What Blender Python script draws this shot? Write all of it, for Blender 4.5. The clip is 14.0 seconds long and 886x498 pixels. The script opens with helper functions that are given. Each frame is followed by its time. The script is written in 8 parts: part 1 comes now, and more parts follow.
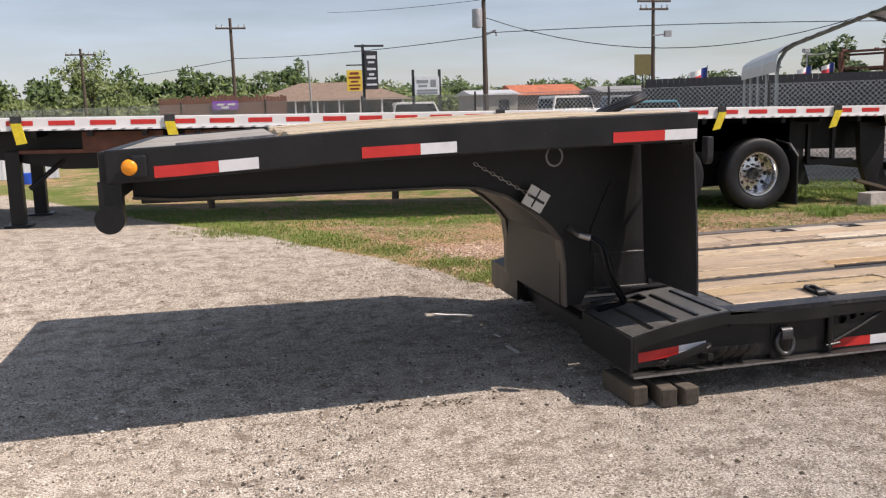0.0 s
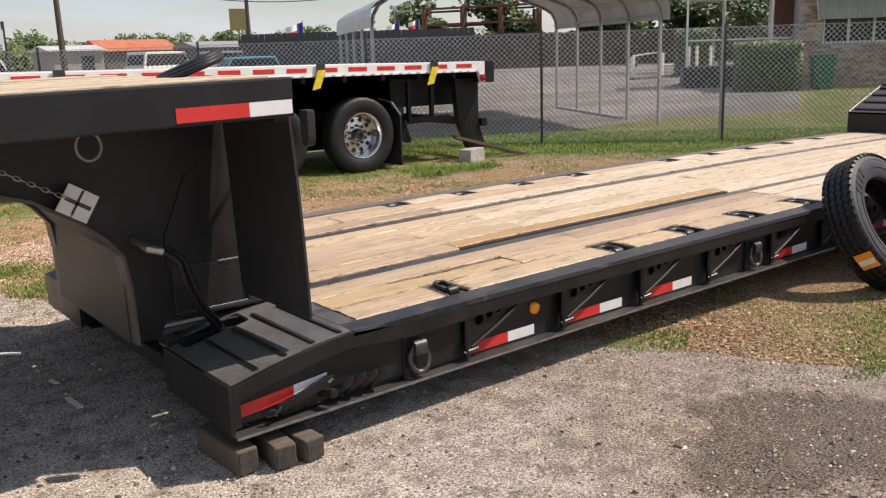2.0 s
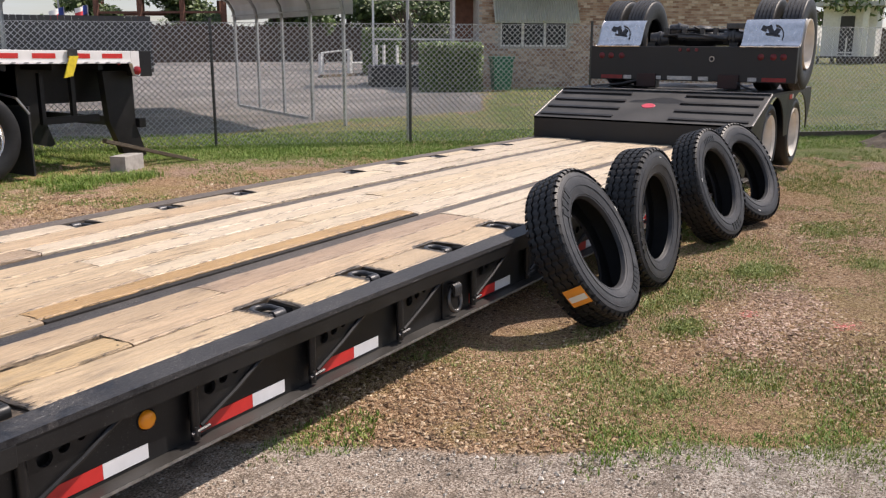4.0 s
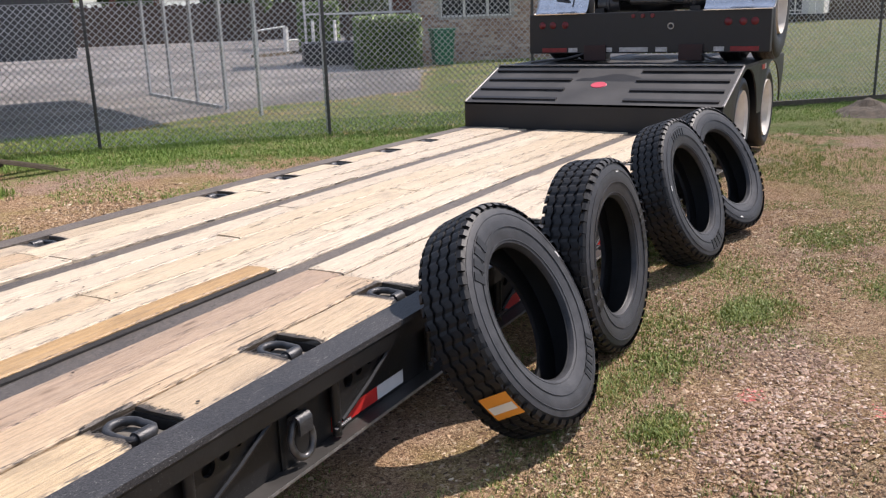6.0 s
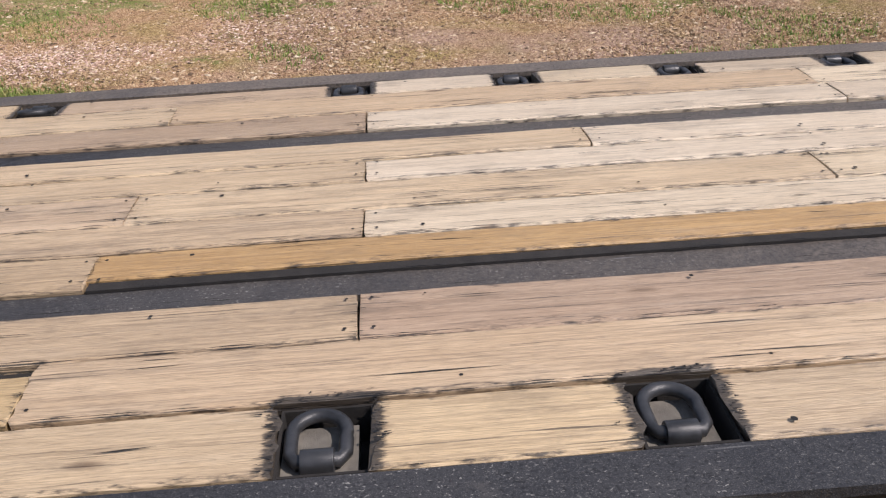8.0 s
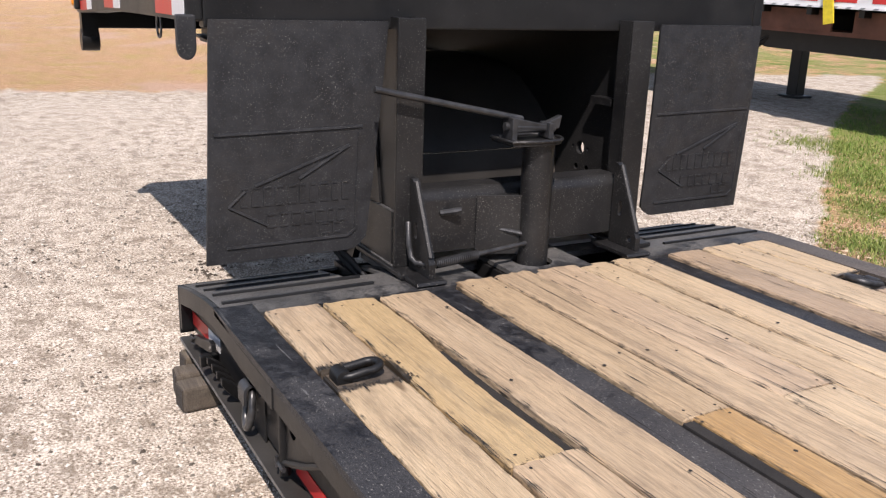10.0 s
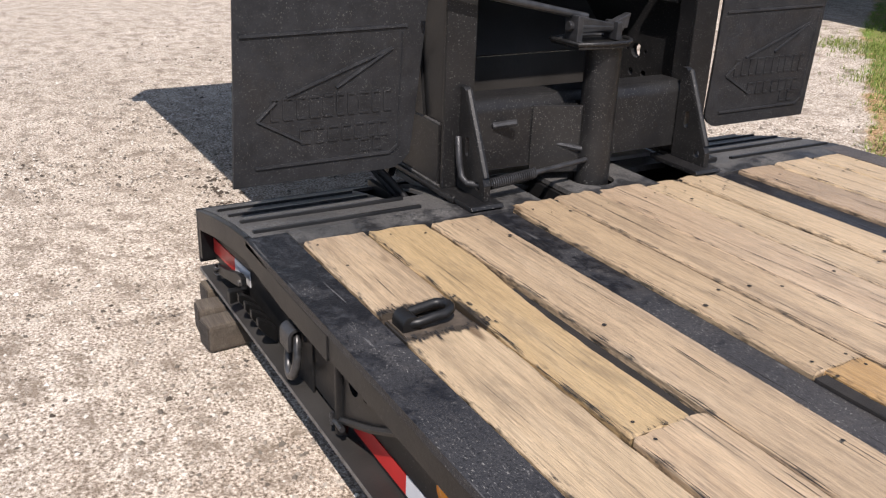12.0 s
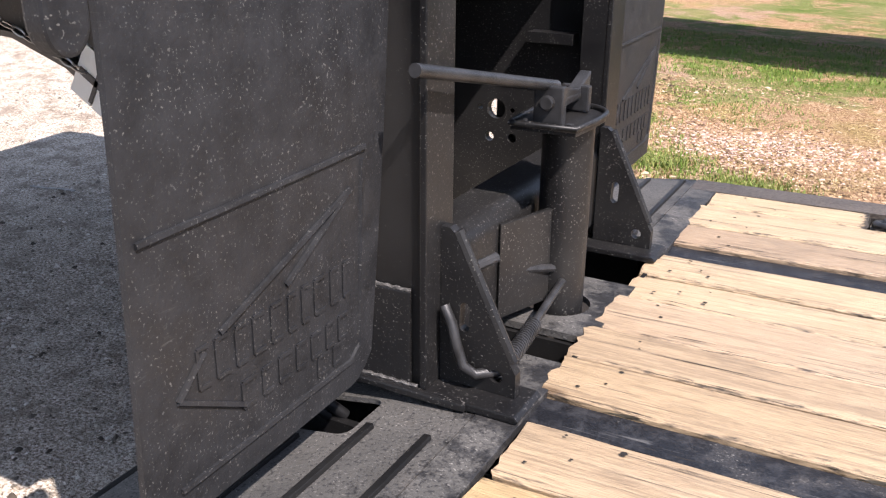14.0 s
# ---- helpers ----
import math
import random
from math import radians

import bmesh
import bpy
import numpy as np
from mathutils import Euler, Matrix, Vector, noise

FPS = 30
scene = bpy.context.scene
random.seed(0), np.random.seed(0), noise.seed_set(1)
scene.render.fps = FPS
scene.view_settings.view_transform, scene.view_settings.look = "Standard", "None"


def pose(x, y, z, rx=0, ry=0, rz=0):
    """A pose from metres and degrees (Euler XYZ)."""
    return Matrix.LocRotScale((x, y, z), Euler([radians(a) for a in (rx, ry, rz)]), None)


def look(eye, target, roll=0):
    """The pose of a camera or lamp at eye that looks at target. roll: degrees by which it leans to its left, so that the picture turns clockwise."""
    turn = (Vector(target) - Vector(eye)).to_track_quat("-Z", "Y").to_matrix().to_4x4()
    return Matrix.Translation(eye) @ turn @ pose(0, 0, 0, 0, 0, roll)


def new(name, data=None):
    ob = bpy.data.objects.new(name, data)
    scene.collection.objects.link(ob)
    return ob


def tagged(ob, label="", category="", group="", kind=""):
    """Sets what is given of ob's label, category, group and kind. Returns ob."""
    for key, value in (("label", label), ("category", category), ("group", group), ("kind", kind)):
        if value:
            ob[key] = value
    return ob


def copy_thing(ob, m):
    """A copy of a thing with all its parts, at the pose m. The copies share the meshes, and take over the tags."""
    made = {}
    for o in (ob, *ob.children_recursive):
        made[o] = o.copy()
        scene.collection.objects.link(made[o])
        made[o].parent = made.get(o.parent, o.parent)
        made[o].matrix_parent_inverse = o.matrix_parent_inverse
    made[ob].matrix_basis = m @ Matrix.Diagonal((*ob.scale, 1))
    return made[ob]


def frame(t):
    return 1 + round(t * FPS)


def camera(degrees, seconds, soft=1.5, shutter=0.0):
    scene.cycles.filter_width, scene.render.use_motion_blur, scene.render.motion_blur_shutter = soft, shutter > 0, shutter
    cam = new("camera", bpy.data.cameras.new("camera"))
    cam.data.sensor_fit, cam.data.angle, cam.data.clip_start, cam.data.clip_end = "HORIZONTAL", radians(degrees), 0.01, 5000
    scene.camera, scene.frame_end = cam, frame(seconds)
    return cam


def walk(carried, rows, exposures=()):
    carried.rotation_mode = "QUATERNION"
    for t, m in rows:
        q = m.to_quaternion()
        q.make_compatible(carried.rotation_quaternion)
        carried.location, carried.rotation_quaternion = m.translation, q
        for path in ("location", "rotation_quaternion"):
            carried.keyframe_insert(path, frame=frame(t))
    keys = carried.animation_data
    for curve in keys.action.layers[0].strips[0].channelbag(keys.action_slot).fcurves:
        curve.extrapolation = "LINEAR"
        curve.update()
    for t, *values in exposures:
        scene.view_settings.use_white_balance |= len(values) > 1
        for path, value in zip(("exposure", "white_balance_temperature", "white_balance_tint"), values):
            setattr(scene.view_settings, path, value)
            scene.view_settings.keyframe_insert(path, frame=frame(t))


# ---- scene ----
cam = camera(53.2, 14.0, soft=1.25)
PATH = [
    (0, (-0.193, -0.121, 1.585), (0.252, 1.803, 1.268), -1.6),
    (0.5, (-0.059, 0.193, 1.587), (0.495, 2.082, 1.233), -2.8),
    (0.7, (0.022, 0.305, 1.576), (0.599, 2.186, 1.218), -3.0),
    (1, (0.122, 0.434, 1.614), (0.772, 2.288, 1.239), -2.9),
    (1.5, (0.261, 0.72, 1.593), (1.22, 2.429, 1.191), -2.1),
    (2, (0.452, 0.981, 1.604), (1.652, 2.521, 1.166), -1.9),
    (2.2, (0.592, 1.07, 1.587), (1.823, 2.582, 1.142), -2.0),
    (2.5, (0.781, 1.171, 1.599), (2.055, 2.645, 1.149), -2.3),
    (3, (1.008, 1.314, 1.594), (2.423, 2.649, 1.127), -1.6),
    (3.5, (1.296, 1.578, 1.599), (2.866, 2.725, 1.127), -0.4),
    (4, (1.641, 1.78, 1.552), (3.287, 2.821, 1.097), 0.2),
    (4.2, (1.796, 1.828, 1.569), (3.45, 2.851, 1.106), -0.2),
    (6.5, (3.676, 2.48, 1.571), (5.35, 3.442, 1.048), -2.2),
    (7, (3.972, 2.573, 1.58), (5.381, 3.872, 1.006), -2.1),
    (7.5, (4.224, 2.725, 1.529), (5.036, 4.36, 0.714), -1.7),
    (8, (4.363, 2.966, 1.498), (4.451, 4.744, 0.586), -2.5),
    (8.5, (4.492, 3.121, 1.512), (3.735, 4.772, 0.674), -2.1),
    (9, (4.713, 3.203, 1.515), (3.417, 4.552, 0.809), -1.0),
    (11.3, (5.215, 3.451, 1.504), (3.468, 4.215, 0.903), 1.7),
    (11.5, (5.057, 3.387, 1.49), (3.358, 4.196, 0.812), 2.2),
    (12, (4.632, 3.326, 1.442), (3.032, 4.245, 0.671), 2.1),
    (12.5, (4.155, 3.361, 1.45), (2.638, 4.391, 0.651), 1.7),
    (13, (3.782, 3.299, 1.445), (2.444, 4.557, 0.653), 1.7),
    (13.5, (3.432, 3.271, 1.427), (2.29, 4.751, 0.716), 0.8),
    (14, (2.979, 3.332, 1.42), (2.099, 4.973, 0.691), 0.6),
]
walk(cam, [(t, look(eye, target, roll)) for t, eye, target, roll in PATH], [
    (0.0, 0.1, 7050, 18), (1.5, 0.16, 7250, 18), (3.0, 0.38, 7350, 18), (4.0, 0.26, 7050, 18), (6.5, 0.44, 6600, 18), (7.5, 0.08, 6500, 18), (8.0, -0.06, 6550, 18), (8.5, -0.02, 6550, 18), (9.0, 0.28, 6600, 18), (11.5, 0.1, 6650, 17), (12.5, 0.2, 6550, 16), (13.5, 0.6, 6550, 18), (14.0, 0.78, 6600, 19)])

# ---- sun and sky ----
TO_SUN = Vector((0.70, -0.36, 1.0)).normalized()
ELEV = math.asin(TO_SUN.z)
AZIM = math.atan2(TO_SUN.x, TO_SUN.y)


def make_world():
    world = bpy.data.worlds.new("sky")
    scene.world = world
    world.use_nodes = True
    nt = world.node_tree
    nt.nodes.clear()
    out = nt.nodes.new("ShaderNodeOutputWorld")
    bg = nt.nodes.new("ShaderNodeBackground")
    sky = nt.nodes.new("ShaderNodeTexSky")
    sky.sky_type = "NISHITA"
    sky.sun_disc = False
    sky.sun_elevation = ELEV
    sky.sun_rotation = AZIM
    sky.air_density = 1.0
    sky.dust_density = 0.5
    sky.ozone_density = 1.6
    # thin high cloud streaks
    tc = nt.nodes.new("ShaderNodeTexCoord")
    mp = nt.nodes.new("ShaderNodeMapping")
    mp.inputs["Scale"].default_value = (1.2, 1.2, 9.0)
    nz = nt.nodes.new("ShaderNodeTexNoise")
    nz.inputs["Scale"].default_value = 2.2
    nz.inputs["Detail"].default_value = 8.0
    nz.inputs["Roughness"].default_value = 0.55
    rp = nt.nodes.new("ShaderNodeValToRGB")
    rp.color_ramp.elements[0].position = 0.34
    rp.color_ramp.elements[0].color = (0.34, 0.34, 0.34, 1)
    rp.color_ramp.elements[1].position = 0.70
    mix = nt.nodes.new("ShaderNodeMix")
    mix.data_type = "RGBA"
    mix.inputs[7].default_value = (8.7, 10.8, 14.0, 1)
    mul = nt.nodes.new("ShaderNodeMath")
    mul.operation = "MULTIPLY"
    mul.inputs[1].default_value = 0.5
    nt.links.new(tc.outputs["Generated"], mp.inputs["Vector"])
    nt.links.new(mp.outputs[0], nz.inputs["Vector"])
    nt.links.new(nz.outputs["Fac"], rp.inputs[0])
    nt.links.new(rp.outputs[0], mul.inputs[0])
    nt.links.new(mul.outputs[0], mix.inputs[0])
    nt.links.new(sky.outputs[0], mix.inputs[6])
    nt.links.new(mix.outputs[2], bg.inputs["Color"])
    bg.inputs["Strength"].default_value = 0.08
    nt.links.new(bg.outputs[0], out.inputs["Surface"])


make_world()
sun_data = bpy.data.lights.new("sun", "SUN")
sun_data.energy = 4.7
sun_data.angle = radians(0.53)
sun_data.color = (1.0, 0.955, 0.89)
sun = new("sun", sun_data)
sun.matrix_world = look((30, -20, 40), Vector((30, -20, 40)) - TO_SUN)


# ---- materials ----
class Mat:
    """A small builder of node materials."""

    def __init__(self, name):
        self.m = bpy.data.materials.new(name)
        self.m.use_nodes = True
        self.nt = self.m.node_tree
        self.b = self.nt.nodes["Principled BSDF"]
        self.tc = self.nt.nodes.new("ShaderNodeTexCoord")

    def put(self, socket, value):
        if isinstance(value, (int, float)):
            socket.default_value = value
        elif isinstance(value, tuple):
            socket.default_value = (*value, 1) if len(value) == 3 else value
        else:
            self.nt.links.new(value, socket)

    def space(self, scale=(1, 1, 1), world=False, shift=None):
        mp = self.nt.nodes.new("ShaderNodeMapping")
        mp.inputs["Scale"].default_value = scale
        if world:
            geo = self.nt.nodes.new("ShaderNodeNewGeometry")
            self.nt.links.new(geo.outputs["Position"], mp.inputs["Vector"])
        else:
            self.nt.links.new(self.tc.outputs["Object"], mp.inputs["Vector"])
        if shift is not None:
            add = self.nt.nodes.new("ShaderNodeVectorMath")
            add.operation = "ADD"
            sc = self.nt.nodes.new("ShaderNodeVectorMath")
            sc.operation = "SCALE"
            sc.inputs[0].default_value = (17.0, 31.0, 11.0)
            self.nt.links.new(shift, sc.inputs["Scale"])
            self.nt.links.new(mp.outputs[0], add.inputs[0])
            self.nt.links.new(sc.outputs[0], add.inputs[1])
            return add.outputs[0]
        return mp.outputs[0]

    def noise(self, vec, scale, detail=4.0, rough=0.55, dist=0.0):
        n = self.nt.nodes.new("ShaderNodeTexNoise")
        n.inputs["Scale"].default_value = scale
        n.inputs["Detail"].default_value = detail
        n.inputs["Roughness"].default_value = rough
        n.inputs["Distortion"].default_value = dist
        self.nt.links.new(vec, n.inputs["Vector"])
        return n.outputs["Fac"]

    def voronoi(self, vec, scale, feature="F1", out="Distance"):
        n = self.nt.nodes.new("ShaderNodeTexVoronoi")
        n.feature = feature
        n.inputs["Scale"].default_value = scale
        self.nt.links.new(vec, n.inputs["Vector"])
        return n.outputs[out]

    def ramp(self, fac, *stops):
        r = self.nt.nodes.new("ShaderNodeValToRGB")
        el = r.color_ramp.elements
        while len(el) < len(stops):
            el.new(0.5)
        for e, (pos, col) in zip(el, stops):
            e.position = pos
            e.color = (col, col, col, 1) if isinstance(col, (int, float)) else (*col, 1)
        self.nt.links.new(fac, r.inputs[0])
        return r.outputs[0]

    def mix(self, fac, a, b, blend="MIX"):
        n = self.nt.nodes.new("ShaderNodeMix")
        n.data_type = "RGBA"
        n.blend_type = blend
        self.put(n.inputs[0], fac)
        self.put(n.inputs[6], a)
        self.put(n.inputs[7], b)
        return n.outputs[2]

    def math(self, op, a, b=0.0):
        n = self.nt.nodes.new("ShaderNodeMath")
        n.operation = op
        self.put(n.inputs[0], a)
        self.put(n.inputs[1], b)
        return n.outputs[0]

    def random(self):
        return self.nt.nodes.new("ShaderNodeObjectInfo").outputs["Random"]

    def island(self):
        return self.nt.nodes.new("ShaderNodeNewGeometry").outputs["Random Per Island"]

    def attr(self, name):
        n = self.nt.nodes.new("ShaderNodeAttribute")
        n.attribute_name = name
        return n

    def done(self, colour=None, rough=None, metal=None, bump=None, depth=0.01, strength=1.0, **more):
        if colour is not None:
            self.put(self.b.inputs["Base Color"], colour)
        if rough is not None:
            self.put(self.b.inputs["Roughness"], rough)
        if metal is not None:
            self.put(self.b.inputs["Metallic"], metal)
        if bump is not None:
            bp = self.nt.nodes.new("ShaderNodeBump")
            bp.inputs["Distance"].default_value = depth
            bp.inputs["Strength"].default_value = strength
            self.nt.links.new(bump, bp.inputs["Height"])
            self.nt.links.new(bp.outputs[0], self.b.inputs["Normal"])
        for key, value in more.items():
            self.put(self.b.inputs[key.replace("_", " ")], value)
        return self.m


def plain(name, colour, rough=0.5, metal=0.0, vary=0.12, scale=6.0, bump=0.0):
    """A surface of one colour with soft blotches and fine grain."""
    k = Mat(name)
    v = k.space(world=True)
    blot = k.noise(v, scale, 5.0)
    fine = k.noise(v, scale * 22, 3.0)
    lo = tuple(c * (1 - vary) for c in colour)
    hi = tuple(min(1, c * (1 + vary)) for c in colour)
    col = k.mix(k.ramp(blot, (0.3, 0.0), (0.7, 1.0)), lo, hi)
    r = k.math("ADD", k.math("MULTIPLY", blot, 0.2), rough - 0.1)
    return k.done(col, r, metal, fine if bump else None, bump or 0.001, 0.6)


def black_steel(name, dusty, flecks=0.0):
    """Old gloss-black painted steel: dust film, specks and scuffs."""
    k = Mat(name)
    v = k.space(world=True)
    dust = k.noise(v, 3.0, 8.0, 0.65)
    fine = k.noise(v, 60.0, 4.0, 0.7)
    spots = k.voronoi(v, 38.0)
    gate = k.noise(v, 14.0, 3.0)
    dots = k.math("MULTIPLY", k.ramp(spots, (0.05, 1.0), (0.11, 0.0)), k.ramp(gate, (0.52 - flecks, 0.0), (0.62 - flecks, 1.0)))
    col = k.mix(k.ramp(dust, (0.35, 0.0), (0.75, 1.0)), (0.0058 * dusty, 0.0058 * dusty, 0.0064 * dusty), (0.0185 * dusty, 0.0180 * dusty, 0.0176 * dusty))
    col = k.mix(k.math("MULTIPLY", dots, 0.55), col, (0.16, 0.15, 0.14))
    fleck = k.math("MULTIPLY", k.ramp(k.noise(v, 190.0, 2.0, 0.5), (0.66 - 0.3 * flecks, 0.0), (0.72 - 0.3 * flecks, 0.4 + 3.0 * flecks)), k.ramp(k.noise(v, 4.0, 5.0, 0.65), (0.46 - flecks, 0.0), (0.64 - flecks, 1.0)))
    col = k.mix(fleck, col, (0.21, 0.20, 0.19))
    rough = k.math("ADD", k.math("MULTIPLY", dust, 0.4), 0.22)
    return k.done(col, rough, 0.0, fine, 0.0015, 0.35, Specular_IOR_Level=0.42)


def grit_steel(name, flakes, dust=1.0, span=(2.6, 4.1, 0.16, -0.2), silt=None):
    """Painted flat steel of the deck rim and beams, with sand grains and pale specks."""
    k = Mat(name)
    v = k.space(world=True)
    big = k.noise(v, 2.2, 7.0, 0.65)
    worn = k.noise(v, 9.0, 7.0, 0.7)
    speck = k.noise(k.space((0.6, 1.0, 1.0), world=True), 210.0, 1.5, 0.5, 0.6)
    sand = k.noise(v, 420.0, 2.0, 0.5)
    coarse = k.noise(v, 130.0, 3.0, 0.6)
    lo, hi = ((0.016, 0.0165, 0.020), (0.046, 0.045, 0.047)) if dust == 1.0 else ((0.021 * dust, 0.0208 * dust, 0.0202 * dust), (0.058 * dust, 0.0555 * dust, 0.052 * dust))
    col = k.mix(k.ramp(big, (0.3, 0.0), (0.7, 1.0)), lo, hi)
    col = k.mix(k.ramp(worn, (0.56, 0.0), (0.74, 0.5)), col, (0.12, 0.108, 0.098))
    col = k.mix(k.ramp(sand, (0.55, 0.0), (0.66, 0.45)), col, (0.15, 0.145, 0.14))
    dark = k.ramp(coarse, (0.36, 0.8), (0.46, 0.0))
    col = k.mix(dark, col, (0.012 * dust, 0.012 * dust, 0.013 * dust))
    mask = k.math("MULTIPLY", k.ramp(speck, (0.65, 0.0), (0.70, 1.0)), k.ramp(big, (0.40, 0.05), (0.56, 1.0)))
    col = k.mix(k.math("MULTIPLY", mask, 0.6), col, (0.36, 0.345, 0.32))
    # old black paint left in ragged flakes towards the nose
    sx = k.nt.nodes.new("ShaderNodeSeparateXYZ")
    k.nt.links.new(v, sx.inputs[0])
    fore = k.nt.nodes.new("ShaderNodeMapRange")
    for key, val in zip(("From Min", "From Max", "To Min", "To Max"), span):
        fore.inputs[key].default_value = val
    k.nt.links.new(sx.outputs[0], fore.inputs["Value"])
    flake = k.ramp(k.math("ADD", k.noise(v, 7.0, 9.0, 0.78), fore.outputs[0]), (0.50, 0.0), (0.58, flakes))
    paint = k.mix(k.ramp(k.noise(v, 23.0, 6.0, 0.75), (0.48, 0.0), (0.70, 1.0)), (0.0075, 0.008, 0.0105), (0.05, 0.051, 0.056))
    col = k.mix(flake, col, paint)
    if silt:
        # tan dust trodden in, thicker towards the rear
        rear = k.nt.nodes.new("ShaderNodeMapRange")
        for key, val in zip(("From Min", "From Max", "To Min", "To Max"), silt):
            rear.inputs[key].default_value = val
        k.nt.links.new(sx.outputs[0], rear.inputs["Value"])
        film = k.math("MULTIPLY", rear.outputs[0], k.ramp(k.noise(v, 5.0, 7.0, 0.7), (0.28, 0.55), (0.62, 1.0)))
        col = k.mix(film, col, k.ramp(k.noise(v, 90.0, 4.0, 0.7), (0.35, (0.085, 0.069, 0.055)), (0.65, (0.25, 0.205, 0.165))))
    scrape = k.noise(k.space((3.0, 60.0, 20.0), world=True), 1.0, 2.0, 0.5, 0.8)
    col = k.mix(k.ramp(scrape, (0.70, 0.0), (0.74, 0.5)), col, (0.20, 0.195, 0.19))
    rough = k.math("ADD", k.math("MULTIPLY", big, 0.3), k.math("SUBTRACT", 0.42, k.math("MULTIPLY", flake, 0.16)))
    return k.done(col, rough, 0.0, k.math("ADD", coarse, k.math("MULTIPLY", speck, 0.5)), 0.003, 0.6, Specular_IOR_Level=0.4)


def deck_wood(name, pale, dark, warm, gloss=0.58):
    """Weathered deck boards: grain and drying checks along x, soft blotches, burnt rims, every board its own tint."""
    k = Mat(name)
    rnd = k.random()
    rnd2 = k.math("FRACT", k.math("MULTIPLY", rnd, 7.13))
    blot = k.noise(k.space((1.0, 3.2, 3.2), world=True, shift=rnd), 1.7, 5.0, 0.6)
    soft = k.noise(k.space((1.6, 12.0, 12.0), world=True, shift=rnd), 1.5, 7.0, 0.7, 0.4)
    fine = k.noise(k.space((20.0, 430.0, 220.0), world=True, shift=rnd), 1.0, 3.0, 0.7)
    ring = k.noise(k.space((1.1, 75.0, 40.0), world=True, shift=rnd), 1.0, 3.0, 0.6, 1.2)
    dash = k.noise(k.space((11.0, 170.0, 110.0), world=True, shift=rnd2), 1.0, 2.0, 0.6)
    spot = k.noise(k.space((30.0, 45.0, 45.0), world=True, shift=rnd), 1.0, 4.0, 0.7)
    mid = tuple(0.58 * p + 0.42 * q for p, q in zip(pale, dark))
    col = k.mix(k.ramp(soft, (0.38, 0.0), (0.58, 1.0)), mid, pale)
    col = k.mix(k.ramp(blot, (0.40, 0.0), (0.68, 0.7)), col, warm)
    # grey weathering in long streaks
    weather = k.noise(k.space((0.9, 9.0, 9.0), world=True, shift=rnd2), 2.0, 7.0, 0.7)
    silver = tuple(0.4 * p + 0.6 * g for p, g in zip(pale, (0.44, 0.375, 0.295)))
    col = k.mix(k.ramp(weather, (0.52, 0.0), (0.72, 0.6)), col, silver)
    tan = k.noise(k.space((0.8, 2.2, 2.2), world=True), 0.9, 6.0, 0.65)
    col = k.mix(k.ramp(tan, (0.44, 0.0), (0.64, 0.55)), col, tuple(0.45 * c + 0.55 * d for c, d in zip(pale, dark)))
    col = k.mix(k.ramp(rnd2, (0.0, 0.55), (0.5, 0.0)), col, dark)
    col = k.mix(k.ramp(rnd, (0.55, 0.0), (1.0, 0.35)), col, tuple(c * f for c, f in zip(pale, (1.0, 0.93, 0.72))))
    col = k.mix(k.ramp(fine, (0.36, 0.42), (0.50, 0.0)), col, tuple(c * 0.6 for c in dark))
    col = k.mix(k.ramp(ring, (0.40, 0.4), (0.50, 0.0)), col, tuple(c * 0.8 for c in dark))
    col = k.mix(k.ramp(fine, (0.53, 0.0), (0.68, 0.4)), col, tuple(min(1.0, c * 1.22) for c in pale))
    col = k.mix(k.ramp(dash, (0.25, 0.4), (0.33, 0.0)), col, (0.085, 0.06, 0.04))
    col = k.mix(k.ramp(spot, (0.64, 0.0), (0.78, 0.55)), col, (0.13, 0.10, 0.075))
    # thin drying checks, long and gathered in places
    gate = k.ramp(k.noise(k.space((0.7, 5.0, 5.0), world=True, shift=rnd), 1.6, 3.0, 0.6), (0.36, 0.0), (0.54, 1.0))
    check = k.noise(k.space((2.0, 115.0, 60.0), world=True, shift=rnd2), 1.0, 4.0, 0.6, 0.5)
    checks = k.math("MULTIPLY", k.ramp(check, (0.32, 0.9), (0.39, 0.0)), gate)
    col = k.mix(checks, col, (0.055, 0.04, 0.028))
    crack = k.noise(k.space((0.8, 30.0, 30.0), world=True, shift=rnd2), 1.0, 4.0, 0.55, 0.6)
    cracks = k.ramp(crack, (0.236, 0.9), (0.268, 0.0))
    col = k.mix(cracks, col, (0.03, 0.022, 0.016))
    # a few knots
    vk = k.space((2.3, 7.5, 7.5), world=True, shift=rnd)
    knot = k.voronoi(vk, 1.0)
    col = k.mix(k.math("MULTIPLY", k.ramp(knot, (0.06, 0.75), (0.12, 0.0)), k.ramp(rnd, (0.35, 0.0), (0.45, 1.0))), col, (0.12, 0.07, 0.035))
    stain = k.ramp(k.noise(k.space((1.2, 3.0, 3.0), world=True), 2.6, 7.0, 0.72), (0.54, 0.0), (0.74, 0.55))
    col = k.mix(stain, col, (0.14, 0.105, 0.075))
    # torch-burnt rims round the tie-down pockets
    burn = k.attr("burn").outputs["Fac"]
    ragged = k.noise(k.space((18.0, 110.0, 60.0), world=True), 1.0, 5.0, 0.7)
    soot = k.ramp(k.math("ADD", burn, k.math("MULTIPLY", k.math("SUBTRACT", ragged, 0.5), 1.5)), (0.38, 0.0), (0.62, 0.92))
    soot = k.math("MULTIPLY", soot, k.ramp(burn, (0.02, 0.0), (0.14, 1.0)))
    col = k.mix(soot, col, (0.028, 0.023, 0.019))
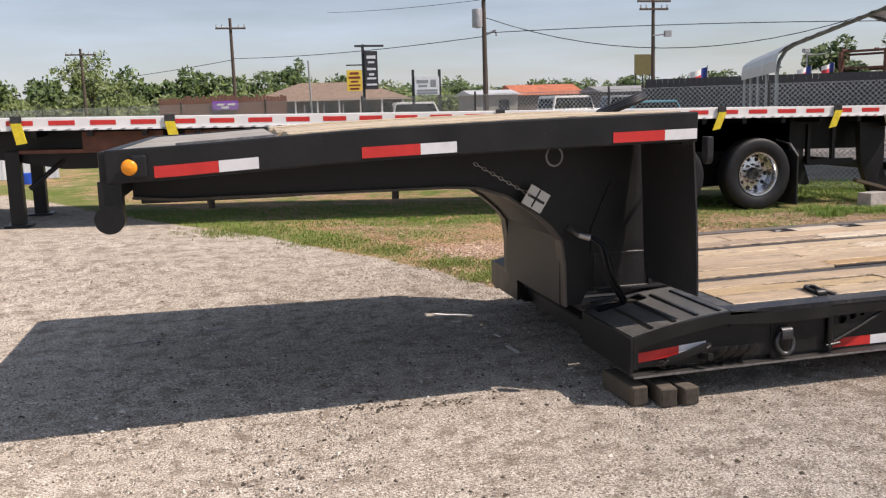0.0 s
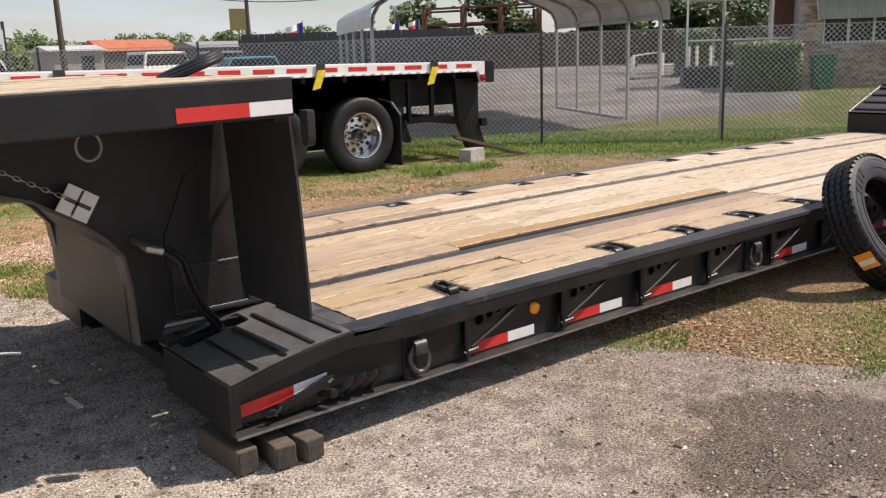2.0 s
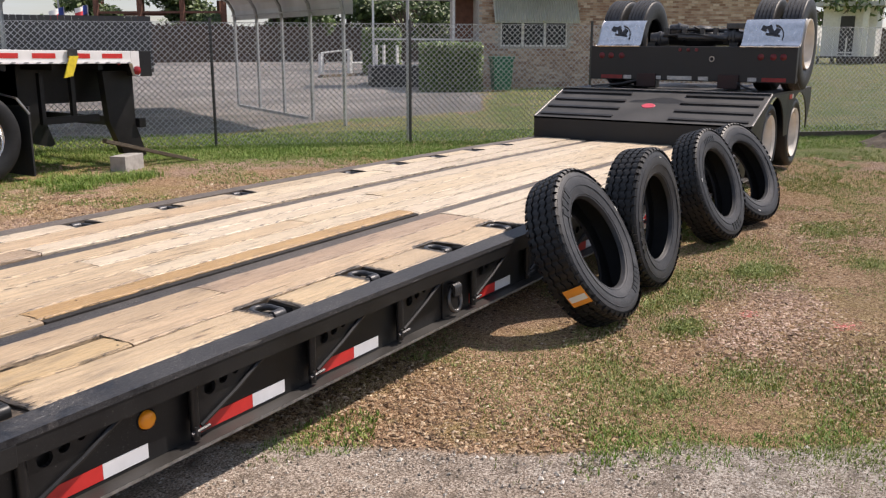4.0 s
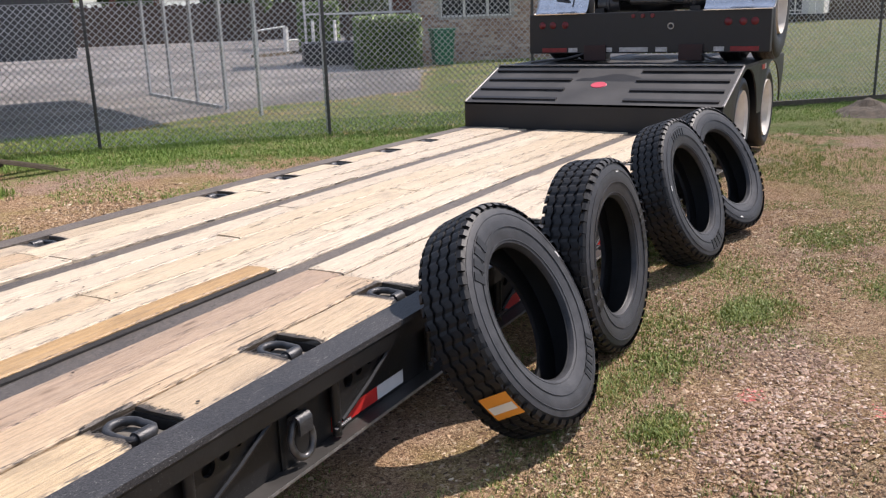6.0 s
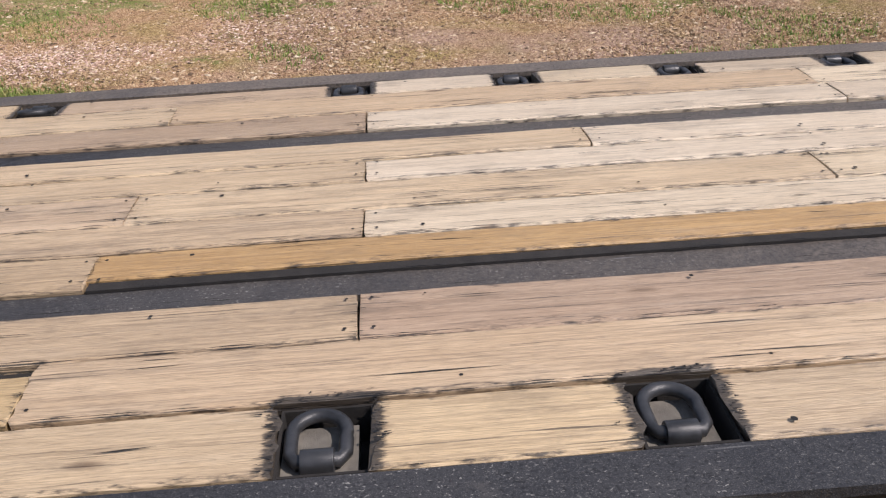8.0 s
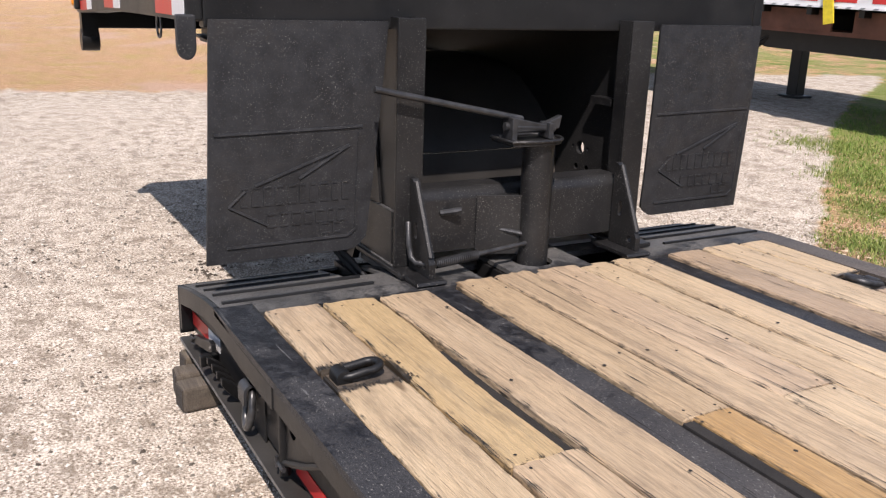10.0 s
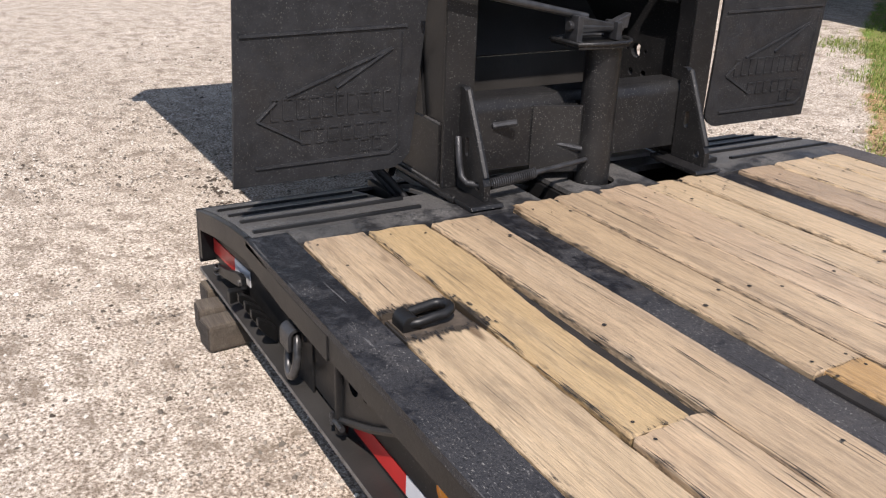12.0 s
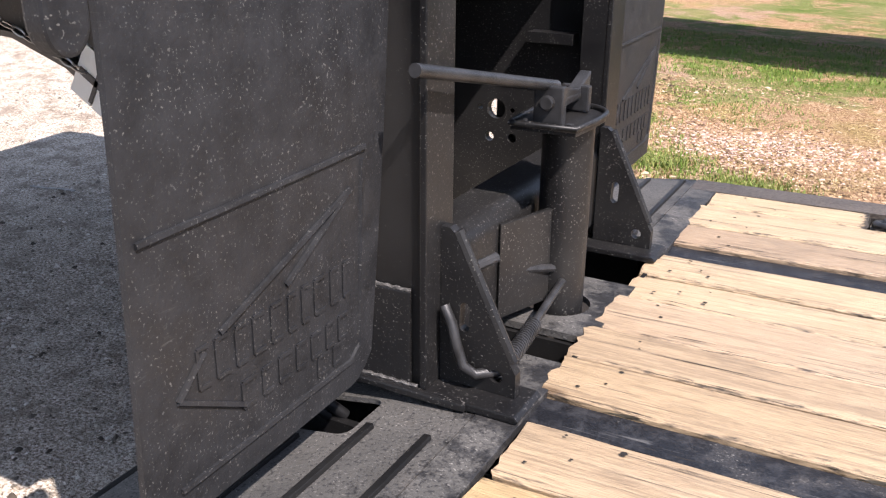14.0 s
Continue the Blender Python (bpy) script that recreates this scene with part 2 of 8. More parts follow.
    h = k.math("ADD", k.math("ADD", fine, k.math("MULTIPLY", dash, 0.8)), k.math("SUBTRACT", 1.0, k.math("MAXIMUM", cracks, checks)))
    rough = k.math("ADD", k.math("MULTIPLY", blot, 0.2), gloss - 0.1)
    return k.done(col, rough, 0.0, h, 0.004, 0.6, Specular_IOR_Level=0.65)


def ground_mat():
    """Gravel, dry mulch and grass, green grass and worn asphalt, by painted shares of the ground."""
    k = Mat("ground_mix")
    v = k.space(world=True)
    share = k.attr("share")
    sep = k.nt.nodes.new("ShaderNodeSeparateColor")
    k.nt.links.new(share.outputs["Color"], sep.inputs[0])
    edge = k.math("SUBTRACT", k.noise(v, 2.4, 7.0, 0.68), 0.5)

    def cut(chan, amount=0.9):
        return k.ramp(k.math("ADD", chan, k.math("MULTIPLY", edge, amount)), (0.42, 0.0), (0.58, 1.0))

    gravel, green, pave = cut(sep.outputs[0]), cut(sep.outputs[1], 1.7), cut(sep.outputs[2], 0.5)
    speck = k.noise(v, 95.0, 3.0, 0.75)
    grit = k.noise(v, 46.0, 4.0, 0.75)
    big = k.noise(v, 0.6, 8.0, 0.66)
    # crushed limestone: light grains in a tan-grey bed with dark gaps
    gcol = k.ramp(speck, (0.36, (0.10, 0.073, 0.051)), (0.45, (0.385, 0.318, 0.255)), (0.54, (0.59, 0.52, 0.44)), (0.64, (0.86, 0.81, 0.74)))
    gcol = k.mix(k.ramp(grit, (0.36, 0.65), (0.48, 0.0)), gcol, (0.20, 0.165, 0.13))
    gcol = k.mix(k.ramp(grit, (0.58, 0.0), (0.70, 0.6)), gcol, (0.84, 0.80, 0.73))
    gcol = k.mix(k.ramp(big, (0.42, 0.0), (0.66, 0.45)), gcol, k.ramp(speck, (0.36, (0.09, 0.07, 0.052)), (0.64, (0.58, 0.49, 0.385))))
    worn = k.ramp(k.math("ADD", share.outputs["Alpha"], k.math("MULTIPLY", edge, 0.9)), (0.3, 0.0), (0.8, 0.7))
    gcol = k.mix(worn, gcol, k.ramp(speck, (0.36, (0.070, 0.048, 0.033)), (0.48, (0.29, 0.203, 0.142)), (0.64, (0.65, 0.52, 0.40))))
    mott = k.noise(v, 7.0, 7.0, 0.72)
    gcol = k.mix(k.ramp(mott, (0.38, 0.7), (0.50, 0.0)), gcol, (0.19, 0.150, 0.112))
    gcol = k.mix(k.ramp(mott, (0.55, 0.0), (0.70, 0.5)), gcol, (0.80, 0.74, 0.65))
    rut = k.ramp(k.math("ADD", share.outputs["Alpha"], k.math("MULTIPLY", edge, 1.0)), (0.85, 0.0), (1.15, 0.75))
    gcol = k.mix(rut, gcol, k.ramp(speck, (0.36, (0.035, 0.026, 0.019)), (0.5, (0.12, 0.088, 0.062)), (0.66, (0.36, 0.28, 0.21))))
    oil = k.ramp(k.noise(v, 1.1, 8.0, 0.74), (0.59, 0.0), (0.74, 1.0))
    gcol = k.mix(k.math("MULTIPLY", oil, 0.5), gcol, (0.08, 0.064, 0.05))
    # dry mulch and dead grass
    fib = k.noise(v, 62.0, 5.0, 0.78, 1.2)
    dcol = k.ramp(fib, (0.36, (0.06, 0.036, 0.02)), (0.46, (0.285, 0.165, 0.088)), (0.55, (0.54, 0.345, 0.195)), (0.66, (0.86, 0.67, 0.44)))
    pat = k.noise(v, 1.5, 8.0, 0.68)
    dcol = k.mix(k.ramp(pat, (0.48, 0.0), (0.64, 0.6)), dcol, k.ramp(fib, (0.36, (0.06, 0.05, 0.015)), (0.5, (0.29, 0.235, 0.065)), (0.64, (0.62, 0.52, 0.20))))
    pink = k.ramp(k.noise(v, 0.55, 5.0), (0.52, 0.0), (0.62, 0.8))
    dcol = k.mix(pink, dcol, k.ramp(fib, (0.34, (0.13, 0.075, 0.055)), (0.5, (0.42, 0.275, 0.205)), (0.68, (0.74, 0.56, 0.45))))
    # green grass
    fg = k.noise(v, 70.0, 6.0, 0.78, 0.9)
    vcol = k.ramp(fg, (0.34, (0.03, 0.055, 0.008)), (0.48, (0.11, 0.165, 0.028)), (0.62, (0.24, 0.29, 0.06)), (0.78, (0.44, 0.41, 0.15)))
    vcol = k.mix(k.ramp(k.noise(v, 0.9, 7.0, 0.66), (0.40, 0.0), (0.62, 0.75)), vcol, k.ramp(fib, (0.34, (0.11, 0.09, 0.035)), (0.66, (0.54, 0.45, 0.22))))
    # old asphalt drive
    pa = k.noise(v, 90.0, 4.0, 0.75)
    pcol = k.ramp(pa, (0.34, (0.20, 0.173, 0.158)), (0.66, (0.43, 0.385, 0.350)))
    pcol = k.mix(k.ramp(k.noise(k.space((0.5, 1.0, 1.0), world=True), 0.35, 9.0, 0.7), (0.44, 0.0), (0.56, 0.8)), pcol, (0.15, 0.135, 0.127))
    col = k.mix(green, dcol, vcol)
    col = k.mix(gravel, col, gcol)
    col = k.mix(pave, col, pcol)
    hg = k.math("ADD", speck, k.math("MULTIPLY", grit, 1.2))
    h = k.mix(gravel, k.math("MULTIPLY", fib, 1.8), hg)
    h = k.mix(pave, h, k.math("MULTIPLY", pa, 0.3))
    return k.done(col, 0.93, 0.0, h, 0.013, 0.85, Specular_IOR_Level=0.25, Diffuse_Roughness=1.0)


def brick_mat():
    k = Mat("old_brick")
    rnd = k.island()
    v = k.space(world=True)
    col = k.ramp(rnd, (0.0, (0.28, 0.155, 0.11)), (0.4, (0.44, 0.285, 0.205)), (0.75, (0.57, 0.42, 0.32)), (1.0, (0.68, 0.55, 0.45)))
    col = k.mix(k.ramp(k.noise(v, 20.0, 4.0), (0.4, 0.0), (0.7, 0.35)), col, (0.2, 0.14, 0.11))
    return k.done(col, 0.9, 0.0, k.noise(v, 90.0), 0.004, 0.5)


def leaf_mat(name, a, b, c):
    k = Mat(name)
    rnd = k.island()
    col = k.ramp(rnd, (0.0, a), (0.55, b), (1.0, c))
    big = k.noise(k.space(world=True), 0.25, 3.0)
    col = k.mix(k.ramp(big, (0.4, 0.0), (0.65, 0.5)), col, b)
    return k.done(col, 0.6)


def rubber(name, base=0.016, specks=0.0):
    k = Mat(name)
    v = k.space(world=True)
    d = k.noise(v, 16.0, 7.0, 0.7)
    col = k.mix(k.ramp(d, (0.35, 0.0), (0.75, 1.0)), (base, base * 1.03, base * 1.14), (base * 2.2, base * 2.25, base * 2.45))
    if specks:
        sp = k.noise(v, 210.0, 2.0, 0.5)
        gate = k.noise(v, 7.0, 5.0, 0.7)
        blot = k.noise(v, 2.6, 6.0, 0.7)
        col = k.mix(k.ramp(blot, (0.50, 0.0), (0.72, 0.5)), col, (0.040, 0.034, 0.029))
        scuff = k.noise(k.space((1.0, 26.0, 130.0), world=True), 1.0, 3.0, 0.6, 0.5)
        col = k.mix(k.math("MULTIPLY", k.ramp(scuff, (0.62, 0.0), (0.72, 0.5)), k.ramp(blot, (0.42, 0.0), (0.60, 1.0))), col, (0.09, 0.088, 0.084))
        col = k.mix(k.math("MULTIPLY", k.ramp(sp, (0.63, 0.0), (0.69, 1.0)), k.ramp(gate, (0.42, 0.08), (0.60, specks * 2.2))), col, (0.30, 0.29, 0.27))
    return k.done(col, k.math("ADD", k.math("MULTIPLY", d, 0.3), 0.38), 0.0, k.noise(v, 130.0, 3.0), 0.002, 0.5, Specular_IOR_Level=0.38)


def corrugated(name, colour):
    k = Mat(name)
    v = k.space(world=True)
    b = k.noise(v, 1.3, 6.0, 0.6)
    col = k.mix(k.ramp(b, (0.35, 0.0), (0.7, 1.0)), tuple(c * 0.78 for c in colour), colour)
    return k.done(col, 0.42, 0.35)


def wood_dark(name, a, b):
    k = Mat(name)
    v = k.space((6, 6, 0.8), world=True)
    n = k.noise(v, 3.0, 6.0, 0.65)
    col = k.mix(k.ramp(n, (0.3, 0.0), (0.7, 1.0)), a, b)
    col = k.mix(k.math("MULTIPLY", k.island(), 0.35), col, tuple(0.5 * (p + q) * 1.3 for p, q in zip(a, b)))
    return k.done(col, 0.88, 0.0, n, 0.004, 0.5)


STEEL = black_steel("black_painted_steel", 1.0)
NECK = black_steel("dusty_black_paint", 1.4, 0.1)
GRIT = grit_steel("grit_coated_steel", 0.9)
BEAM_TOP = grit_steel("dusty_beam_steel", 0.9, silt=(3.2, 6.4, 0.0, 0.75))
FAR_RIM = grit_steel("dusty_far_rim", 0.6, silt=(1.5, 3.6, 0.2, 0.9))
APRON = grit_steel("dusty_apron_steel", 0.8, 2.4, (2.12, 2.42, -0.22, 0.10))
WOOD = deck_wood("straw_deck_wood", (0.694, 0.530, 0.341), (0.341, 0.242, 0.150), (0.565, 0.412, 0.251), 0.44)
WOOD_PINK = deck_wood("pinkish_tan_deck_wood", (0.636, 0.477, 0.318), (0.306, 0.212, 0.138), (0.506, 0.353, 0.221), 0.44)
WOOD_BROWN = deck_wood("brown_deck_wood", (0.550, 0.402, 0.280), (0.297, 0.198, 0.129), (0.440, 0.297, 0.190), 0.44)
WOOD_FAR = deck_wood("sunbleached_deck_wood", (0.76, 0.635, 0.475), (0.49, 0.385, 0.27), (0.65, 0.52, 0.37), 0.42)
WOOD_OLD = deck_wood("dirty_front_deck_wood", (0.612, 0.454, 0.288), (0.235, 0.165, 0.106), (0.447, 0.318, 0.198), 0.48)
WOOD_SPLIT = deck_wood("split_tan_deck_wood", (0.706, 0.513, 0.281), (0.330, 0.224, 0.113), (0.541, 0.377, 0.198), 0.48)
WOOD_CREAM = deck_wood("creamy_deck_wood", (0.71, 0.58, 0.42), (0.43, 0.33, 0.22), (0.60, 0.465, 0.315), 0.42)
WOOD_NEW = deck_wood("new_yellow_pine", (0.58, 0.37, 0.165), (0.29, 0.165, 0.065), (0.47, 0.28, 0.115), 0.46)
WOOD_NECK = deck_wood("bleached_neck_wood", (0.64, 0.54, 0.40), (0.44, 0.345, 0.24), (0.55, 0.43, 0.30), 0.7)
TIMBER = deck_wood("grey_block_timber", (0.15, 0.122, 0.092), (0.07, 0.054, 0.04), (0.105, 0.08, 0.056), 0.9)
# char of burnt wood, also the dark painted into gaps and openings
CHAR_DARK = plain("char_and_gap_dark", (0.022, 0.019, 0.017), 0.9, 0.0, 0.4, 20.0, 0.003)
CHROME = plain("worn_bare_steel", (0.42, 0.41, 0.40), 0.38, 0.9, 0.2, 20.0)
RINGS = plain("black_forged_steel", (0.046, 0.046, 0.048), 0.36, 0.3, 0.4, 25.0, 0.001)
SEAT = plain("grimy_ring_seat", (0.085, 0.066, 0.05), 0.9, 0.0, 0.5, 25.0, 0.003)
PLATE = plain("dusty_pocket_plate", (0.15, 0.135, 0.115), 0.85, 0.0, 0.45, 18.0, 0.003)
BEAD = plain("weld_bead", (0.11, 0.105, 0.10), 0.42, 0.3, 0.4, 60.0, 0.002)
SILT = plain("pale_road_dust", (0.46, 0.42, 0.36), 0.9, 0.0, 0.3, 9.0, 0.003)
END_GRAIN = plain("dark_end_grain", (0.055, 0.045, 0.036), 0.9, 0.0, 0.4, 30.0, 0.003)
WORN = plain("worn_forged_ring", (0.085, 0.083, 0.082), 0.34, 0.5, 0.5, 25.0)
EDGE = plain("scraped_steel_edge", (0.24, 0.23, 0.22), 0.5, 0.6, 0.35, 30.0, 0.002)
RED = plain("red_reflective_tape", (0.60, 0.035, 0.03), 0.35, 0.0, 0.12, 12.0)
WHITE = plain("white_reflective_tape", (0.74, 0.74, 0.75), 0.35, 0.0, 0.08, 12.0)
AMBER = plain("amber_lens", (0.95, 0.32, 0.02), 0.2, 0.0, 0.05)
REDLENS = plain("red_lens", (0.26, 0.012, 0.016), 0.2, 0.0, 0.1)
RUBBER = rubber("tyre_rubber", 0.007)
SIDEWALL = rubber("dusty_sidewall_rubber", 0.026)
RUBBER_OLD = rubber("dusty_tyre_rubber", 0.009)
DUSTY = plain("dusty_grey_deck", (0.30, 0.28, 0.25), 0.85, 0.0, 0.3, 5.0, 0.002)
FLAP = rubber("mudflap_rubber", 0.0145, 0.18)
LETTER = plain("moulded_dark_bars", (0.007, 0.007, 0.008), 0.5, 0.0, 0.1)
STICKER = plain("orange_paper_sticker", (0.85, 0.33, 0.04), 0.6, 0.0, 0.1)
PAPER = plain("white_paper", (0.78, 0.77, 0.73), 0.7, 0.0, 0.06)
ALLOY = plain("polished_aluminium", (0.72, 0.72, 0.73), 0.24, 0.95, 0.1, 14.0)
WHITE_RIM = plain("dusty_white_rim", (0.62, 0.59, 0.54), 0.55, 0.0, 0.15)
ALU_RAIL = plain("white_aluminium_rail", (0.78, 0.78, 0.77), 0.4, 0.0, 0.06)
YELLOW = plain("yellow_strap", (0.72, 0.56, 0.03), 0.65, 0.0, 0.15, 20.0)
CONCRETE = plain("grey_concrete", (0.36, 0.345, 0.32), 0.9, 0.0, 0.2, 12.0, 0.004)
GALV = plain("galvanised_steel", (0.36, 0.365, 0.37), 0.55, 0.3, 0.15)
WIRE = plain("bright_galvanised_wire", (0.55, 0.55, 0.55), 0.5, 0.3, 0.15)
DUST_STEEL = plain("dust_coated_steel", (0.040, 0.037, 0.034), 0.5, 0.0, 0.35, 4.0, 0.001)
# tan put into the colour for gravel light on the flange's underside
UNDERSIDE = plain("tan_ground_bounce", (0.085, 0.074, 0.062), 0.45, 0.0, 0.3, 5.0, 0.001)
BLUE_TUB = plain("blue_plastic", (0.02, 0.10, 0.55), 0.45, 0.0, 0.1)
SOIL = plain("dark_soil", (0.075, 0.058, 0.042), 0.95, 0.0, 0.4, 14.0, 0.004)
POSTM = plain("dark_fence_post", (0.07, 0.068, 0.065), 0.6, 0.2, 0.3)
POLE = wood_dark("creosote_pole", (0.06, 0.045, 0.035), (0.12, 0.09, 0.07))
FENCEWOOD = wood_dark("grey_fence_boards", (0.055, 0.037, 0.030), (0.12, 0.085, 0.070))
REDFENCE = wood_dark("reddish_fence_boards", (0.13, 0.06, 0.045), (0.2, 0.1, 0.075))
BRICK = brick_mat()
MORTAR = plain("mortar", (0.40, 0.37, 0.33), 0.95, 0.0, 0.15, 10.0)
ROOF = plain("brown_shingles", (0.22, 0.16, 0.12), 0.95, 0.0, 0.18, 3.0)
ORANGE_ROOF = plain("rust_orange_roof", (0.45, 0.14, 0.07), 0.8, 0.0, 0.25, 2.0)
GREY_METAL = corrugated("grey_sheet_metal", (0.50, 0.51, 0.52))
WHITE_METAL = corrugated("white_sheet_metal", (0.72, 0.72, 0.70))
GLASS = plain("dark_window_glass", (0.02, 0.022, 0.026), 0.08, 0.0, 0.1)
WHITE_PAINT = plain("white_paint", (0.78, 0.77, 0.74), 0.6, 0.0, 0.08)
DARK_PAINT = plain("dark_paint", (0.035, 0.035, 0.038), 0.5, 0.0, 0.2)
DEEP_BLACK = plain("deep_black_paint", (0.007, 0.007, 0.0085), 0.5, 0.0, 0.3)
DUSTED_BLACK = plain("dusty_black_ramp", (0.042, 0.040, 0.039), 0.6, 0.0, 0.35, 3.0, 0.001)
# red and white reflector colours darkened for the shaded tail of the truck
SHADED_RED = plain("shaded_red_reflector", (0.20, 0.012, 0.014), 0.5, 0.0, 0.3, 25.0)
SHADED_WHITE = plain("shaded_white_reflector", (0.40, 0.39, 0.38), 0.5, 0.0, 0.3, 25.0)
DULL_LENS = plain("dull_red_lens", (0.13, 0.008, 0.012), 0.4, 0.0, 0.2)
GREEN_BLADE = leaf_mat("fresh_grass_blades", (0.06, 0.14, 0.012), (0.15, 0.27, 0.03), (0.34, 0.40, 0.09))
BIN = plain("green_plastic", (0.015, 0.13, 0.075), 0.45, 0.0, 0.1)
RUST = plain("rusty_steel", (0.16, 0.07, 0.045), 0.85, 0.0, 0.3, 5.0)
BLUE_CAR = plain("blue_car_paint", (0.10, 0.33, 0.42), 0.3, 0.0, 0.05)
SILVER_CAR = plain("grey_car_paint", (0.3, 0.31, 0.32), 0.35, 0.2, 0.08)
SIGN_BLACK = plain("black_sign", (0.03, 0.03, 0.035), 0.5, 0.0, 0.1)
SIGN_YELLOW = plain("yellow_sign", (0.75, 0.52, 0.06), 0.6, 0.0, 0.06)
SIGN_PALE = plain("pale_sign", (0.62, 0.66, 0.68), 0.6, 0.0, 0.06)
SIGN_OLIVE = plain("weathered_billboard", (0.15, 0.13, 0.05), 0.8, 0.0, 0.15)
PURPLE = plain("purple_banner", (0.25, 0.08, 0.45), 0.7, 0.0, 0.08)
FLAG_RED = plain("flag_red", (0.6, 0.05, 0.06), 0.8, 0.0, 0.05)
FLAG_BLUE = plain("flag_blue", (0.03, 0.06, 0.25), 0.8, 0.0, 0.05)
BARK = wood_dark("bark", (0.06, 0.045, 0.035), (0.13, 0.1, 0.08))
LEAF = leaf_mat("tree_leaves", (0.020, 0.040, 0.010), (0.055, 0.10, 0.022), (0.15, 0.21, 0.05))
LEAF_PALE = leaf_mat("pale_scrub_leaves", (0.05, 0.075, 0.02), (0.12, 0.165, 0.045), (0.22, 0.26, 0.09))
LEAF_HEDGE = leaf_mat("hedge_leaves", (0.025, 0.055, 0.01), (0.08, 0.15, 0.025), (0.22, 0.30, 0.06))
BLADE = leaf_mat("grass_blades", (0.08, 0.13, 0.02), (0.19, 0.25, 0.045), (0.42, 0.41, 0.13))
STRAW = leaf_mat("dry_straw", (0.30, 0.19, 0.09), (0.54, 0.38, 0.20), (0.78, 0.62, 0.38))
GROUND = ground_mat()


# ---- mesh helpers ----
def box(bm, x0, x1, y0, y1, z0, z1, nx=1, m=None):
    """A box, cut nx times along x."""
    rings = []
    for i in range(nx + 1):
        x = x0 + (x1 - x0) * i / nx
        rings.append([bm.verts.new(p if m is None else m @ Vector(p)) for p in ((x, y0, z0), (x, y1, z0), (x, y1, z1), (x, y0, z1))])
    for a, b in zip(rings, rings[1:]):
        for j in range(4):
            bm.faces.new((a[j], b[j], b[(j + 1) % 4], a[(j + 1) % 4]))
    bm.faces.new(rings[0])
    bm.faces.new(rings[-1][::-1])
    return bm


def prism(bm, poly, axis, a, b):
    """A polygon in the plane across the axis, drawn out from a to b. x: (y, z); y: (x, z); z: (x, y)."""
    def at(p, d):
        return {"x": (d, p[0], p[1]), "y": (p[0], d, p[1]), "z": (p[0], p[1], d)}[axis]
    lo = [bm.verts.new(at(p, a)) for p in poly]
    hi = [bm.verts.new(at(p, b)) for p in poly]
    n = len(poly)
    for i in range(n):
        bm.faces.new((lo[i], lo[(i + 1) % n], hi[(i + 1) % n], hi[i]))
    bm.faces.new(lo[::-1])
    bm.faces.new(hi)
    return bm


def tube(bm, pts, r, seg=8, r2=None, closed=False, caps=True):
    """A round bar along a line of points; r2: the radius at its end."""
    pts = [Vector(p) for p in pts]
    n = len(pts)
    rings = []
    up = None
    for i, p in enumerate(pts):
        if closed:
            d = pts[(i + 1) % n] - pts[i - 1]
        else:
            d = pts[min(i + 1, n - 1)] - pts[max(i - 1, 0)]
        d.normalize()
        if up is None:
            up = d.orthogonal().normalized()
        side = d.cross(up)
        if side.length < 1e-4:
            side = d.orthogonal()
        side.normalize()
        up = side.cross(d).normalized()
        rad = r if r2 is None else r + (r2 - r) * i / max(1, n - 1)
        rings.append([bm.verts.new(p + rad * (math.cos(2 * math.pi * j / seg) * up + math.sin(2 * math.pi * j / seg) * side)) for j in range(seg)])
    pairs = list(zip(rings, rings[1:])) + ([(rings[-1], rings[0])] if closed else [])
    for a, b in pairs:
        for j in range(seg):
            bm.faces.new((a[j], a[(j + 1) % seg], b[(j + 1) % seg], b[j]))
    if caps and not closed:
        bm.faces.new(rings[0][::-1])
        bm.faces.new(rings[-1])
    return bm


def lathe(bm, profile, m, seg=32, closed=False):
    """A profile of (radius, height) turned round the local z axis of the pose m."""
    rings = []
    for j in range(seg):
        a = 2 * math.pi * j / seg
        rings.append([bm.verts.new(m @ Vector((r * math.cos(a), r * math.sin(a), h))) for r, h in profile])
    n = len(profile)
    for j in range(seg):
        p, q = rings[j], rings[(j + 1) % seg]
        for i in range(n if closed else n - 1):
            k = (i + 1) % n
            bm.faces.new((p[i], q[i], q[k], p[k]))
    return bm


def part(name, bm, material, parent=None, label="", smooth=0.0, bevel=0.0, warp=None):
    """Links a bmesh as one mesh object, under its thing where one is given."""
    bmesh.ops.recalc_face_normals(bm, faces=bm.faces)
    if bevel:
        sharp = [e for e in bm.edges if len(e.link_faces) == 2 and e.calc_face_angle() > 0.6]
        bmesh.ops.bevel(bm, geom=sharp, offset=bevel, segments=2, profile=0.6, affect="EDGES", clamp_overlap=True)
    if warp:
        for v in bm.verts:
            v.co = warp(v.co)
    me = bpy.data.meshes.new(name)
    bm.to_mesh(me)
    bm.free()
    me.materials.append(material)
    if smooth:
        for p in me.polygons:
            p.use_smooth = True
        me.set_sharp_from_angle(angle=smooth)
    ob = new(name, me)
    if parent is not None:
        ob.parent = parent
        ob.matrix_parent_inverse = parent.matrix_basis.inverted()
    if label:
        ob["label"] = label
    return ob


def thing(name, label, category, at=(0, 0, 0), group="", kind=""):
    """An empty at the base of a thing, to hold its parts."""
    ob = new(name)
    ob.empty_display_size = 0.2
    ob.matrix_world = at if isinstance(at, Matrix) else Matrix.Translation(at)
    return tagged(ob, label, category, group, kind)


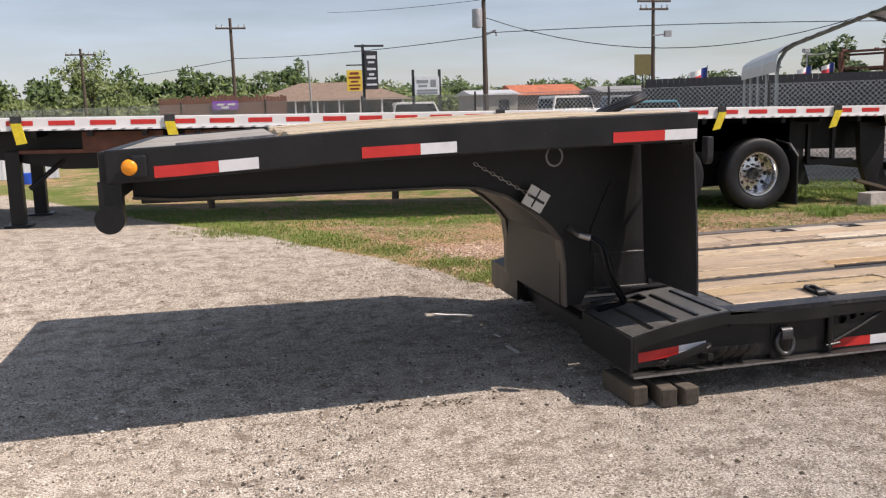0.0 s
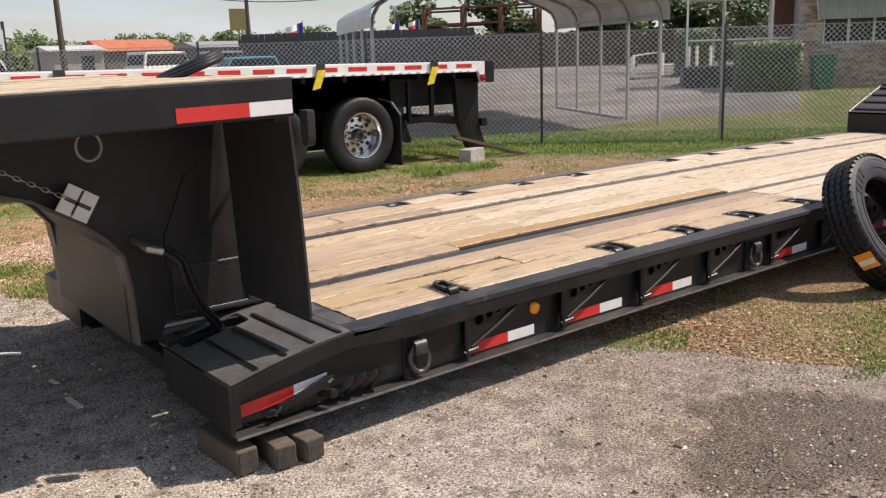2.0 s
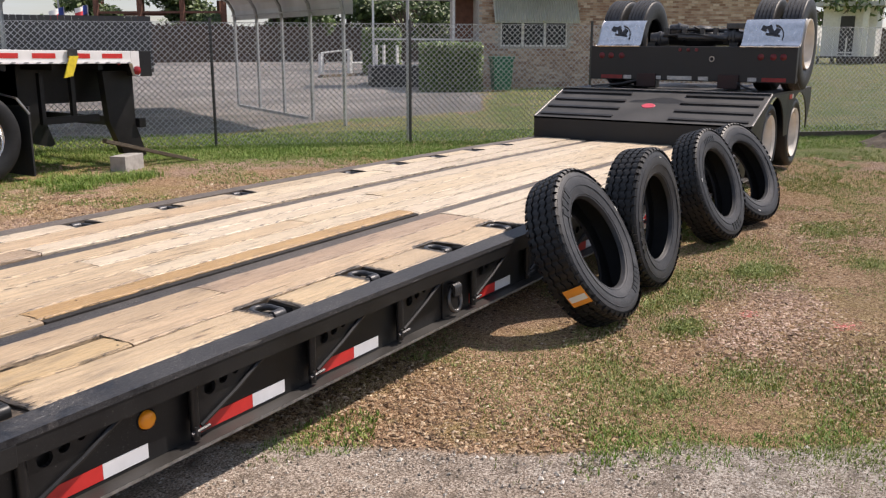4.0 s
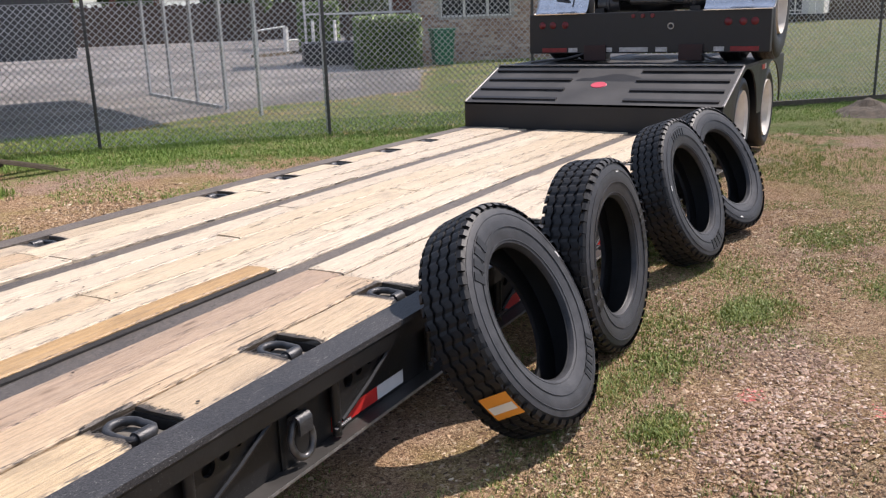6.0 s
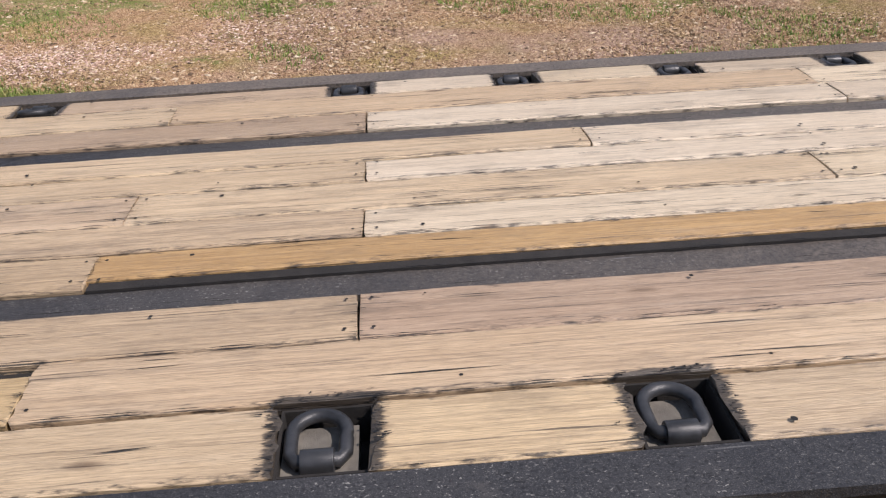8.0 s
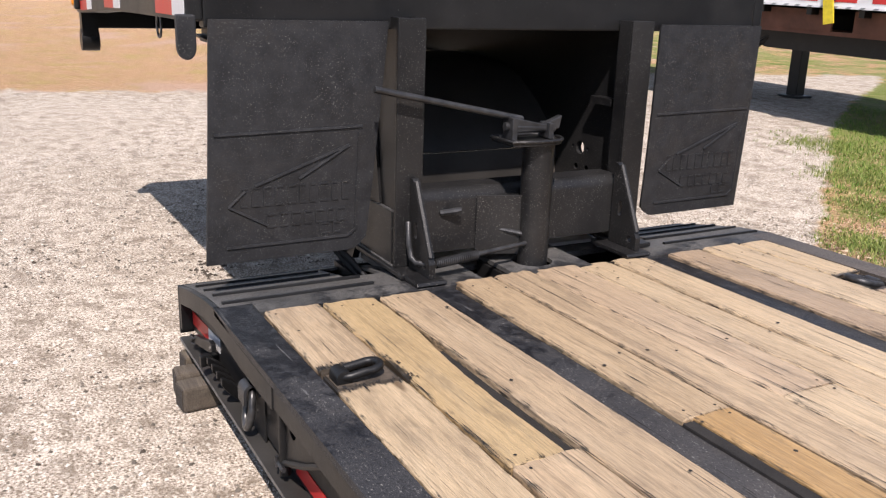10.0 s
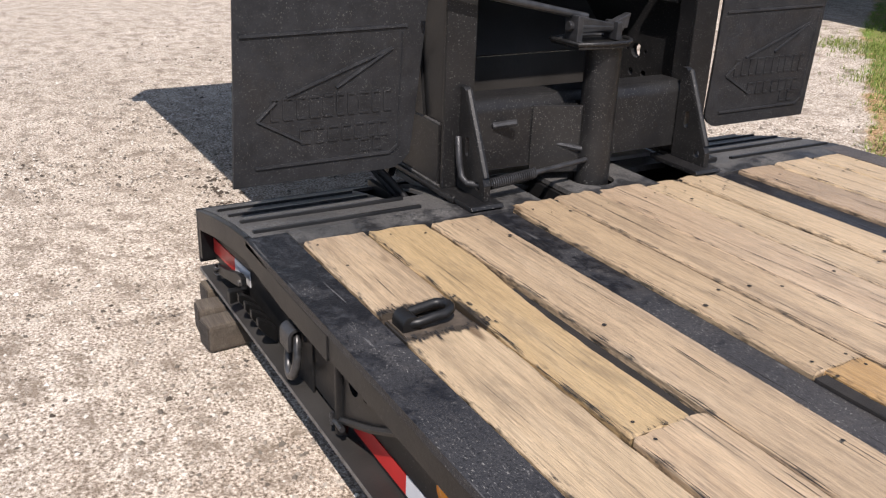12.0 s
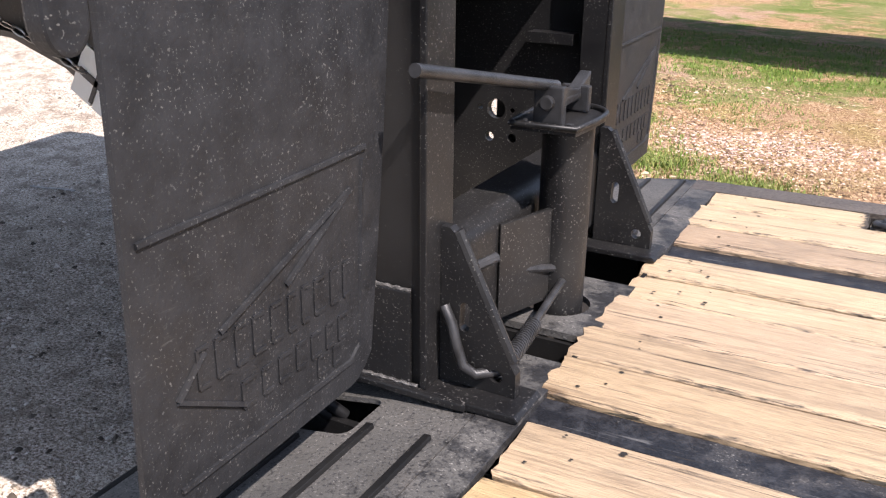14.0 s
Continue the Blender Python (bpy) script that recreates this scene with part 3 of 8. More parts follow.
def raw(name, verts, faces, material, parent=None, label="", smooth=False):
    me = bpy.data.meshes.new(name)
    me.from_pydata(verts, [], faces)
    me.materials.append(material)
    if smooth:
        for p in me.polygons:
            p.use_smooth = True
    ob = new(name, me)
    if parent is not None:
        ob.parent = parent
        ob.matrix_parent_inverse = parent.matrix_basis.inverted()
    if label:
        ob["label"] = label
    return ob


def sheet(bm, pts, t, a, b):
    """A bent sheet of thickness t along points (x, z), drawn out along y."""
    out = []
    for i, (x, z) in enumerate(pts):
        x0, z0 = pts[max(0, i - 1)]
        x1, z1 = pts[min(len(pts) - 1, i + 1)]
        n = Vector((z1 - z0, -(x1 - x0))).normalized() * t
        out.append((x + n.x, z + n.y))
    return prism(bm, list(pts) + out[::-1], "y", a, b)


B = bmesh.new


def holed(bm, outline, holes, axis, a, b, seg=14):
    """A flat plate with round holes (u, v, r) or free loops of points, drawn out from a to b along the axis."""
    def at(p, d):
        return Vector({"x": (d, p[0], p[1]), "y": (p[0], d, p[1]), "z": (p[0], p[1], d)}[axis])
    loops = [list(outline)] + [h if isinstance(h, list) else [(h[0] + h[2] * math.cos(2 * math.pi * i / seg), h[1] + h[2] * math.sin(2 * math.pi * i / seg)) for i in range(seg)] for h in holes]
    sides = []
    for d in (a, b):
        edges, rings = [], []
        for lp in loops:
            vs = [bm.verts.new(at(p, d)) for p in lp]
            edges += [bm.edges.new((vs[i], vs[(i + 1) % len(vs)])) for i in range(len(vs))]
            rings.append(vs)
        bmesh.ops.triangle_fill(bm, use_beauty=True, edges=edges)
        sides.append(rings)
    for lo, hi in zip(*sides):
        n = len(lo)
        for i in range(n):
            bm.faces.new((lo[i], lo[(i + 1) % n], hi[(i + 1) % n], hi[i]))
    return bm


# ---- ground ----
EDGE_Y = [-60, -6, 1.0, 2.44, 3.3, 4.0, 5.5, 7.2, 7.9, 9.65, 11.0, 13.0, 60]
EDGE_X = [60, 12, 6.4, 5.05, 4.4, 4.1, 3.1, 1.9, 1.55, 0.2, -0.9, -2.2, -30]


def step(a, b, v):
    v = min(1.0, max(0.0, (v - a) / (b - a)))
    return v * v * (3 - 2 * v)


def ground_z(x, y):
    """The lie of the land: level round the trailer, rising gently behind it to the left."""
    rise = 0.05 + 0.026 * min(10.0, max(0.0, 7.0 - x))
    dip = 0.045 * step(4.6, 6.0, x) * (1 - step(3.9, 4.7, y)) * (1 - step(14.0, 17.0, x)) * step(-3, 1, y)
    return step(6.0, 10.5, y) * rise - dip


def make_ground():
    xs = [-600, -300, -150, -80, -45, -28, -18, -13] + [round(-10 + 0.2 * i, 3) for i in range(166)] + [24, 26, 29, 33, 40, 55, 90, 160, 320, 700]
    ys = [-400, -160, -60, -25, -12] + [round(-7 + 0.2 * i, 3) for i in range(151)] + [24, 26, 29, 33, 40, 55, 90, 160, 320, 800]
    verts, cols = [], []
    for y in ys:
        for x in xs:
            near = 1.0 if -10 <= x <= 23 and -7 <= y <= 23 else 0.0
            bumpy = 0.012 * noise.noise((x * 0.9, y * 0.9, 0.3)) + 0.006 * noise.noise((x * 3.1, y * 3.1, 4.0))
            d = float(np.interp(y, EDGE_Y, EDGE_X)) - x
            gravel = step(-0.35, 0.35, d) * (1 - step(7.2, 10.5, -x + 0.25 * y))
            near_edge = float(np.interp(x - y, [-6, -1, 2.5, 5, 9], [23.6, 24.6, 28.4, 29.8, 31]))
            drive = x + y - near_edge + 0.7 * noise.noise((x * 0.5, y * 0.5, 9))
            pave = step(-0.3, 0.5, drive) * step(-0.4, 0.4, y - 0.58 * x - 0.7) * (1 - step(-6, -5, -x - 0.2 * y + 4))
            pave *= 1 - step(0.0, 0.1, gravel)
            strip = step(-2.6, -1.0, x + y - 21.5) * (1 - pave)
            green = 0.18 + 0.5 * strip
            green += 0.34 * step(9.0, 10.0, y) * (1 - step(11.5, 14, x)) if x < 8 else 0.0
            green += 0.40 * math.exp(-((d + 0.45) / 0.35) ** 2) * step(5.5, 8.0, y)
            green += 0.20 * noise.noise((x * 0.8, y * 0.8, 2.0))
            green += 0.34 * step(12.5, 15.5, x) * (1 - step(4, 7, y))
            worn = 0.62 * step(1.4, 3.6, x + 0.35 * (4 - y)) * step(-6, 2, y) + 0.75 * math.exp(-((x - 3.7) / 0.55) ** 2 - ((y - 2.75) / 0.32) ** 2) + 0.3 * noise.noise((x * 0.7, y * 0.7, 5.0))
            if math.hypot(x, y) > 60:
                green = 0.6
            verts.append((x, y, ground_z(x, y) + bumpy * near))
            cols.append((gravel, min(1, max(0, green)), pave, min(1.5, max(0, worn))))
    w = len(xs)
    faces = [(j * w + i, j * w + i + 1, (j + 1) * w + i + 1, (j + 1) * w + i) for j in range(len(ys) - 1) for i in range(w - 1)]
    ob = raw("ground", verts, faces, GROUND, smooth=True)
    attr = ob.data.color_attributes.new("share", "FLOAT_COLOR", "POINT")
    attr.data.foreach_set("color", np.array(cols, dtype=np.float32).ravel())
    tagged(ob, "level lot of pale crushed gravel, dry mulch and grass", "ground", kind="structure")
    return w


make_ground()


def in_gravel(x, y):
    return float(np.interp(y, EDGE_Y, EDGE_X)) - x > 0


def scatter_blades(name, label, count, spot, material, height, seed):
    """Thin bent grass blades on the ground, all in one mesh."""
    rng = random.Random(seed)
    verts, faces = [], []
    made = 0
    while made < count:
        p = spot(rng)
        if p is None:
            continue
        x, y = p
        made += 1
        z = ground_z(x, y) - 0.005
        for _ in range(rng.randint(2, 4)):
            a = rng.uniform(0, 6.283)
            h = height * rng.uniform(0.45, 1.25)
            w = rng.uniform(0.0015, 0.0034)
            lean = rng.uniform(0.2, 1.1) * h
            dx, dy = math.cos(a), math.sin(a)
            ox, oy = x + rng.uniform(-0.02, 0.02), y + rng.uniform(-0.02, 0.02)
            i = len(verts)
            verts += [(ox - dy * w, oy + dx * w, z), (ox + dy * w, oy - dx * w, z),
                      (ox + dx * lean * 0.35 - dy * w * 0.8, oy + dy * lean * 0.35 + dx * w * 0.8, z + h * 0.6),
                      (ox + dx * lean * 0.35 + dy * w * 0.8, oy + dy * lean * 0.35 - dx * w * 0.8, z + h * 0.6),
                      (ox + dx * lean, oy + dy * lean, z + h)]
            faces += [(i, i + 1, i + 3, i + 2), (i + 2, i + 3, i + 4)]
    ob = raw(name, verts, faces, material)
    return tagged(ob, label, "grass", kind="stuff")


def clumpy(x, y, s, cut):
    return noise.noise((x * s, y * s, 7.7)) > cut


def spot_right(rng):
    x, y = rng.uniform(4.2, 13.5), rng.uniform(1.2, 4.4)
    if in_gravel(x, y) or not clumpy(x, y, 1.5, 0.05):
        return None
    return x, y


def spot_right_dry(rng):
    x, y = rng.uniform(4.2, 12.0), rng.uniform(1.2, 4.4)
    if in_gravel(x, y):
        return None
    return x, y


def spot_far(rng):
    x, y = rng.uniform(-2.5, 12.5), rng.uniform(7.0, 12.8)
    if in_gravel(x, y) or x + y > 23.5:
        return None
    d = x - float(np.interp(y, EDGE_Y, EDGE_X))
    if d > 0.8 and y < 10.3 and x + y < 19 and not clumpy(x, y, 1.1, 0.22):
        return None
    return x, y


def spot_far_dry(rng):
    x, y = rng.uniform(0.0, 11.0), rng.uniform(6.7, 10.6)
    if in_gravel(x, y) or x + y > 19.5:
        return None
    return x, y


def spot_fence(rng):
    s = rng.uniform(-6, 9)
    o = rng.uniform(-1.6, 1.7)
    return 12.9 + 0.707 * s + 0.707 * o, 9.5 - 0.707 * s + 0.707 * o


# ---- the lowboy trailer ----
Y0, Y1 = 4.0, 6.56
DECK = 0.499


def camber(co):
    return Vector((co.x, co.y, co.z - 0.0017 * (co.x - 6.3) ** 2))


def neck_rise(co):
    return Vector((co.x, co.y, co.z - 1.5 + float(np.interp(co.x, [-0.8, -0.47, 0.39, 1.1, 2.12], [1.436, 1.447, 1.494, 1.512, 1.527]))))


trailer = thing("lowboy_trailer", "long black lowboy trailer with weathered wooden deck on timber blocks", "trailer", (6.0, 5.28, 0.0))

POCKETS = [3.0, 4.2, 4.845, 5.49, 6.155, 7.435, 8.095, 8.75, 9.44, 10.1]


def side_rail(y_out, inward, name):
    """The outer edge beam: top rim plate, set-back web, lower flange with a scraped edge."""
    s = inward
    bm = B()
    box(bm, 2.32, 11.22, min(y_out, y_out + s * 0.125), max(y_out, y_out + s * 0.125), DECK - 0.022, DECK, 28)
    part("rim_plate", bm, GRIT if s > 0 else FAR_RIM, trailer, "flat black rim plate with pale grit", warp=camber)
    bm = B()
    box(bm, 2.32, 11.22, min(y_out + s * 0.004, y_out + s * 0.016), max(y_out + s * 0.004, y_out + s * 0.016), DECK - 0.085, DECK - 0.0225, 28)
    part("rim_lip", bm, STEEL, trailer, warp=camber)
    bm = B()
    box(bm, 2.32, 11.22, min(y_out + s * 0.06, y_out + s * 0.072), max(y_out + s * 0.06, y_out + s * 0.072), 0.2, DECK - 0.023, 28)
    part(name, bm, STEEL, trailer, warp=camber)
    bm = B()
    box(bm, 1.765, 11.22, min(y_out - s * 0.003, y_out + s * 0.072), max(y_out - s * 0.003, y_out + s * 0.072), 0.186, 0.1995, 28)
    ledge = part("lower_flange", bm, DUST_STEEL, trailer, "lower flange with scraped bare edge", warp=camber)
    bm = B()
    box(bm, 1.765, 11.22, min(y_out - s * 0.0045, y_out - s * 0.0031), max(y_out - s * 0.0045, y_out - s * 0.0031), 0.187, 0.1985, 28)
    part("scraped_edge", bm, EDGE, ledge, warp=camber)


side_rail(Y0, 1, "side_web")
side_rail(Y1, -1, "side_web")


def nose_side(y_out, s):
    """The nose's side: a lip along the falling top edge over a web that is set back."""
    top = [(1.763, 0.372), (1.95, 0.415), (2.15, 0.452), (2.3, DECK - 0.0285), (2.6, DECK - 0.024 - 0.0225), (2.93, DECK - 0.0195 - 0.0225)]
    lip = top + [(x, z - 0.07) for x, z in top[::-1]]
    part("nose_lip", prism(B(), lip, "y", y_out, y_out + s * 0.02), STEEL, trailer, bevel=0.003)
    web = [(x, z - 0.004) for x, z in top] + [(2.93, 0.2), (1.763, 0.2)]
    part("nose_side_plate", prism(B(), web, "y", y_out + s * 0.045, y_out + s * 0.06), STEEL, trailer)
    part("nose_corner", box(B(), 1.763, 1.79, *sorted((y_out + s * 0.001, y_out + s * 0.044)), 0.2, 0.36), STEEL, trailer)


nose_side(Y0, 1)
nose_side(Y1, -1)
for a, b, c in ((Y0, 4.66, 4.64), (5.90, Y1, 5.90)):
    part("nose_front_plate", box(B(), 1.745, 1.7625, a, b, 0.178, 0.372), STEEL, trailer, bevel=0.003)
    part("nose_inner_plate", box(B(), 1.763, 2.3, c, c + 0.02, 0.19, 0.40), STEEL, trailer)


# black plate added in place of the shaded ground under the nose
part("nose_inner_front", box(B(), 1.83, 1.842, 4.661, 5.899, 0.17, 0.399), STEEL, trailer)


def ramp_z(x):
    return float(np.interp(x, [1.763, 1.95, 2.15, 2.32, 2.42], [0.374, 0.417, 0.454, 0.4725, 0.474]))


def ramp(y_a, y_b, inner):
    """The sloping steel apron beside the neck foot, with raised grip strips and a long slot for the hoses."""
    lo, hi = min(y_a, y_b), max(y_a, y_b)
    xs = [1.764, 1.86, 1.95, 2.05, 2.15, 2.235, 2.319]
    c = 4.622 if inner > 0 else 5.938
    slot = []
    for cx, cy, start in ((2.09, c + 0.05, 0), (1.83, c + 0.05, 90), (1.83, c - 0.05, 180), (2.09, c - 0.05, 270)):
        slot += [(cx + 0.025 * math.cos(radians(start + a)), cy + 0.025 * math.sin(radians(start + a))) for a in (0, 30, 60, 90)]
        if start in (0, 180):
            way = (2.02, 1.96, 1.90) if start == 0 else (1.90, 1.96, 2.02)
            slot += [(x, cy + (0.025 if start == 0 else -0.025)) for x in way]
    bm = B()
    holed(bm, [(x, lo) for x in xs] + [(x, hi) for x in xs[::-1]], [slot], "z", 0.0, -0.012, 18)
    for v in bm.verts:
        v.co.z += ramp_z(v.co.x)
    plate = part("nose_apron", bm, APRON, trailer, "sloping dusty steel apron with grip strips and a hose slot")
    for x in (1.885, 2.015, 2.145, 2.275):
        bm = B()
        reach = 0.235 if x < 2.1 else 0.165
        a, b = (lo + 0.018, hi - reach) if inner > 0 else (lo + reach, hi - 0.018)
        z = ramp_z(x)
        slope = (ramp_z(x + 0.012) - ramp_z(x - 0.012)) / 0.024
        prism(bm, [(x - 0.010, z - 0.010 * slope - 0.003), (x + 0.010, z + 0.010 * slope - 0.003), (x + 0.008, z + 0.008 * slope + 0.009), (x - 0.008, z - 0.008 * slope + 0.009)], "y", a, b)
        part("grip_strip", bm, STEEL, plate, "black grip strip", bevel=0.002)


ramp(Y0 + 0.02, 4.755, 1)
ramp(Y1 - 0.02, 5.80, -1)
# plates added below the hose slots to keep the sun off the ground
for a, b in ((Y0 + 0.061, 4.7565), (5.7985, Y1 - 0.061)):
    part("nose_bottom", box(B(), 1.766, 2.90, a, b, 0.188, 0.198), STEEL, trailer)
# floor between the aprons: a low pan, near-black for the dark inside, and plates round two openings before the boards
part("nose_pan", box(B(), 1.764, 2.412, 4.757, 5.798, 0.30, 0.315), CHAR_DARK, trailer)
part("nose_floor", box(B(), 1.764, 2.099, 4.757, 5.798, 0.40, 0.425), APRON, trailer, bevel=0.003)
for a, b in ((Y0 + 0.127, 4.7565), (5.7985, Y1 - 0.127)):
    part("deck_front_strip", box(B(), 2.321, 2.412, a, b, 0.452, 0.4735), APRON, trailer, "worn black cross plate with scraped paint", bevel=0.002)
part("foot_floor_plate", box(B(), 2.10, 2.412, 4.7575, 4.985, 0.456, 0.4735), APRON, trailer, "dusty steel plate at the column foot", bevel=0.002)
bm = B()
holed(bm, [(2.10, 5.125), (2.412, 5.125), (2.412, 5.475), (2.10, 5.475)], [(2.268, 5.282, 0.082)], "z", 0.456, 0.4735, 24)
part("foot_floor_plate", bm, APRON, trailer, "steel plate with a round hole for the pivot tube")
part("foot_floor_plate", box(B(), 2.10, 2.412, 5.705, 5.7975, 0.456, 0.4735), APRON, trailer, bevel=0.002)
part("opening_flange", prism(B(), [(2.13, 0.452), (2.405, 0.452), (2.405, 0.39), (2.13, 0.33)], "y", 5.112, 5.1245), STEEL, trailer)
part("opening_flange", box(B(), 2.4005, 2.412, 4.9855, 5.1245, 0.32, 0.47), STEEL, trailer)
part("opening_flange", box(B(), 2.4005, 2.412, 5.4755, 5.7045, 0.32, 0.47), STEEL, trailer)
# main beams, flush between the boards
for a, b in ((4.747, 4.848), (5.762, 5.858)):
    part("main_beam", box(B(), 2.412, 11.2, a, b, 0.16, DECK - 0.012, 28), BEAM_TOP, trailer, "flat steel beam top with trodden tan dust", warp=camber)
# cross members below
for i in range(15):
    x = 2.6 + i * 0.61
    part("cross_member", box(B(), x - 0.04, x + 0.04, Y0 + 0.063, Y1 - 0.063, 0.24, DECK - 0.06), STEEL, trailer, warp=camber)

# ---- deck boards ----
rng = random.Random(11)
ROWS = [
    (4.13, 4.335), (4.335, 4.54), (4.54, 4.745),
    (4.85, 5.03), (5.03, 5.20), (5.20, 5.41), (5.41, 5.578), (5.578, 5.76),
    (5.86, 6.05), (6.05, 6.26), (6.26, 6.43),
]
CUTS = {
    0: [], 1: [3.6, 6.25, 8.3], 2: [4.255, 6.28, 8.75], 3: [3.59, 6.21, 8.6], 4: [4.26, 6.9, 9.1], 5: [3.6, 5.6, 8.0],
    6: [4.262, 6.6, 8.9], 7: [4.98, 7.3, 9.6], 8: [4.262, 5.95, 8.3], 9: [3.55, 5.93, 7.6], 10: [],
}
END = 11.19


def board(name, x0, x1, y0, y1, z1, material, worn, label="", slim=0.0, pockets=0):
    """One deck board with softened long edges and ragged ends; pockets: -1 or 1, the row of tie-downs beside it."""
    n = max(2, int((x1 - x0) / (0.018 if pockets else 0.055)))
    r = 0.006
    g = 0.0056 if x0 < 6 else 0.0040
    tops = 9 if pockets or x0 < 2.5 else 4
    sec = [(y0 + g, z1 - 0.045), (y0 + g, z1 - r)]
    for i in range(tops):
        t = i / (tops - 1)
        sec.append((y0 + g + r + (y1 - y0 - 2 * g - 2 * r) * t, z1 + 0.006 * t * (1 - t)))
    sec += [(y1 - g, z1 - r), (y1 - g, z1 - 0.045)]
    bm = B()
    rings = []
    ph = rng.uniform(0, 50)
    tilt = rng.uniform(-0.0035, 0.0035)
    m = len(sec)
    for i in range(n + 1):
        x = x0 + 0.0035 + (x1 - x0 - 0.007) * i / n
        ring = []
        for k, (y, z) in enumerate(sec):
            wob = worn * (noise.noise((x * 3.3, 0.3 if k < m / 2 else 7.0, ph)) + 0.5 * noise.noise((x * 17.0, 0.3 if k < m / 2 else 7.0, ph)))
            dx = 0.0
            if i in (0, n):
                rough_end = 0.015 if x0 < 2.5 and i == 0 else 0.020 if pockets else 0.006 + worn * 0.6
                dx = rough_end * (noise.noise((y * 55.0, ph, 3.0)) + 0.35 * noise.noise((y * 170.0, ph, 5.0)))
            dz = (0.0022 * noise.noise((x * 1.1, ph, 1.0)) + tilt * (y - y0) / (y1 - y0) + 0.0008 * noise.noise((x * 9.0, y * 60.0, ph))) if k else 0.0
            ring.append(bm.verts.new((x + dx, y + (wob if k < 3 else -wob if k > m - 4 else 0.0), z + dz)))
            if slim and k > m // 2:
                ring[-1].co.y -= slim * step(0.25, 0.6, i / n)
        rings.append(ring)
    for a, b in zip(rings, rings[1:]):
        for k in range(m):
            bm.faces.new((a[k], b[k], b[(k + 1) % m], a[(k + 1) % m]))
    bm.faces.new(rings[0])
    bm.faces.new(rings[-1][::-1])
    ob = part(name, bm, material, trailer, label, warp=camber)
    burnt = []
    yc = 4.24 if pockets < 0 else 6.34
    near_edge = (y1 - y0) * (0.1 if tops > 4 else 0.2)
    for v in ob.data.vertices:
        # grime along the joints and at the butt ends
        best = 0.39 if min(v.co.y - y0, y1 - v.co.y) < near_edge else 0.0
        if min(v.co.x - x0, x1 - v.co.x) < 0.03:
            best = max(best, 0.28)
        if pockets:
            for p in POCKETS:
                heavy = 0.045 if pockets < 0 else 0.03
                d = math.hypot(max(0.0, abs(v.co.x - p) - (0.06 if p < 3.1 and pockets < 0 else 0.082)), 2.0 * max(0.0, abs(v.co.y - yc) - 0.1))
                best = max(best, 1.0 - d / heavy)
        burnt.append(best)
    ob.data.attributes.new("burn", "FLOAT", "POINT").data.foreach_set("value", burnt)
    return ob


def lay_boards():
    for r, (y0, y1) in enumerate(ROWS):
        if r in (0, 10):
            ends = [2.415]
            for p in POCKETS:
                half = 0.058 if p < 3.1 and r == 0 else 0.0835
                ends += [p - half, p + half]
            ends.append(END)
            spans = [(ends[i], ends[i + 1]) for i in range(0, len(ends), 2)]
        else:
            ends = [2.415 - (0.03 if 2 < r < 8 else 0.0) + rng.uniform(-0.012, 0.012)] + CUTS[r] + [END]
            spans = list(zip(ends, ends[1:]))
        for a, b in spans:
            # the boards by the nose are browner, those further back bleached
            mat = rng.choice((WOOD, WOOD, WOOD_PINK)) if a < 4.2 else rng.choice((WOOD_FAR, WOOD_FAR, WOOD_CREAM))
            if r == 0 and 4.2 < a < 4.5:
                mat = WOOD
            if a < 2.5 and r in (0, 2, 3, 4):
                mat = WOOD_OLD
            if r == 2 and 4 < a < 5 or r in (0, 1) and 4.5 < a < 5.6:
                mat = WOOD_BROWN if r else WOOD
            z = DECK + rng.uniform(-0.003, 0.0035)
            if r == 3 and abs(a - 3.59) < 0.01:
                board("deck_board", a, b, y0 + 0.036, y1 - 0.003, z + 0.004, WOOD_NEW, 0.003, "new yellow pine deck board")
            elif r == 1 and a < 3:
                board("deck_board", a, b, y0, y1 - 0.004, z, WOOD_SPLIT, 0.006, "split yellowish deck board", 0.030, -1)
            else:
                board("deck_board", a, b, y0, y1, z, mat, 0.0035 if r else 0.006, pockets={0: -1, 1: -1, 10: 1}.get(r, 0))


lay_boards()
# near-black strips laid in two gaps to stand for the shade in them
part("gap_filler", box(B(), 2.9, 3.59, 4.495, 4.5425, DECK - 0.06, DECK - 0.022, 8), CHAR_DARK, trailer, "near-black strip for the shade in an open split", warp=camber)
part("gap_filler", box(B(), 3.6, 6.2, 4.8485, 4.886, DECK - 0.05, DECK - 0.004, 20), CHAR_DARK, trailer, "near-black strip for the shade beside the new board", warp=camber)
part("far_filler", box(B(), 2.415, END, 6.4315, 6.434, DECK - 0.05, DECK - 0.02, 20), STEEL, trailer, warp=camber)


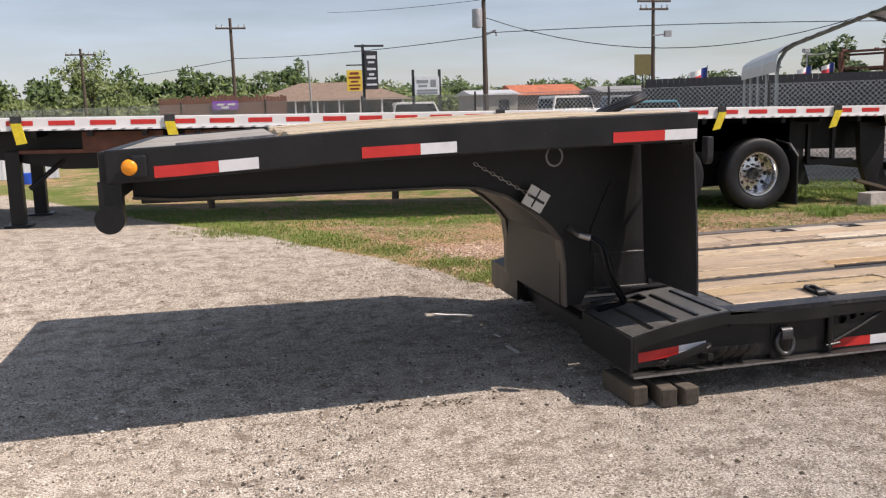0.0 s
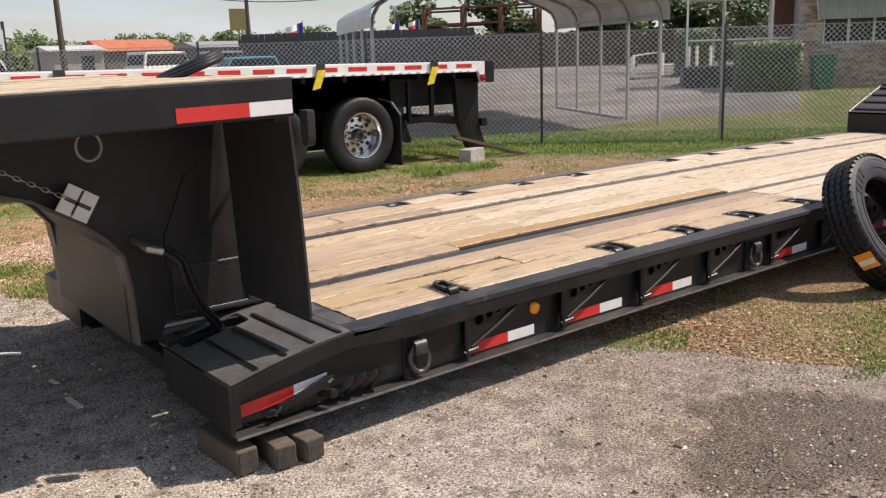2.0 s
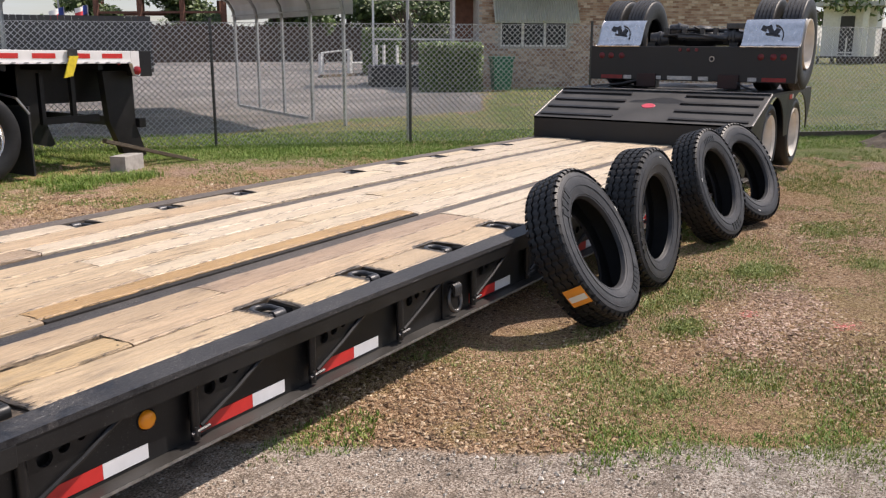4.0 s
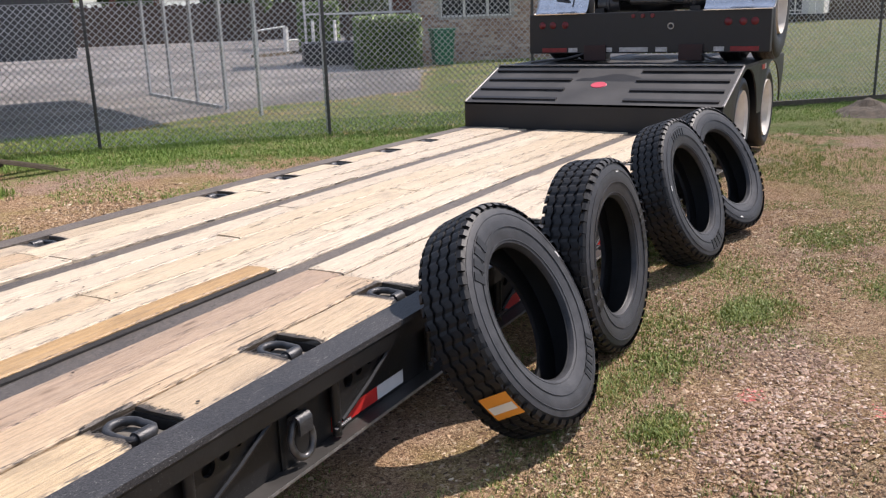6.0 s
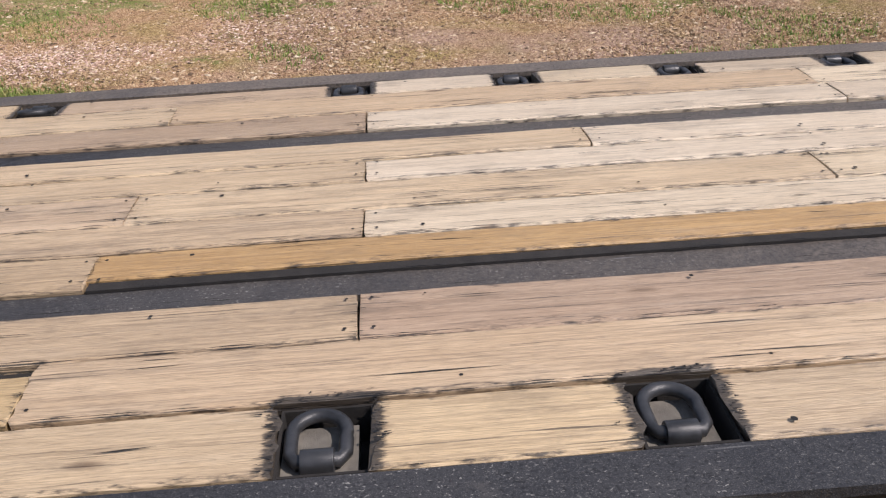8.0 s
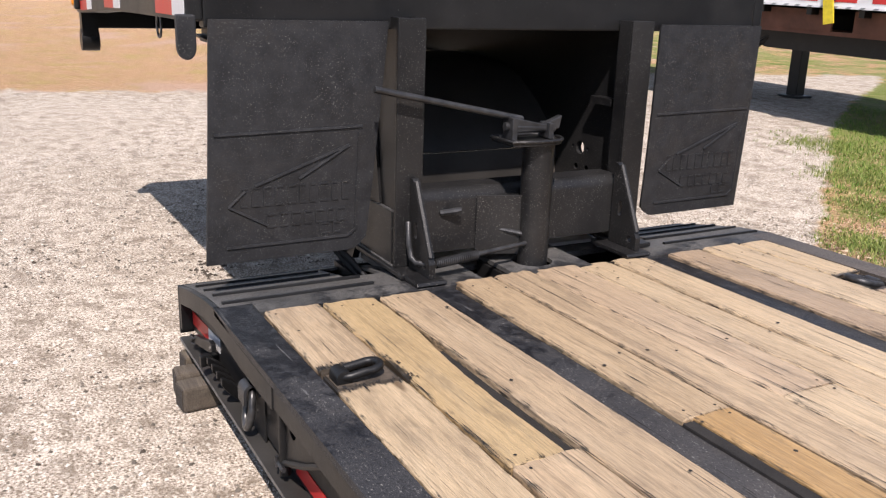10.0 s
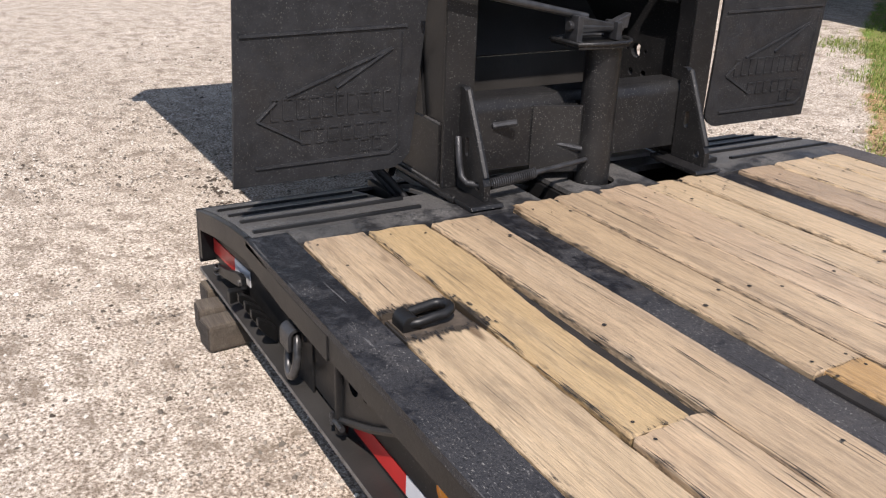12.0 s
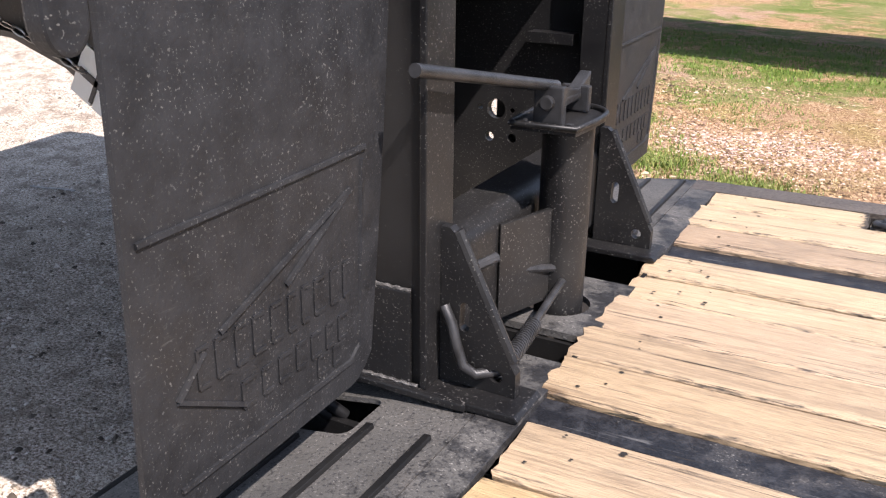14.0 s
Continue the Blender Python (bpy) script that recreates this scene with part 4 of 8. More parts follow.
def nails():
    """Dark bolt and nail heads along the cross members."""
    bm = B()
    for i in range(15):
        x = 2.6 + i * 0.61
        for r, (y0, y1) in enumerate(ROWS):
            for y in (y0 + 0.045, y1 - 0.045):
                if rng.random() < 0.62 or (r in (0, 10) and min(abs(x - p) for p in POCKETS) < 0.12):
                    continue
                c = Vector((x + rng.uniform(-0.035, 0.035), y + rng.uniform(-0.012, 0.012), DECK + 0.0045))
                rad = rng.uniform(0.003, 0.0075)
                vs = [bm.verts.new(c + Vector((rad * math.cos(a), rad * math.sin(a), 0))) for a in (0, 1.05, 2.1, 3.14, 4.19, 5.24)]
                bm.faces.new(vs)
    for r, cuts in CUTS.items():
        for x in cuts:
            for y in (ROWS[r][0] + 0.04, ROWS[r][1] - 0.04):
                for dx in (-0.03, 0.032):
                    c = Vector((x + dx + rng.uniform(-0.008, 0.008), y, DECK + 0.0045))
                    vs = [bm.verts.new(c + Vector((0.0048 * math.cos(a), 0.0048 * math.sin(a), 0))) for a in (0, 1.05, 2.1, 3.14, 4.19, 5.24)]
                    bm.faces.new(vs)
    for r, (y0, y1) in enumerate(ROWS):
        for k, x in enumerate((2.475, 2.53, 2.51)):
            y = y0 + (y1 - y0) * (0.22, 0.52, 0.80)[k] + rng.uniform(-0.012, 0.012)
            if rng.random() < 0.25:
                continue
            c = Vector((x + rng.uniform(-0.02, 0.02), y, DECK + 0.0048))
            rad = rng.uniform(0.0035, 0.0065)
            bm.faces.new([bm.verts.new(c + Vector((rad * math.cos(a), rad * 0.8 * math.sin(a), 0))) for a in (0, 1.05, 2.1, 3.14, 4.19, 5.24)])
    ob = part("nail_head", bm, CHAR_DARK, trailer, "rusted dark nail heads", warp=camber)
    tagged(ob, kind="stuff")


nails()


def charred_fibres():
    """Ragged, burnt wood fibres round the tie-down pockets."""
    rr = random.Random(9)
    bm = B()
    for row, y in ((0, 4.235), (1, 6.345)):
        for p in POCKETS:
            heavy = 1.4 if (p < 3.1 and row == 0) else 1.0
            for _ in range(int((70 if row == 0 else 24) * heavy)):
                side = rr.choice((-1, 1))
                u = rr.uniform(-0.105, 0.105)
                x = p + side * ((0.060 if p < 3.1 and row == 0 else 0.082) + abs(rr.gauss(0, 0.012)))
                l = abs(rr.gauss(0, 0.010)) * heavy + 0.004
                w = rr.uniform(0.0008, 0.0036)
                z = DECK + 0.0062
                yy = y + u
                if rr.random() < 0.2:
                    x, yy = p + rr.uniform(-0.09, 0.09), y + (0.105 + abs(rr.gauss(0, 0.01))) * (1 if row == 0 else -1)
                vs = [bm.verts.new(q) for q in ((x, yy - w, z), (x, yy + w, z), (x + side * l, yy + rr.uniform(-0.003, 0.003), z))]
                bm.faces.new(vs)
    for r, cuts in CUTS.items():
        for x in cuts:
            y0, y1 = ROWS[r]
            for _ in range(22):
                yy = rr.uniform(y0, y1)
                l = rr.choice((-1, 1)) * abs(rr.gauss(0, 0.02))
                w = rr.uniform(0.0005, 0.0018)
                z = DECK + 0.0058
                bm.faces.new([bm.verts.new(q) for q in ((x, yy - w, z), (x, yy + w, z), (x + l, yy, z))])
    # ragged dark edges along the joints
    for _ in range(1500):
        r = rr.randrange(len(ROWS) - 1)
        yy = ROWS[r][1]
        x = rr.uniform(2.45, 11.0)
        if abs(yy - 4.745) < 0.01 or abs(yy - 5.76) < 0.01:
            yy += rr.choice((0.0, 0.1))
        l, w, z = abs(rr.gauss(0, 0.09)) + 0.02, rr.uniform(0.0012, 0.0045), DECK + 0.0052
        sd = rr.choice((-1, 1))
        a = yy + sd * 0.003
        bm.faces.new([bm.verts.new(q) for q in ((x, a, z), (x + l, a, z), (x + l * rr.uniform(0.3, 0.7), a + sd * w, z))])
    # long drying splits
    for _ in range(240):
        r = rr.randrange(len(ROWS))
        y0, y1 = ROWS[r]
        x, yy = rr.uniform(2.5, 10.8), rr.uniform(y0 + 0.02, y1 - 0.02)
        if r in (0, 10) and min(abs(x - p) for p in POCKETS) < 0.35:
            continue
        l, w, z = rr.uniform(0.08, 0.34), rr.uniform(0.0008, 0.0026), DECK + 0.0056
        d = rr.uniform(-0.008, 0.008)
        bm.faces.new([bm.verts.new(q) for q in ((x, yy, z), (x + l * 0.4, yy + d * 0.4 - w, z), (x + l, yy + d, z), (x + l * 0.5, yy + d * 0.5 + w, z))])
    ob = part("charred_fibre", bm, CHAR_DARK, trailer, "burnt and split wood fibres", warp=camber)
    tagged(ob, kind="stuff")


charred_fibres()


def d_ring(x, y, lifted, turn, first=False):
    """A tie-down pocket: a burnt-out box with a dusty plate, a forged ring and the strap that holds it."""
    # charred box; its near-black also stands for the dark of the deep gaps
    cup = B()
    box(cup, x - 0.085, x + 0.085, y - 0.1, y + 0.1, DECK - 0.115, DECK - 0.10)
    pocket = part("tie_down_pocket", cup, CHAR_DARK, trailer, "burnt-out recessed pocket", warp=camber)
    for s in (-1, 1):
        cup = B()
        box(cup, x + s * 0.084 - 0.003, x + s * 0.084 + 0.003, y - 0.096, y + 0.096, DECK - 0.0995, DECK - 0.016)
        part("pocket_wall", cup, CHAR_DARK, pocket, warp=camber)
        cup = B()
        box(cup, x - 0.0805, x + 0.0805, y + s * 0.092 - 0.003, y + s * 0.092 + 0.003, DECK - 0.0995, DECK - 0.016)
        part("pocket_wall", cup, CHAR_DARK, pocket, warp=camber)
    low = 0.012 if first else 0.036
    bed = B()
    ya, yb = sorted((y - turn * 0.088, y + turn * (0.088 if first else 0.060)))
    box(bed, x - 0.079, x + (0.079 if first else 0.058), ya, yb, DECK - 0.09, DECK - low, 4)
    part("pocket_plate", bed, SEAT if first else PLATE, pocket, "dusty plate under the ring", warp=camber)
    z = DECK - low + 0.017
    w, l = (0.030, 0.062) if first else (0.050, 0.052)
    pts = [(w * math.cos(a), l * 0.35 + w * math.sin(a)) for a in [math.pi * i / 14 for i in range(15)]]
    pts += [(-w, 0.0), (-w * 0.98, -l * 0.7), (-w * 0.8, -l), (w * 0.8, -l), (w * 0.98, -l * 0.7), (w, 0.0)]
    up = math.tan(radians(lifted))
    loop = []
    for u, v in pts:
        loop.append((x - 0.012 + u, y + v * turn, z + up * (v + l) * 0.6))
    bm = B()
    tube(bm, loop, 0.0120 if first else 0.0135, 12, closed=True)
    part("tie_down_ring", bm, STEEL if first else RINGS, pocket, "forged black ring", smooth=1.0, warp=camber)
    # strap bent over the straight side of the ring
    yc = y - turn * l
    arc = [(yc + 0.023 * math.cos(a), z - 0.002 + 0.023 * math.sin(a)) for a in [math.pi * i / 10 for i in range(11)]]
    poly = [(yc + 0.023, z - 0.03)] + arc + [(yc - 0.023, z - 0.03)]
    bm = B()
    prism(bm, poly, "x", x - 0.012 - 0.030, x - 0.012 + 0.030)
    part("ring_strap", bm, STEEL if first else RINGS, pocket, smooth=0.6, bevel=0.003, warp=camber)


for i, p in enumerate(POCKETS):
    d_ring(p, 4.24, 13 if i == 0 else 5, 1, i == 0)
    d_ring(p, 6.34, 4 if i else 22, -1)

# ---- along the near side: outrigger brackets, rings, tape ----
BRACKETS = [2.95, 3.59, 4.21, 4.825, 5.49, 6.11, 6.73, 7.35, 7.97, 8.59, 9.21, 9.83, 10.45]


def outrigger(x, y_out, s):
    """A folded swing-out bracket: hinge tube, holed triangular plate with rolled edges, hinge pin."""
    f = y_out + s * 0.038
    ya, yb = sorted((f - s * 0.012, f + s * 0.004))
    plate = B()
    holed(plate, [(x + 0.015, 0.445), (x + 0.36, 0.437), (x + 0.355, 0.418), (x + 0.06, 0.262), (x + 0.015, 0.262)],
          [(x + 0.075, 0.385, 0.027), (x + 0.14, 0.398, 0.021), (x + 0.2, 0.408, 0.016)], "y", ya, yb)
    br = part("outrigger_bracket", plate, STEEL, trailer, "folded triangular outrigger bracket with three holes", warp=camber)
    bm = B()
    tube(bm, [(x, f - s * 0.01, 0.215), (x, f - s * 0.01, 0.46)], 0.017, 10)
    part("hinge_tube", bm, STEEL, br, smooth=0.7, warp=camber)
    bm = B()
    tube(bm, [(x + 0.02, f - s * 0.018, 0.262), (x + 0.19, f - s * 0.019, 0.337), (x + 0.355, f - s * 0.018, 0.424)], 0.009, 6)
    part("diagonal_bar", bm, STEEL, br, smooth=0.7, warp=camber)
    bm = B()
    tube(bm, [(x + 0.015, f - s * 0.018, 0.447), (x + 0.37, f - s * 0.018, 0.441)], 0.0075, 6)
    part("top_bar", bm, STEEL, br, smooth=0.7, warp=camber)
    bm = B()
    tube(bm, [(x - 0.03, f - s * 0.024, 0.247), (x + 0.05, f - s * 0.03, 0.256)], 0.0075, 6)
    tube(bm, [(x - 0.012, f - s * 0.03, 0.236), (x - 0.012, f - s * 0.03, 0.27)], 0.006, 6)
    part("hinge_pin", bm, RINGS, br, smooth=0.7, warp=camber)


def lashing_ring(x, y_out, s):
    """A chain ring hanging in a bent strap on the side of the beam."""
    f = y_out + s * 0.054
    bm = B()
    arc = [(f - s * (0.028 + 0.026 * math.cos(a)), 0.352 + 0.026 * math.sin(a)) for a in [math.pi * i / 12 for i in range(13)]]
    inner = [(f - s * (0.028 + 0.017 * math.cos(a)), 0.352 + 0.017 * math.sin(a)) for a in [math.pi * i / 12 for i in range(13)]]
    prism(bm, [(arc[0][0], 0.315)] + arc + [(arc[-1][0], 0.335), (inner[-1][0], 0.335)] + inner[::-1] + [(inner[0][0], 0.315)], "x", x - 0.032, x + 0.032)
    strap = part("ring_strap", bm, RINGS, trailer, smooth=0.5, warp=camber)
    pts = []
    for i in range(28):
        a = 2 * math.pi * i / 28
        u, v = 0.046 * math.cos(a), 0.062 * math.sin(a)
        if v > 0.02:
            u *= 0.86
        pts.append((x + u, f - s * (0.030 + 0.012 * math.sin(a + 2.6)), 0.292 + v))
    bm = B()
    tube(bm, pts, 0.0118, 10, closed=True)
    part("lashing_ring", bm, WORN, strap, "worn forged chain ring", smooth=1.0, warp=camber)
    ya, yb = sorted((f - s * 0.002, f + s * 0.004))
    part("backing_plate", box(B(), x - 0.07, x + 0.07, ya, yb, 0.2, 0.40), STEEL, strap, bevel=0.0015, warp=camber)


def tape(x, z, y_front, s, red=0.279, white=0.178, h=0.052, warp=camber, parent=None, rise=0.0):
    """A strip of reflective tape: a long red and a shorter white piece."""
    ya, yb = sorted((y_front, y_front - s * 0.0022))
    for mat, a, b, lab in ((RED, x, x + red, "red reflective tape"), (WHITE, x + red + 0.001, x + red + white, "white reflective tape")):
        if b - a < 0.01:
            continue
        bm = B()
        box(bm, a, b, ya, yb, z, z + h, 3)
        for v in bm.verts:
            v.co.z += (v.co.x - x) * rise
        part("reflective_tape", bm, mat, parent or trailer, lab, warp=warp)


for y_out, s in ((Y0, 1), (Y1, -1)):
    for x in BRACKETS:
        outrigger(x, y_out, s)
    for x in (2.66, 5.30, 7.80):
        lashing_ring(x, y_out - s * (0.012 if x < 3 else 0.0), s)
    for x in (2.955, 3.62, 4.24, 5.50, 6.75, 8.0, 9.25):
        tape(x, 0.214, y_out + s * 0.0595, s)
    tape(1.792, 0.222, y_out + s * 0.0445, s, red=0.25, white=0.16, warp=None, rise=0.09)
    ya, yb = sorted((y_out + s * 0.049, y_out + s * 0.03))
    bm = B()
    lathe(bm, [(0.0, 0.02), (0.02, 0.018), (0.03, 0.012), (0.033, 0.0)], pose(3.415, y_out + s * 0.0595, 0.335, 90 if s > 0 else -90), 20)
    lamp = part("side_marker_lamp", bm, AMBER, trailer, "round amber side marker", smooth=1.0)
    bm = B()
    lathe(bm, [(0.033, 0.0), (0.038, 0.004), (0.040, 0.0)], pose(3.415, y_out + s * 0.0597, 0.335, 90 if s > 0 else -90), 20)
    part("lamp_rim", bm, STEEL, lamp, smooth=1.0)


def stake_hooks(y_out, s):
    """Welded claw stubs on the ledge and a folded flat latch by the nose."""
    for i, x in enumerate((2.19, 2.25, 2.312, 2.372, 2.43)):
        bm = B()
        if i:
            rows = ((-0.014, 0.046, 0.205, 0.024), (0.0, 0.020, 0.232, 0.023), (0.022, -0.008, 0.262, 0.018), (0.036, -0.022, 0.278, 0.012))
        else:
            rows = ((-0.02, 0.046, 0.230, 0.018), (-0.01, 0.010, 0.236, 0.018), (0.0, -0.012, 0.238, 0.020), (0.004, -0.026, 0.239, 0.020))
        rings = []
        for dx, dy, z, h in rows:
            y = y_out + s * dy
            rings.append([bm.verts.new(p) for p in ((x + dx - h * 0.8, y, z - h), (x + dx + h * 0.8, y, z - h), (x + dx + h * 0.8, y, z + h), (x + dx - h * 0.8, y, z + h))])
        for a, b in zip(rings, rings[1:]):
            for j in range(4):
                bm.faces.new((a[j], b[j], b[(j + 1) % 4], a[(j + 1) % 4]))
        bm.faces.new(rings[0])
        bm.faces.new(rings[-1][::-1])
        part("welded_hook", bm, STEEL, trailer, bevel=0.005)
    f, g = sorted((y_out + s * 0.026, y_out + s * 0.010))
    poly = [(1.945, 0.218), (1.955, 0.243), (2.06, 0.268), (2.185, 0.306), (2.218, 0.304), (2.222, 0.278), (2.19, 0.262), (1.965, 0.211)]
    latch = part("folded_latch", prism(B(), poly, "y", f, g), STEEL, trailer, "folded flat black latch bar", bevel=0.003)
    part("latch_slot", prism(B(), [(2.185, 0.283), (2.207, 0.296), (2.212, 0.288), (2.192, 0.274)], "y", *sorted((y_out + s * 0.0098, y_out + s * 0.0075))), EDGE, latch)
    bm = B()
    pts = [(1.915 + 0.025 * math.cos(a * 1.3) + 0.006 * a, y_out + s * (0.014 - 0.012 * math.sin(2 * a)), 0.218 + 0.016 * math.sin(a * 1.7)) for a in [0.5 * i for i in range(16)]]
    tube(bm, pts, 0.0042, 5)
    part("tie_wire", bm, RINGS, latch, smooth=1.0)


stake_hooks(Y0, 1)

# ---- gooseneck ----
NECK0, NECK1 = -0.78, 2.11
neck = part("gooseneck_frame", box(B(), NECK0 + 0.05, NECK1 - 0.03, Y0 + 0.06, Y1 - 0.06, 1.43, 1.452, 10), STEEL, trailer, "raised gooseneck frame of black painted steel", warp=neck_rise)
for y_out, s in ((Y0, 1), (Y1, -1)):
    bm = B()
    ya, yb = sorted((y_out, y_out + s * 0.055))
    box(bm, NECK0 + 0.03, NECK1, ya, yb, 1.35, 1.5, 12)
    part("side_channel", bm, STEEL, neck, bevel=0.008, warp=neck_rise)
    for x in (-0.545, 0.385, 1.645):
        tape(x, 1.372 - 0.008, y_out - s * 0.0005, s, parent=neck, warp=neck_rise)
    bm = B()
    lathe(bm, [(0.0, 0.022), (0.022, 0.02), (0.034, 0.012), (0.037, 0.0)], pose(-0.645, y_out - s * 0.018, 1.36, 90 if s > 0 else -90), 20)
    lamp = part("neck_marker_lamp", bm, AMBER, neck, "round amber marker lamp", smooth=1.0)
    bm = B()
    ya, yb = sorted((y_out - s * 0.0005, y_out - s * 0.03))
    box(bm, -0.64, -0.57, ya, yb, 1.31, 1.415)
    part("lamp_guard", bm, STEEL, lamp, bevel=0.012)
    # deep inner beam with the swan-neck curve
    yc = y_out + s * 0.72
    ya, yb = sorted((yc, yc + s * 0.03))
    curve = [(0.95, 1.145), (1.13, 1.135), (1.30, 1.08), (1.46, 0.98), (1.57, 0.885), (1.635, 0.80), (1.655, 0.65), (1.66, 0.40)]
    poly = [(NECK0 + 0.06, 1.40), (NECK0 + 0.06, 1.17), (-0.5, 1.152)] + curve + [(1.76, 0.40), (1.80, 0.474), (2.19, 0.4925), (2.19, 1.40)]
    ports = [] if s > 0 else [(1.833, 0.824, 0.031), (1.778, 0.824, 0.008), (1.888, 0.824, 0.008), (1.812, 0.734, 0.015), (1.889, 0.736, 0.015)]
    part("swan_neck_web", holed(B(), poly, ports, "y", ya, yb), STEEL if s > 0 else NECK, neck, "" if s > 0 else "black web plate with round holes")
    # bottom flange along the curve, wider than the web
    low = [(NECK0 + 0.06, 1.17), (-0.5, 1.152)] + curve
    bm = B()
    fa, fb = sorted((yc - s * 0.04, yc + s * 0.07))
    sheet(bm, low, 0.014, fa, fb)
    part("lower_flange_plate", bm, UNDERSIDE, neck, "lower flange of the swan neck, coloured tan for light off the ground")
    # rear flange facing the deck
    fa, fb = sorted((yc - s * 0.014, yc + s * 0.095))
    part("column_flange", box(B(), 2.1905, 2.206, fa, fb, 0.493, 1.40), NECK, neck, bevel=0.003)
    part("column_return", box(B(), 2.12, 2.19, *sorted((yc + s * 0.082, yc + s * 0.094)), 0.493, 1.40), NECK, neck)
    fa, fb = sorted((yc - s * 0.028, yc + s * 0.11))
    part("column_foot", box(B(), 1.86, 2.30, fa, fb, 0.474, 0.492), NECK, neck, bevel=0.005)
    part("web_doubler", box(B(), 1.84, 2.165, *sorted((yc - s * 0.010, yc - s * 0.0005)), 0.4935, 0.70), NECK, neck, bevel=0.003)
    for z, xa, xb, d in ((0.7015, 1.84, 2.165, 0.004), (0.495, 1.84, 2.185, 0.013)):
        bm = B()
        n = 46
        pts = [(xa + (xb - xa) * i / n, yc - s * (d + 0.0015 * math.sin(2.4 * i)), z + 0.0012 * math.sin(1.7 * i)) for i in range(n + 1)]
        tube(bm, pts, 0.0048, 6)
        part("weld_seam", bm, BEAD, neck, "rough weld seam", smooth=1.0)
    # gusset-shaped plate added to stand for a patch of reflected light on the web
    ya, yb = sorted((yc - s * 0.09, yc - s * 0.001))
    part("gusset", prism(B(), [(1.82, 0.708), (2.06, 0.708), (1.98, 1.12), (1.94, 1.12), (1.82, 0.85)], "y", yc - s * 0.012, yc - s * 0.002), STEEL, neck)
    bm = B()
    tube(bm, [(1.357 + 0.042 * math.cos(a), y_out + s * 0.062, 1.327 + 0.048 * math.sin(a)) for a in [2 * math.pi * i / 24 for i in range(24)]], 0.005, 6, closed=True)
    part("round_port", bm, EDGE, neck, "small pale ring", smooth=1.0)
    # lower channel lip under the side channel
    ya, yb = sorted((y_out + s * 0.055, y_out + s * 0.12))
    part("channel_flange", box(B(), NECK0 + 0.05, NECK1 - 0.005, ya, yb, 1.35, 1.362, 10), STEEL, neck, warp=neck_rise)

part("front_header", box(B(), NECK0, NECK0 + 0.06, Y0 + 0.02, Y1 - 0.02, 1.26, 1.495), STEEL, neck, bevel=0.012, warp=neck_rise)
for y in (4.06, 6.50):
    bm = B()
    tube(bm, [(NECK0 + 0.03, y - 0.05, 1.13), (NECK0 + 0.03, y + 0.05, 1.13)], 0.065, 18)
    box(bm, NECK0 - 0.01, NECK0 + 0.09, y - 0.045, y + 0.045, 1.12, 1.30)
    part("guide_roller", bm, STEEL, neck, smooth=0.7)
part("kingpin_plate", box(B(), NECK0 + 0.1, 0.15, 4.70, 5.86, 1.13, 1.15), STEEL, neck)
for x in (-0.33, 0.66):
    part("drain_stub", tube(B(), [(x, 4.7, 1.15), (x, 4.7, 1.09)], 0.02, 8), STEEL, neck)


def curved_front():
    """The rolled plate between the two webs, with lightening holes seen from the deck."""
    pts = [(0.60, 1.15), (0.95, 1.147), (1.13, 1.137), (1.30, 1.082), (1.46, 0.982), (1.57, 0.887), (1.637, 0.80)]
    bm = sheet(B(), pts, -0.012, 4.752, 5.808)
    part("rolled_front_plate", bm, DUST_STEEL, neck, "dust-coated rolled plate", smooth=0.5)
    part("front_plate", box(B(), 1.638, 1.65, 4.752, 5.808, 0.40, 0.80), DUST_STEEL, neck)


curved_front()
part("neck_rear_header", box(B(), NECK1 - 0.06, NECK1, Y0 + 0.056, Y1 - 0.056, 1.33, 1.495), STEEL, neck, bevel=0.006, warp=neck_rise)
round_top = [(2.148 + 0.048 * math.cos(a), 0.727 + 0.048 * math.sin(a)) for a in [math.pi / 2 * i / 8 for i in range(9)]]
part("cross_box", prism(B(), [(2.196, 0.53)] + round_top + [(2.07, 0.775), (2.035, 0.74), (2.03, 0.53)], "y", 4.816, 5.744), NECK, neck, "heavy cross beam with a rounded top", smooth=0.4)
part("cross_step", prism(B(), [(2.1965, 5.06), (2.204, 5.054), (2.262, 5.221), (2.250, 5.226)], "z", 0.505, 0.742), NECK, neck, "plate from the cross beam to the pivot tube", bevel=0.002)
part("inner_shelf", box(B(), 1.652, 2.018, 4.758, 5.797, 0.43, 0.445), SILT, neck, "ledge covered in pale dust")
bm = B()
tube(bm, [(2.268, 5.282, 0.43), (2.268, 5.282, 0.948)], 0.062, 24)
cyl = part("pivot_post", bm, NECK, neck, "thick vertical pivot tube", smooth=0.7)
rim = [(2.345, 5.115), (2.352, 5.22)] + [(2.268 + 0.084 * math.cos(a), 5.285 + 0.084 * math.sin(a)) for a in [math.pi * i / 12 for i in range(13)]] + [(2.184, 5.20), (2.19, 5.115)]
tray = part("top_tray", prism(B(), rim, "z", 0.949, 0.961), NECK, cyl, "rounded lipped tray on the pivot tube", bevel=0.002)
part("tray_lip", tube(B(), [(x, y, 0.965) for x, y in rim], 0.0075, 8, closed=True), NECK, tray, smooth=1.0)
for x, y in ((2.215, 5.14), (2.322, 5.14), (2.268, 5.345)):
    part("tray_bolt", lathe(B(), [(0.0, 0.010), (0.008, 0.010), (0.009, 0.0)], pose(x, y, 0.9612), 6), RINGS, tray)
bm = B()
box(bm, 2.235, 2.305, 5.135, 5.158, 0.9645, 1.05)
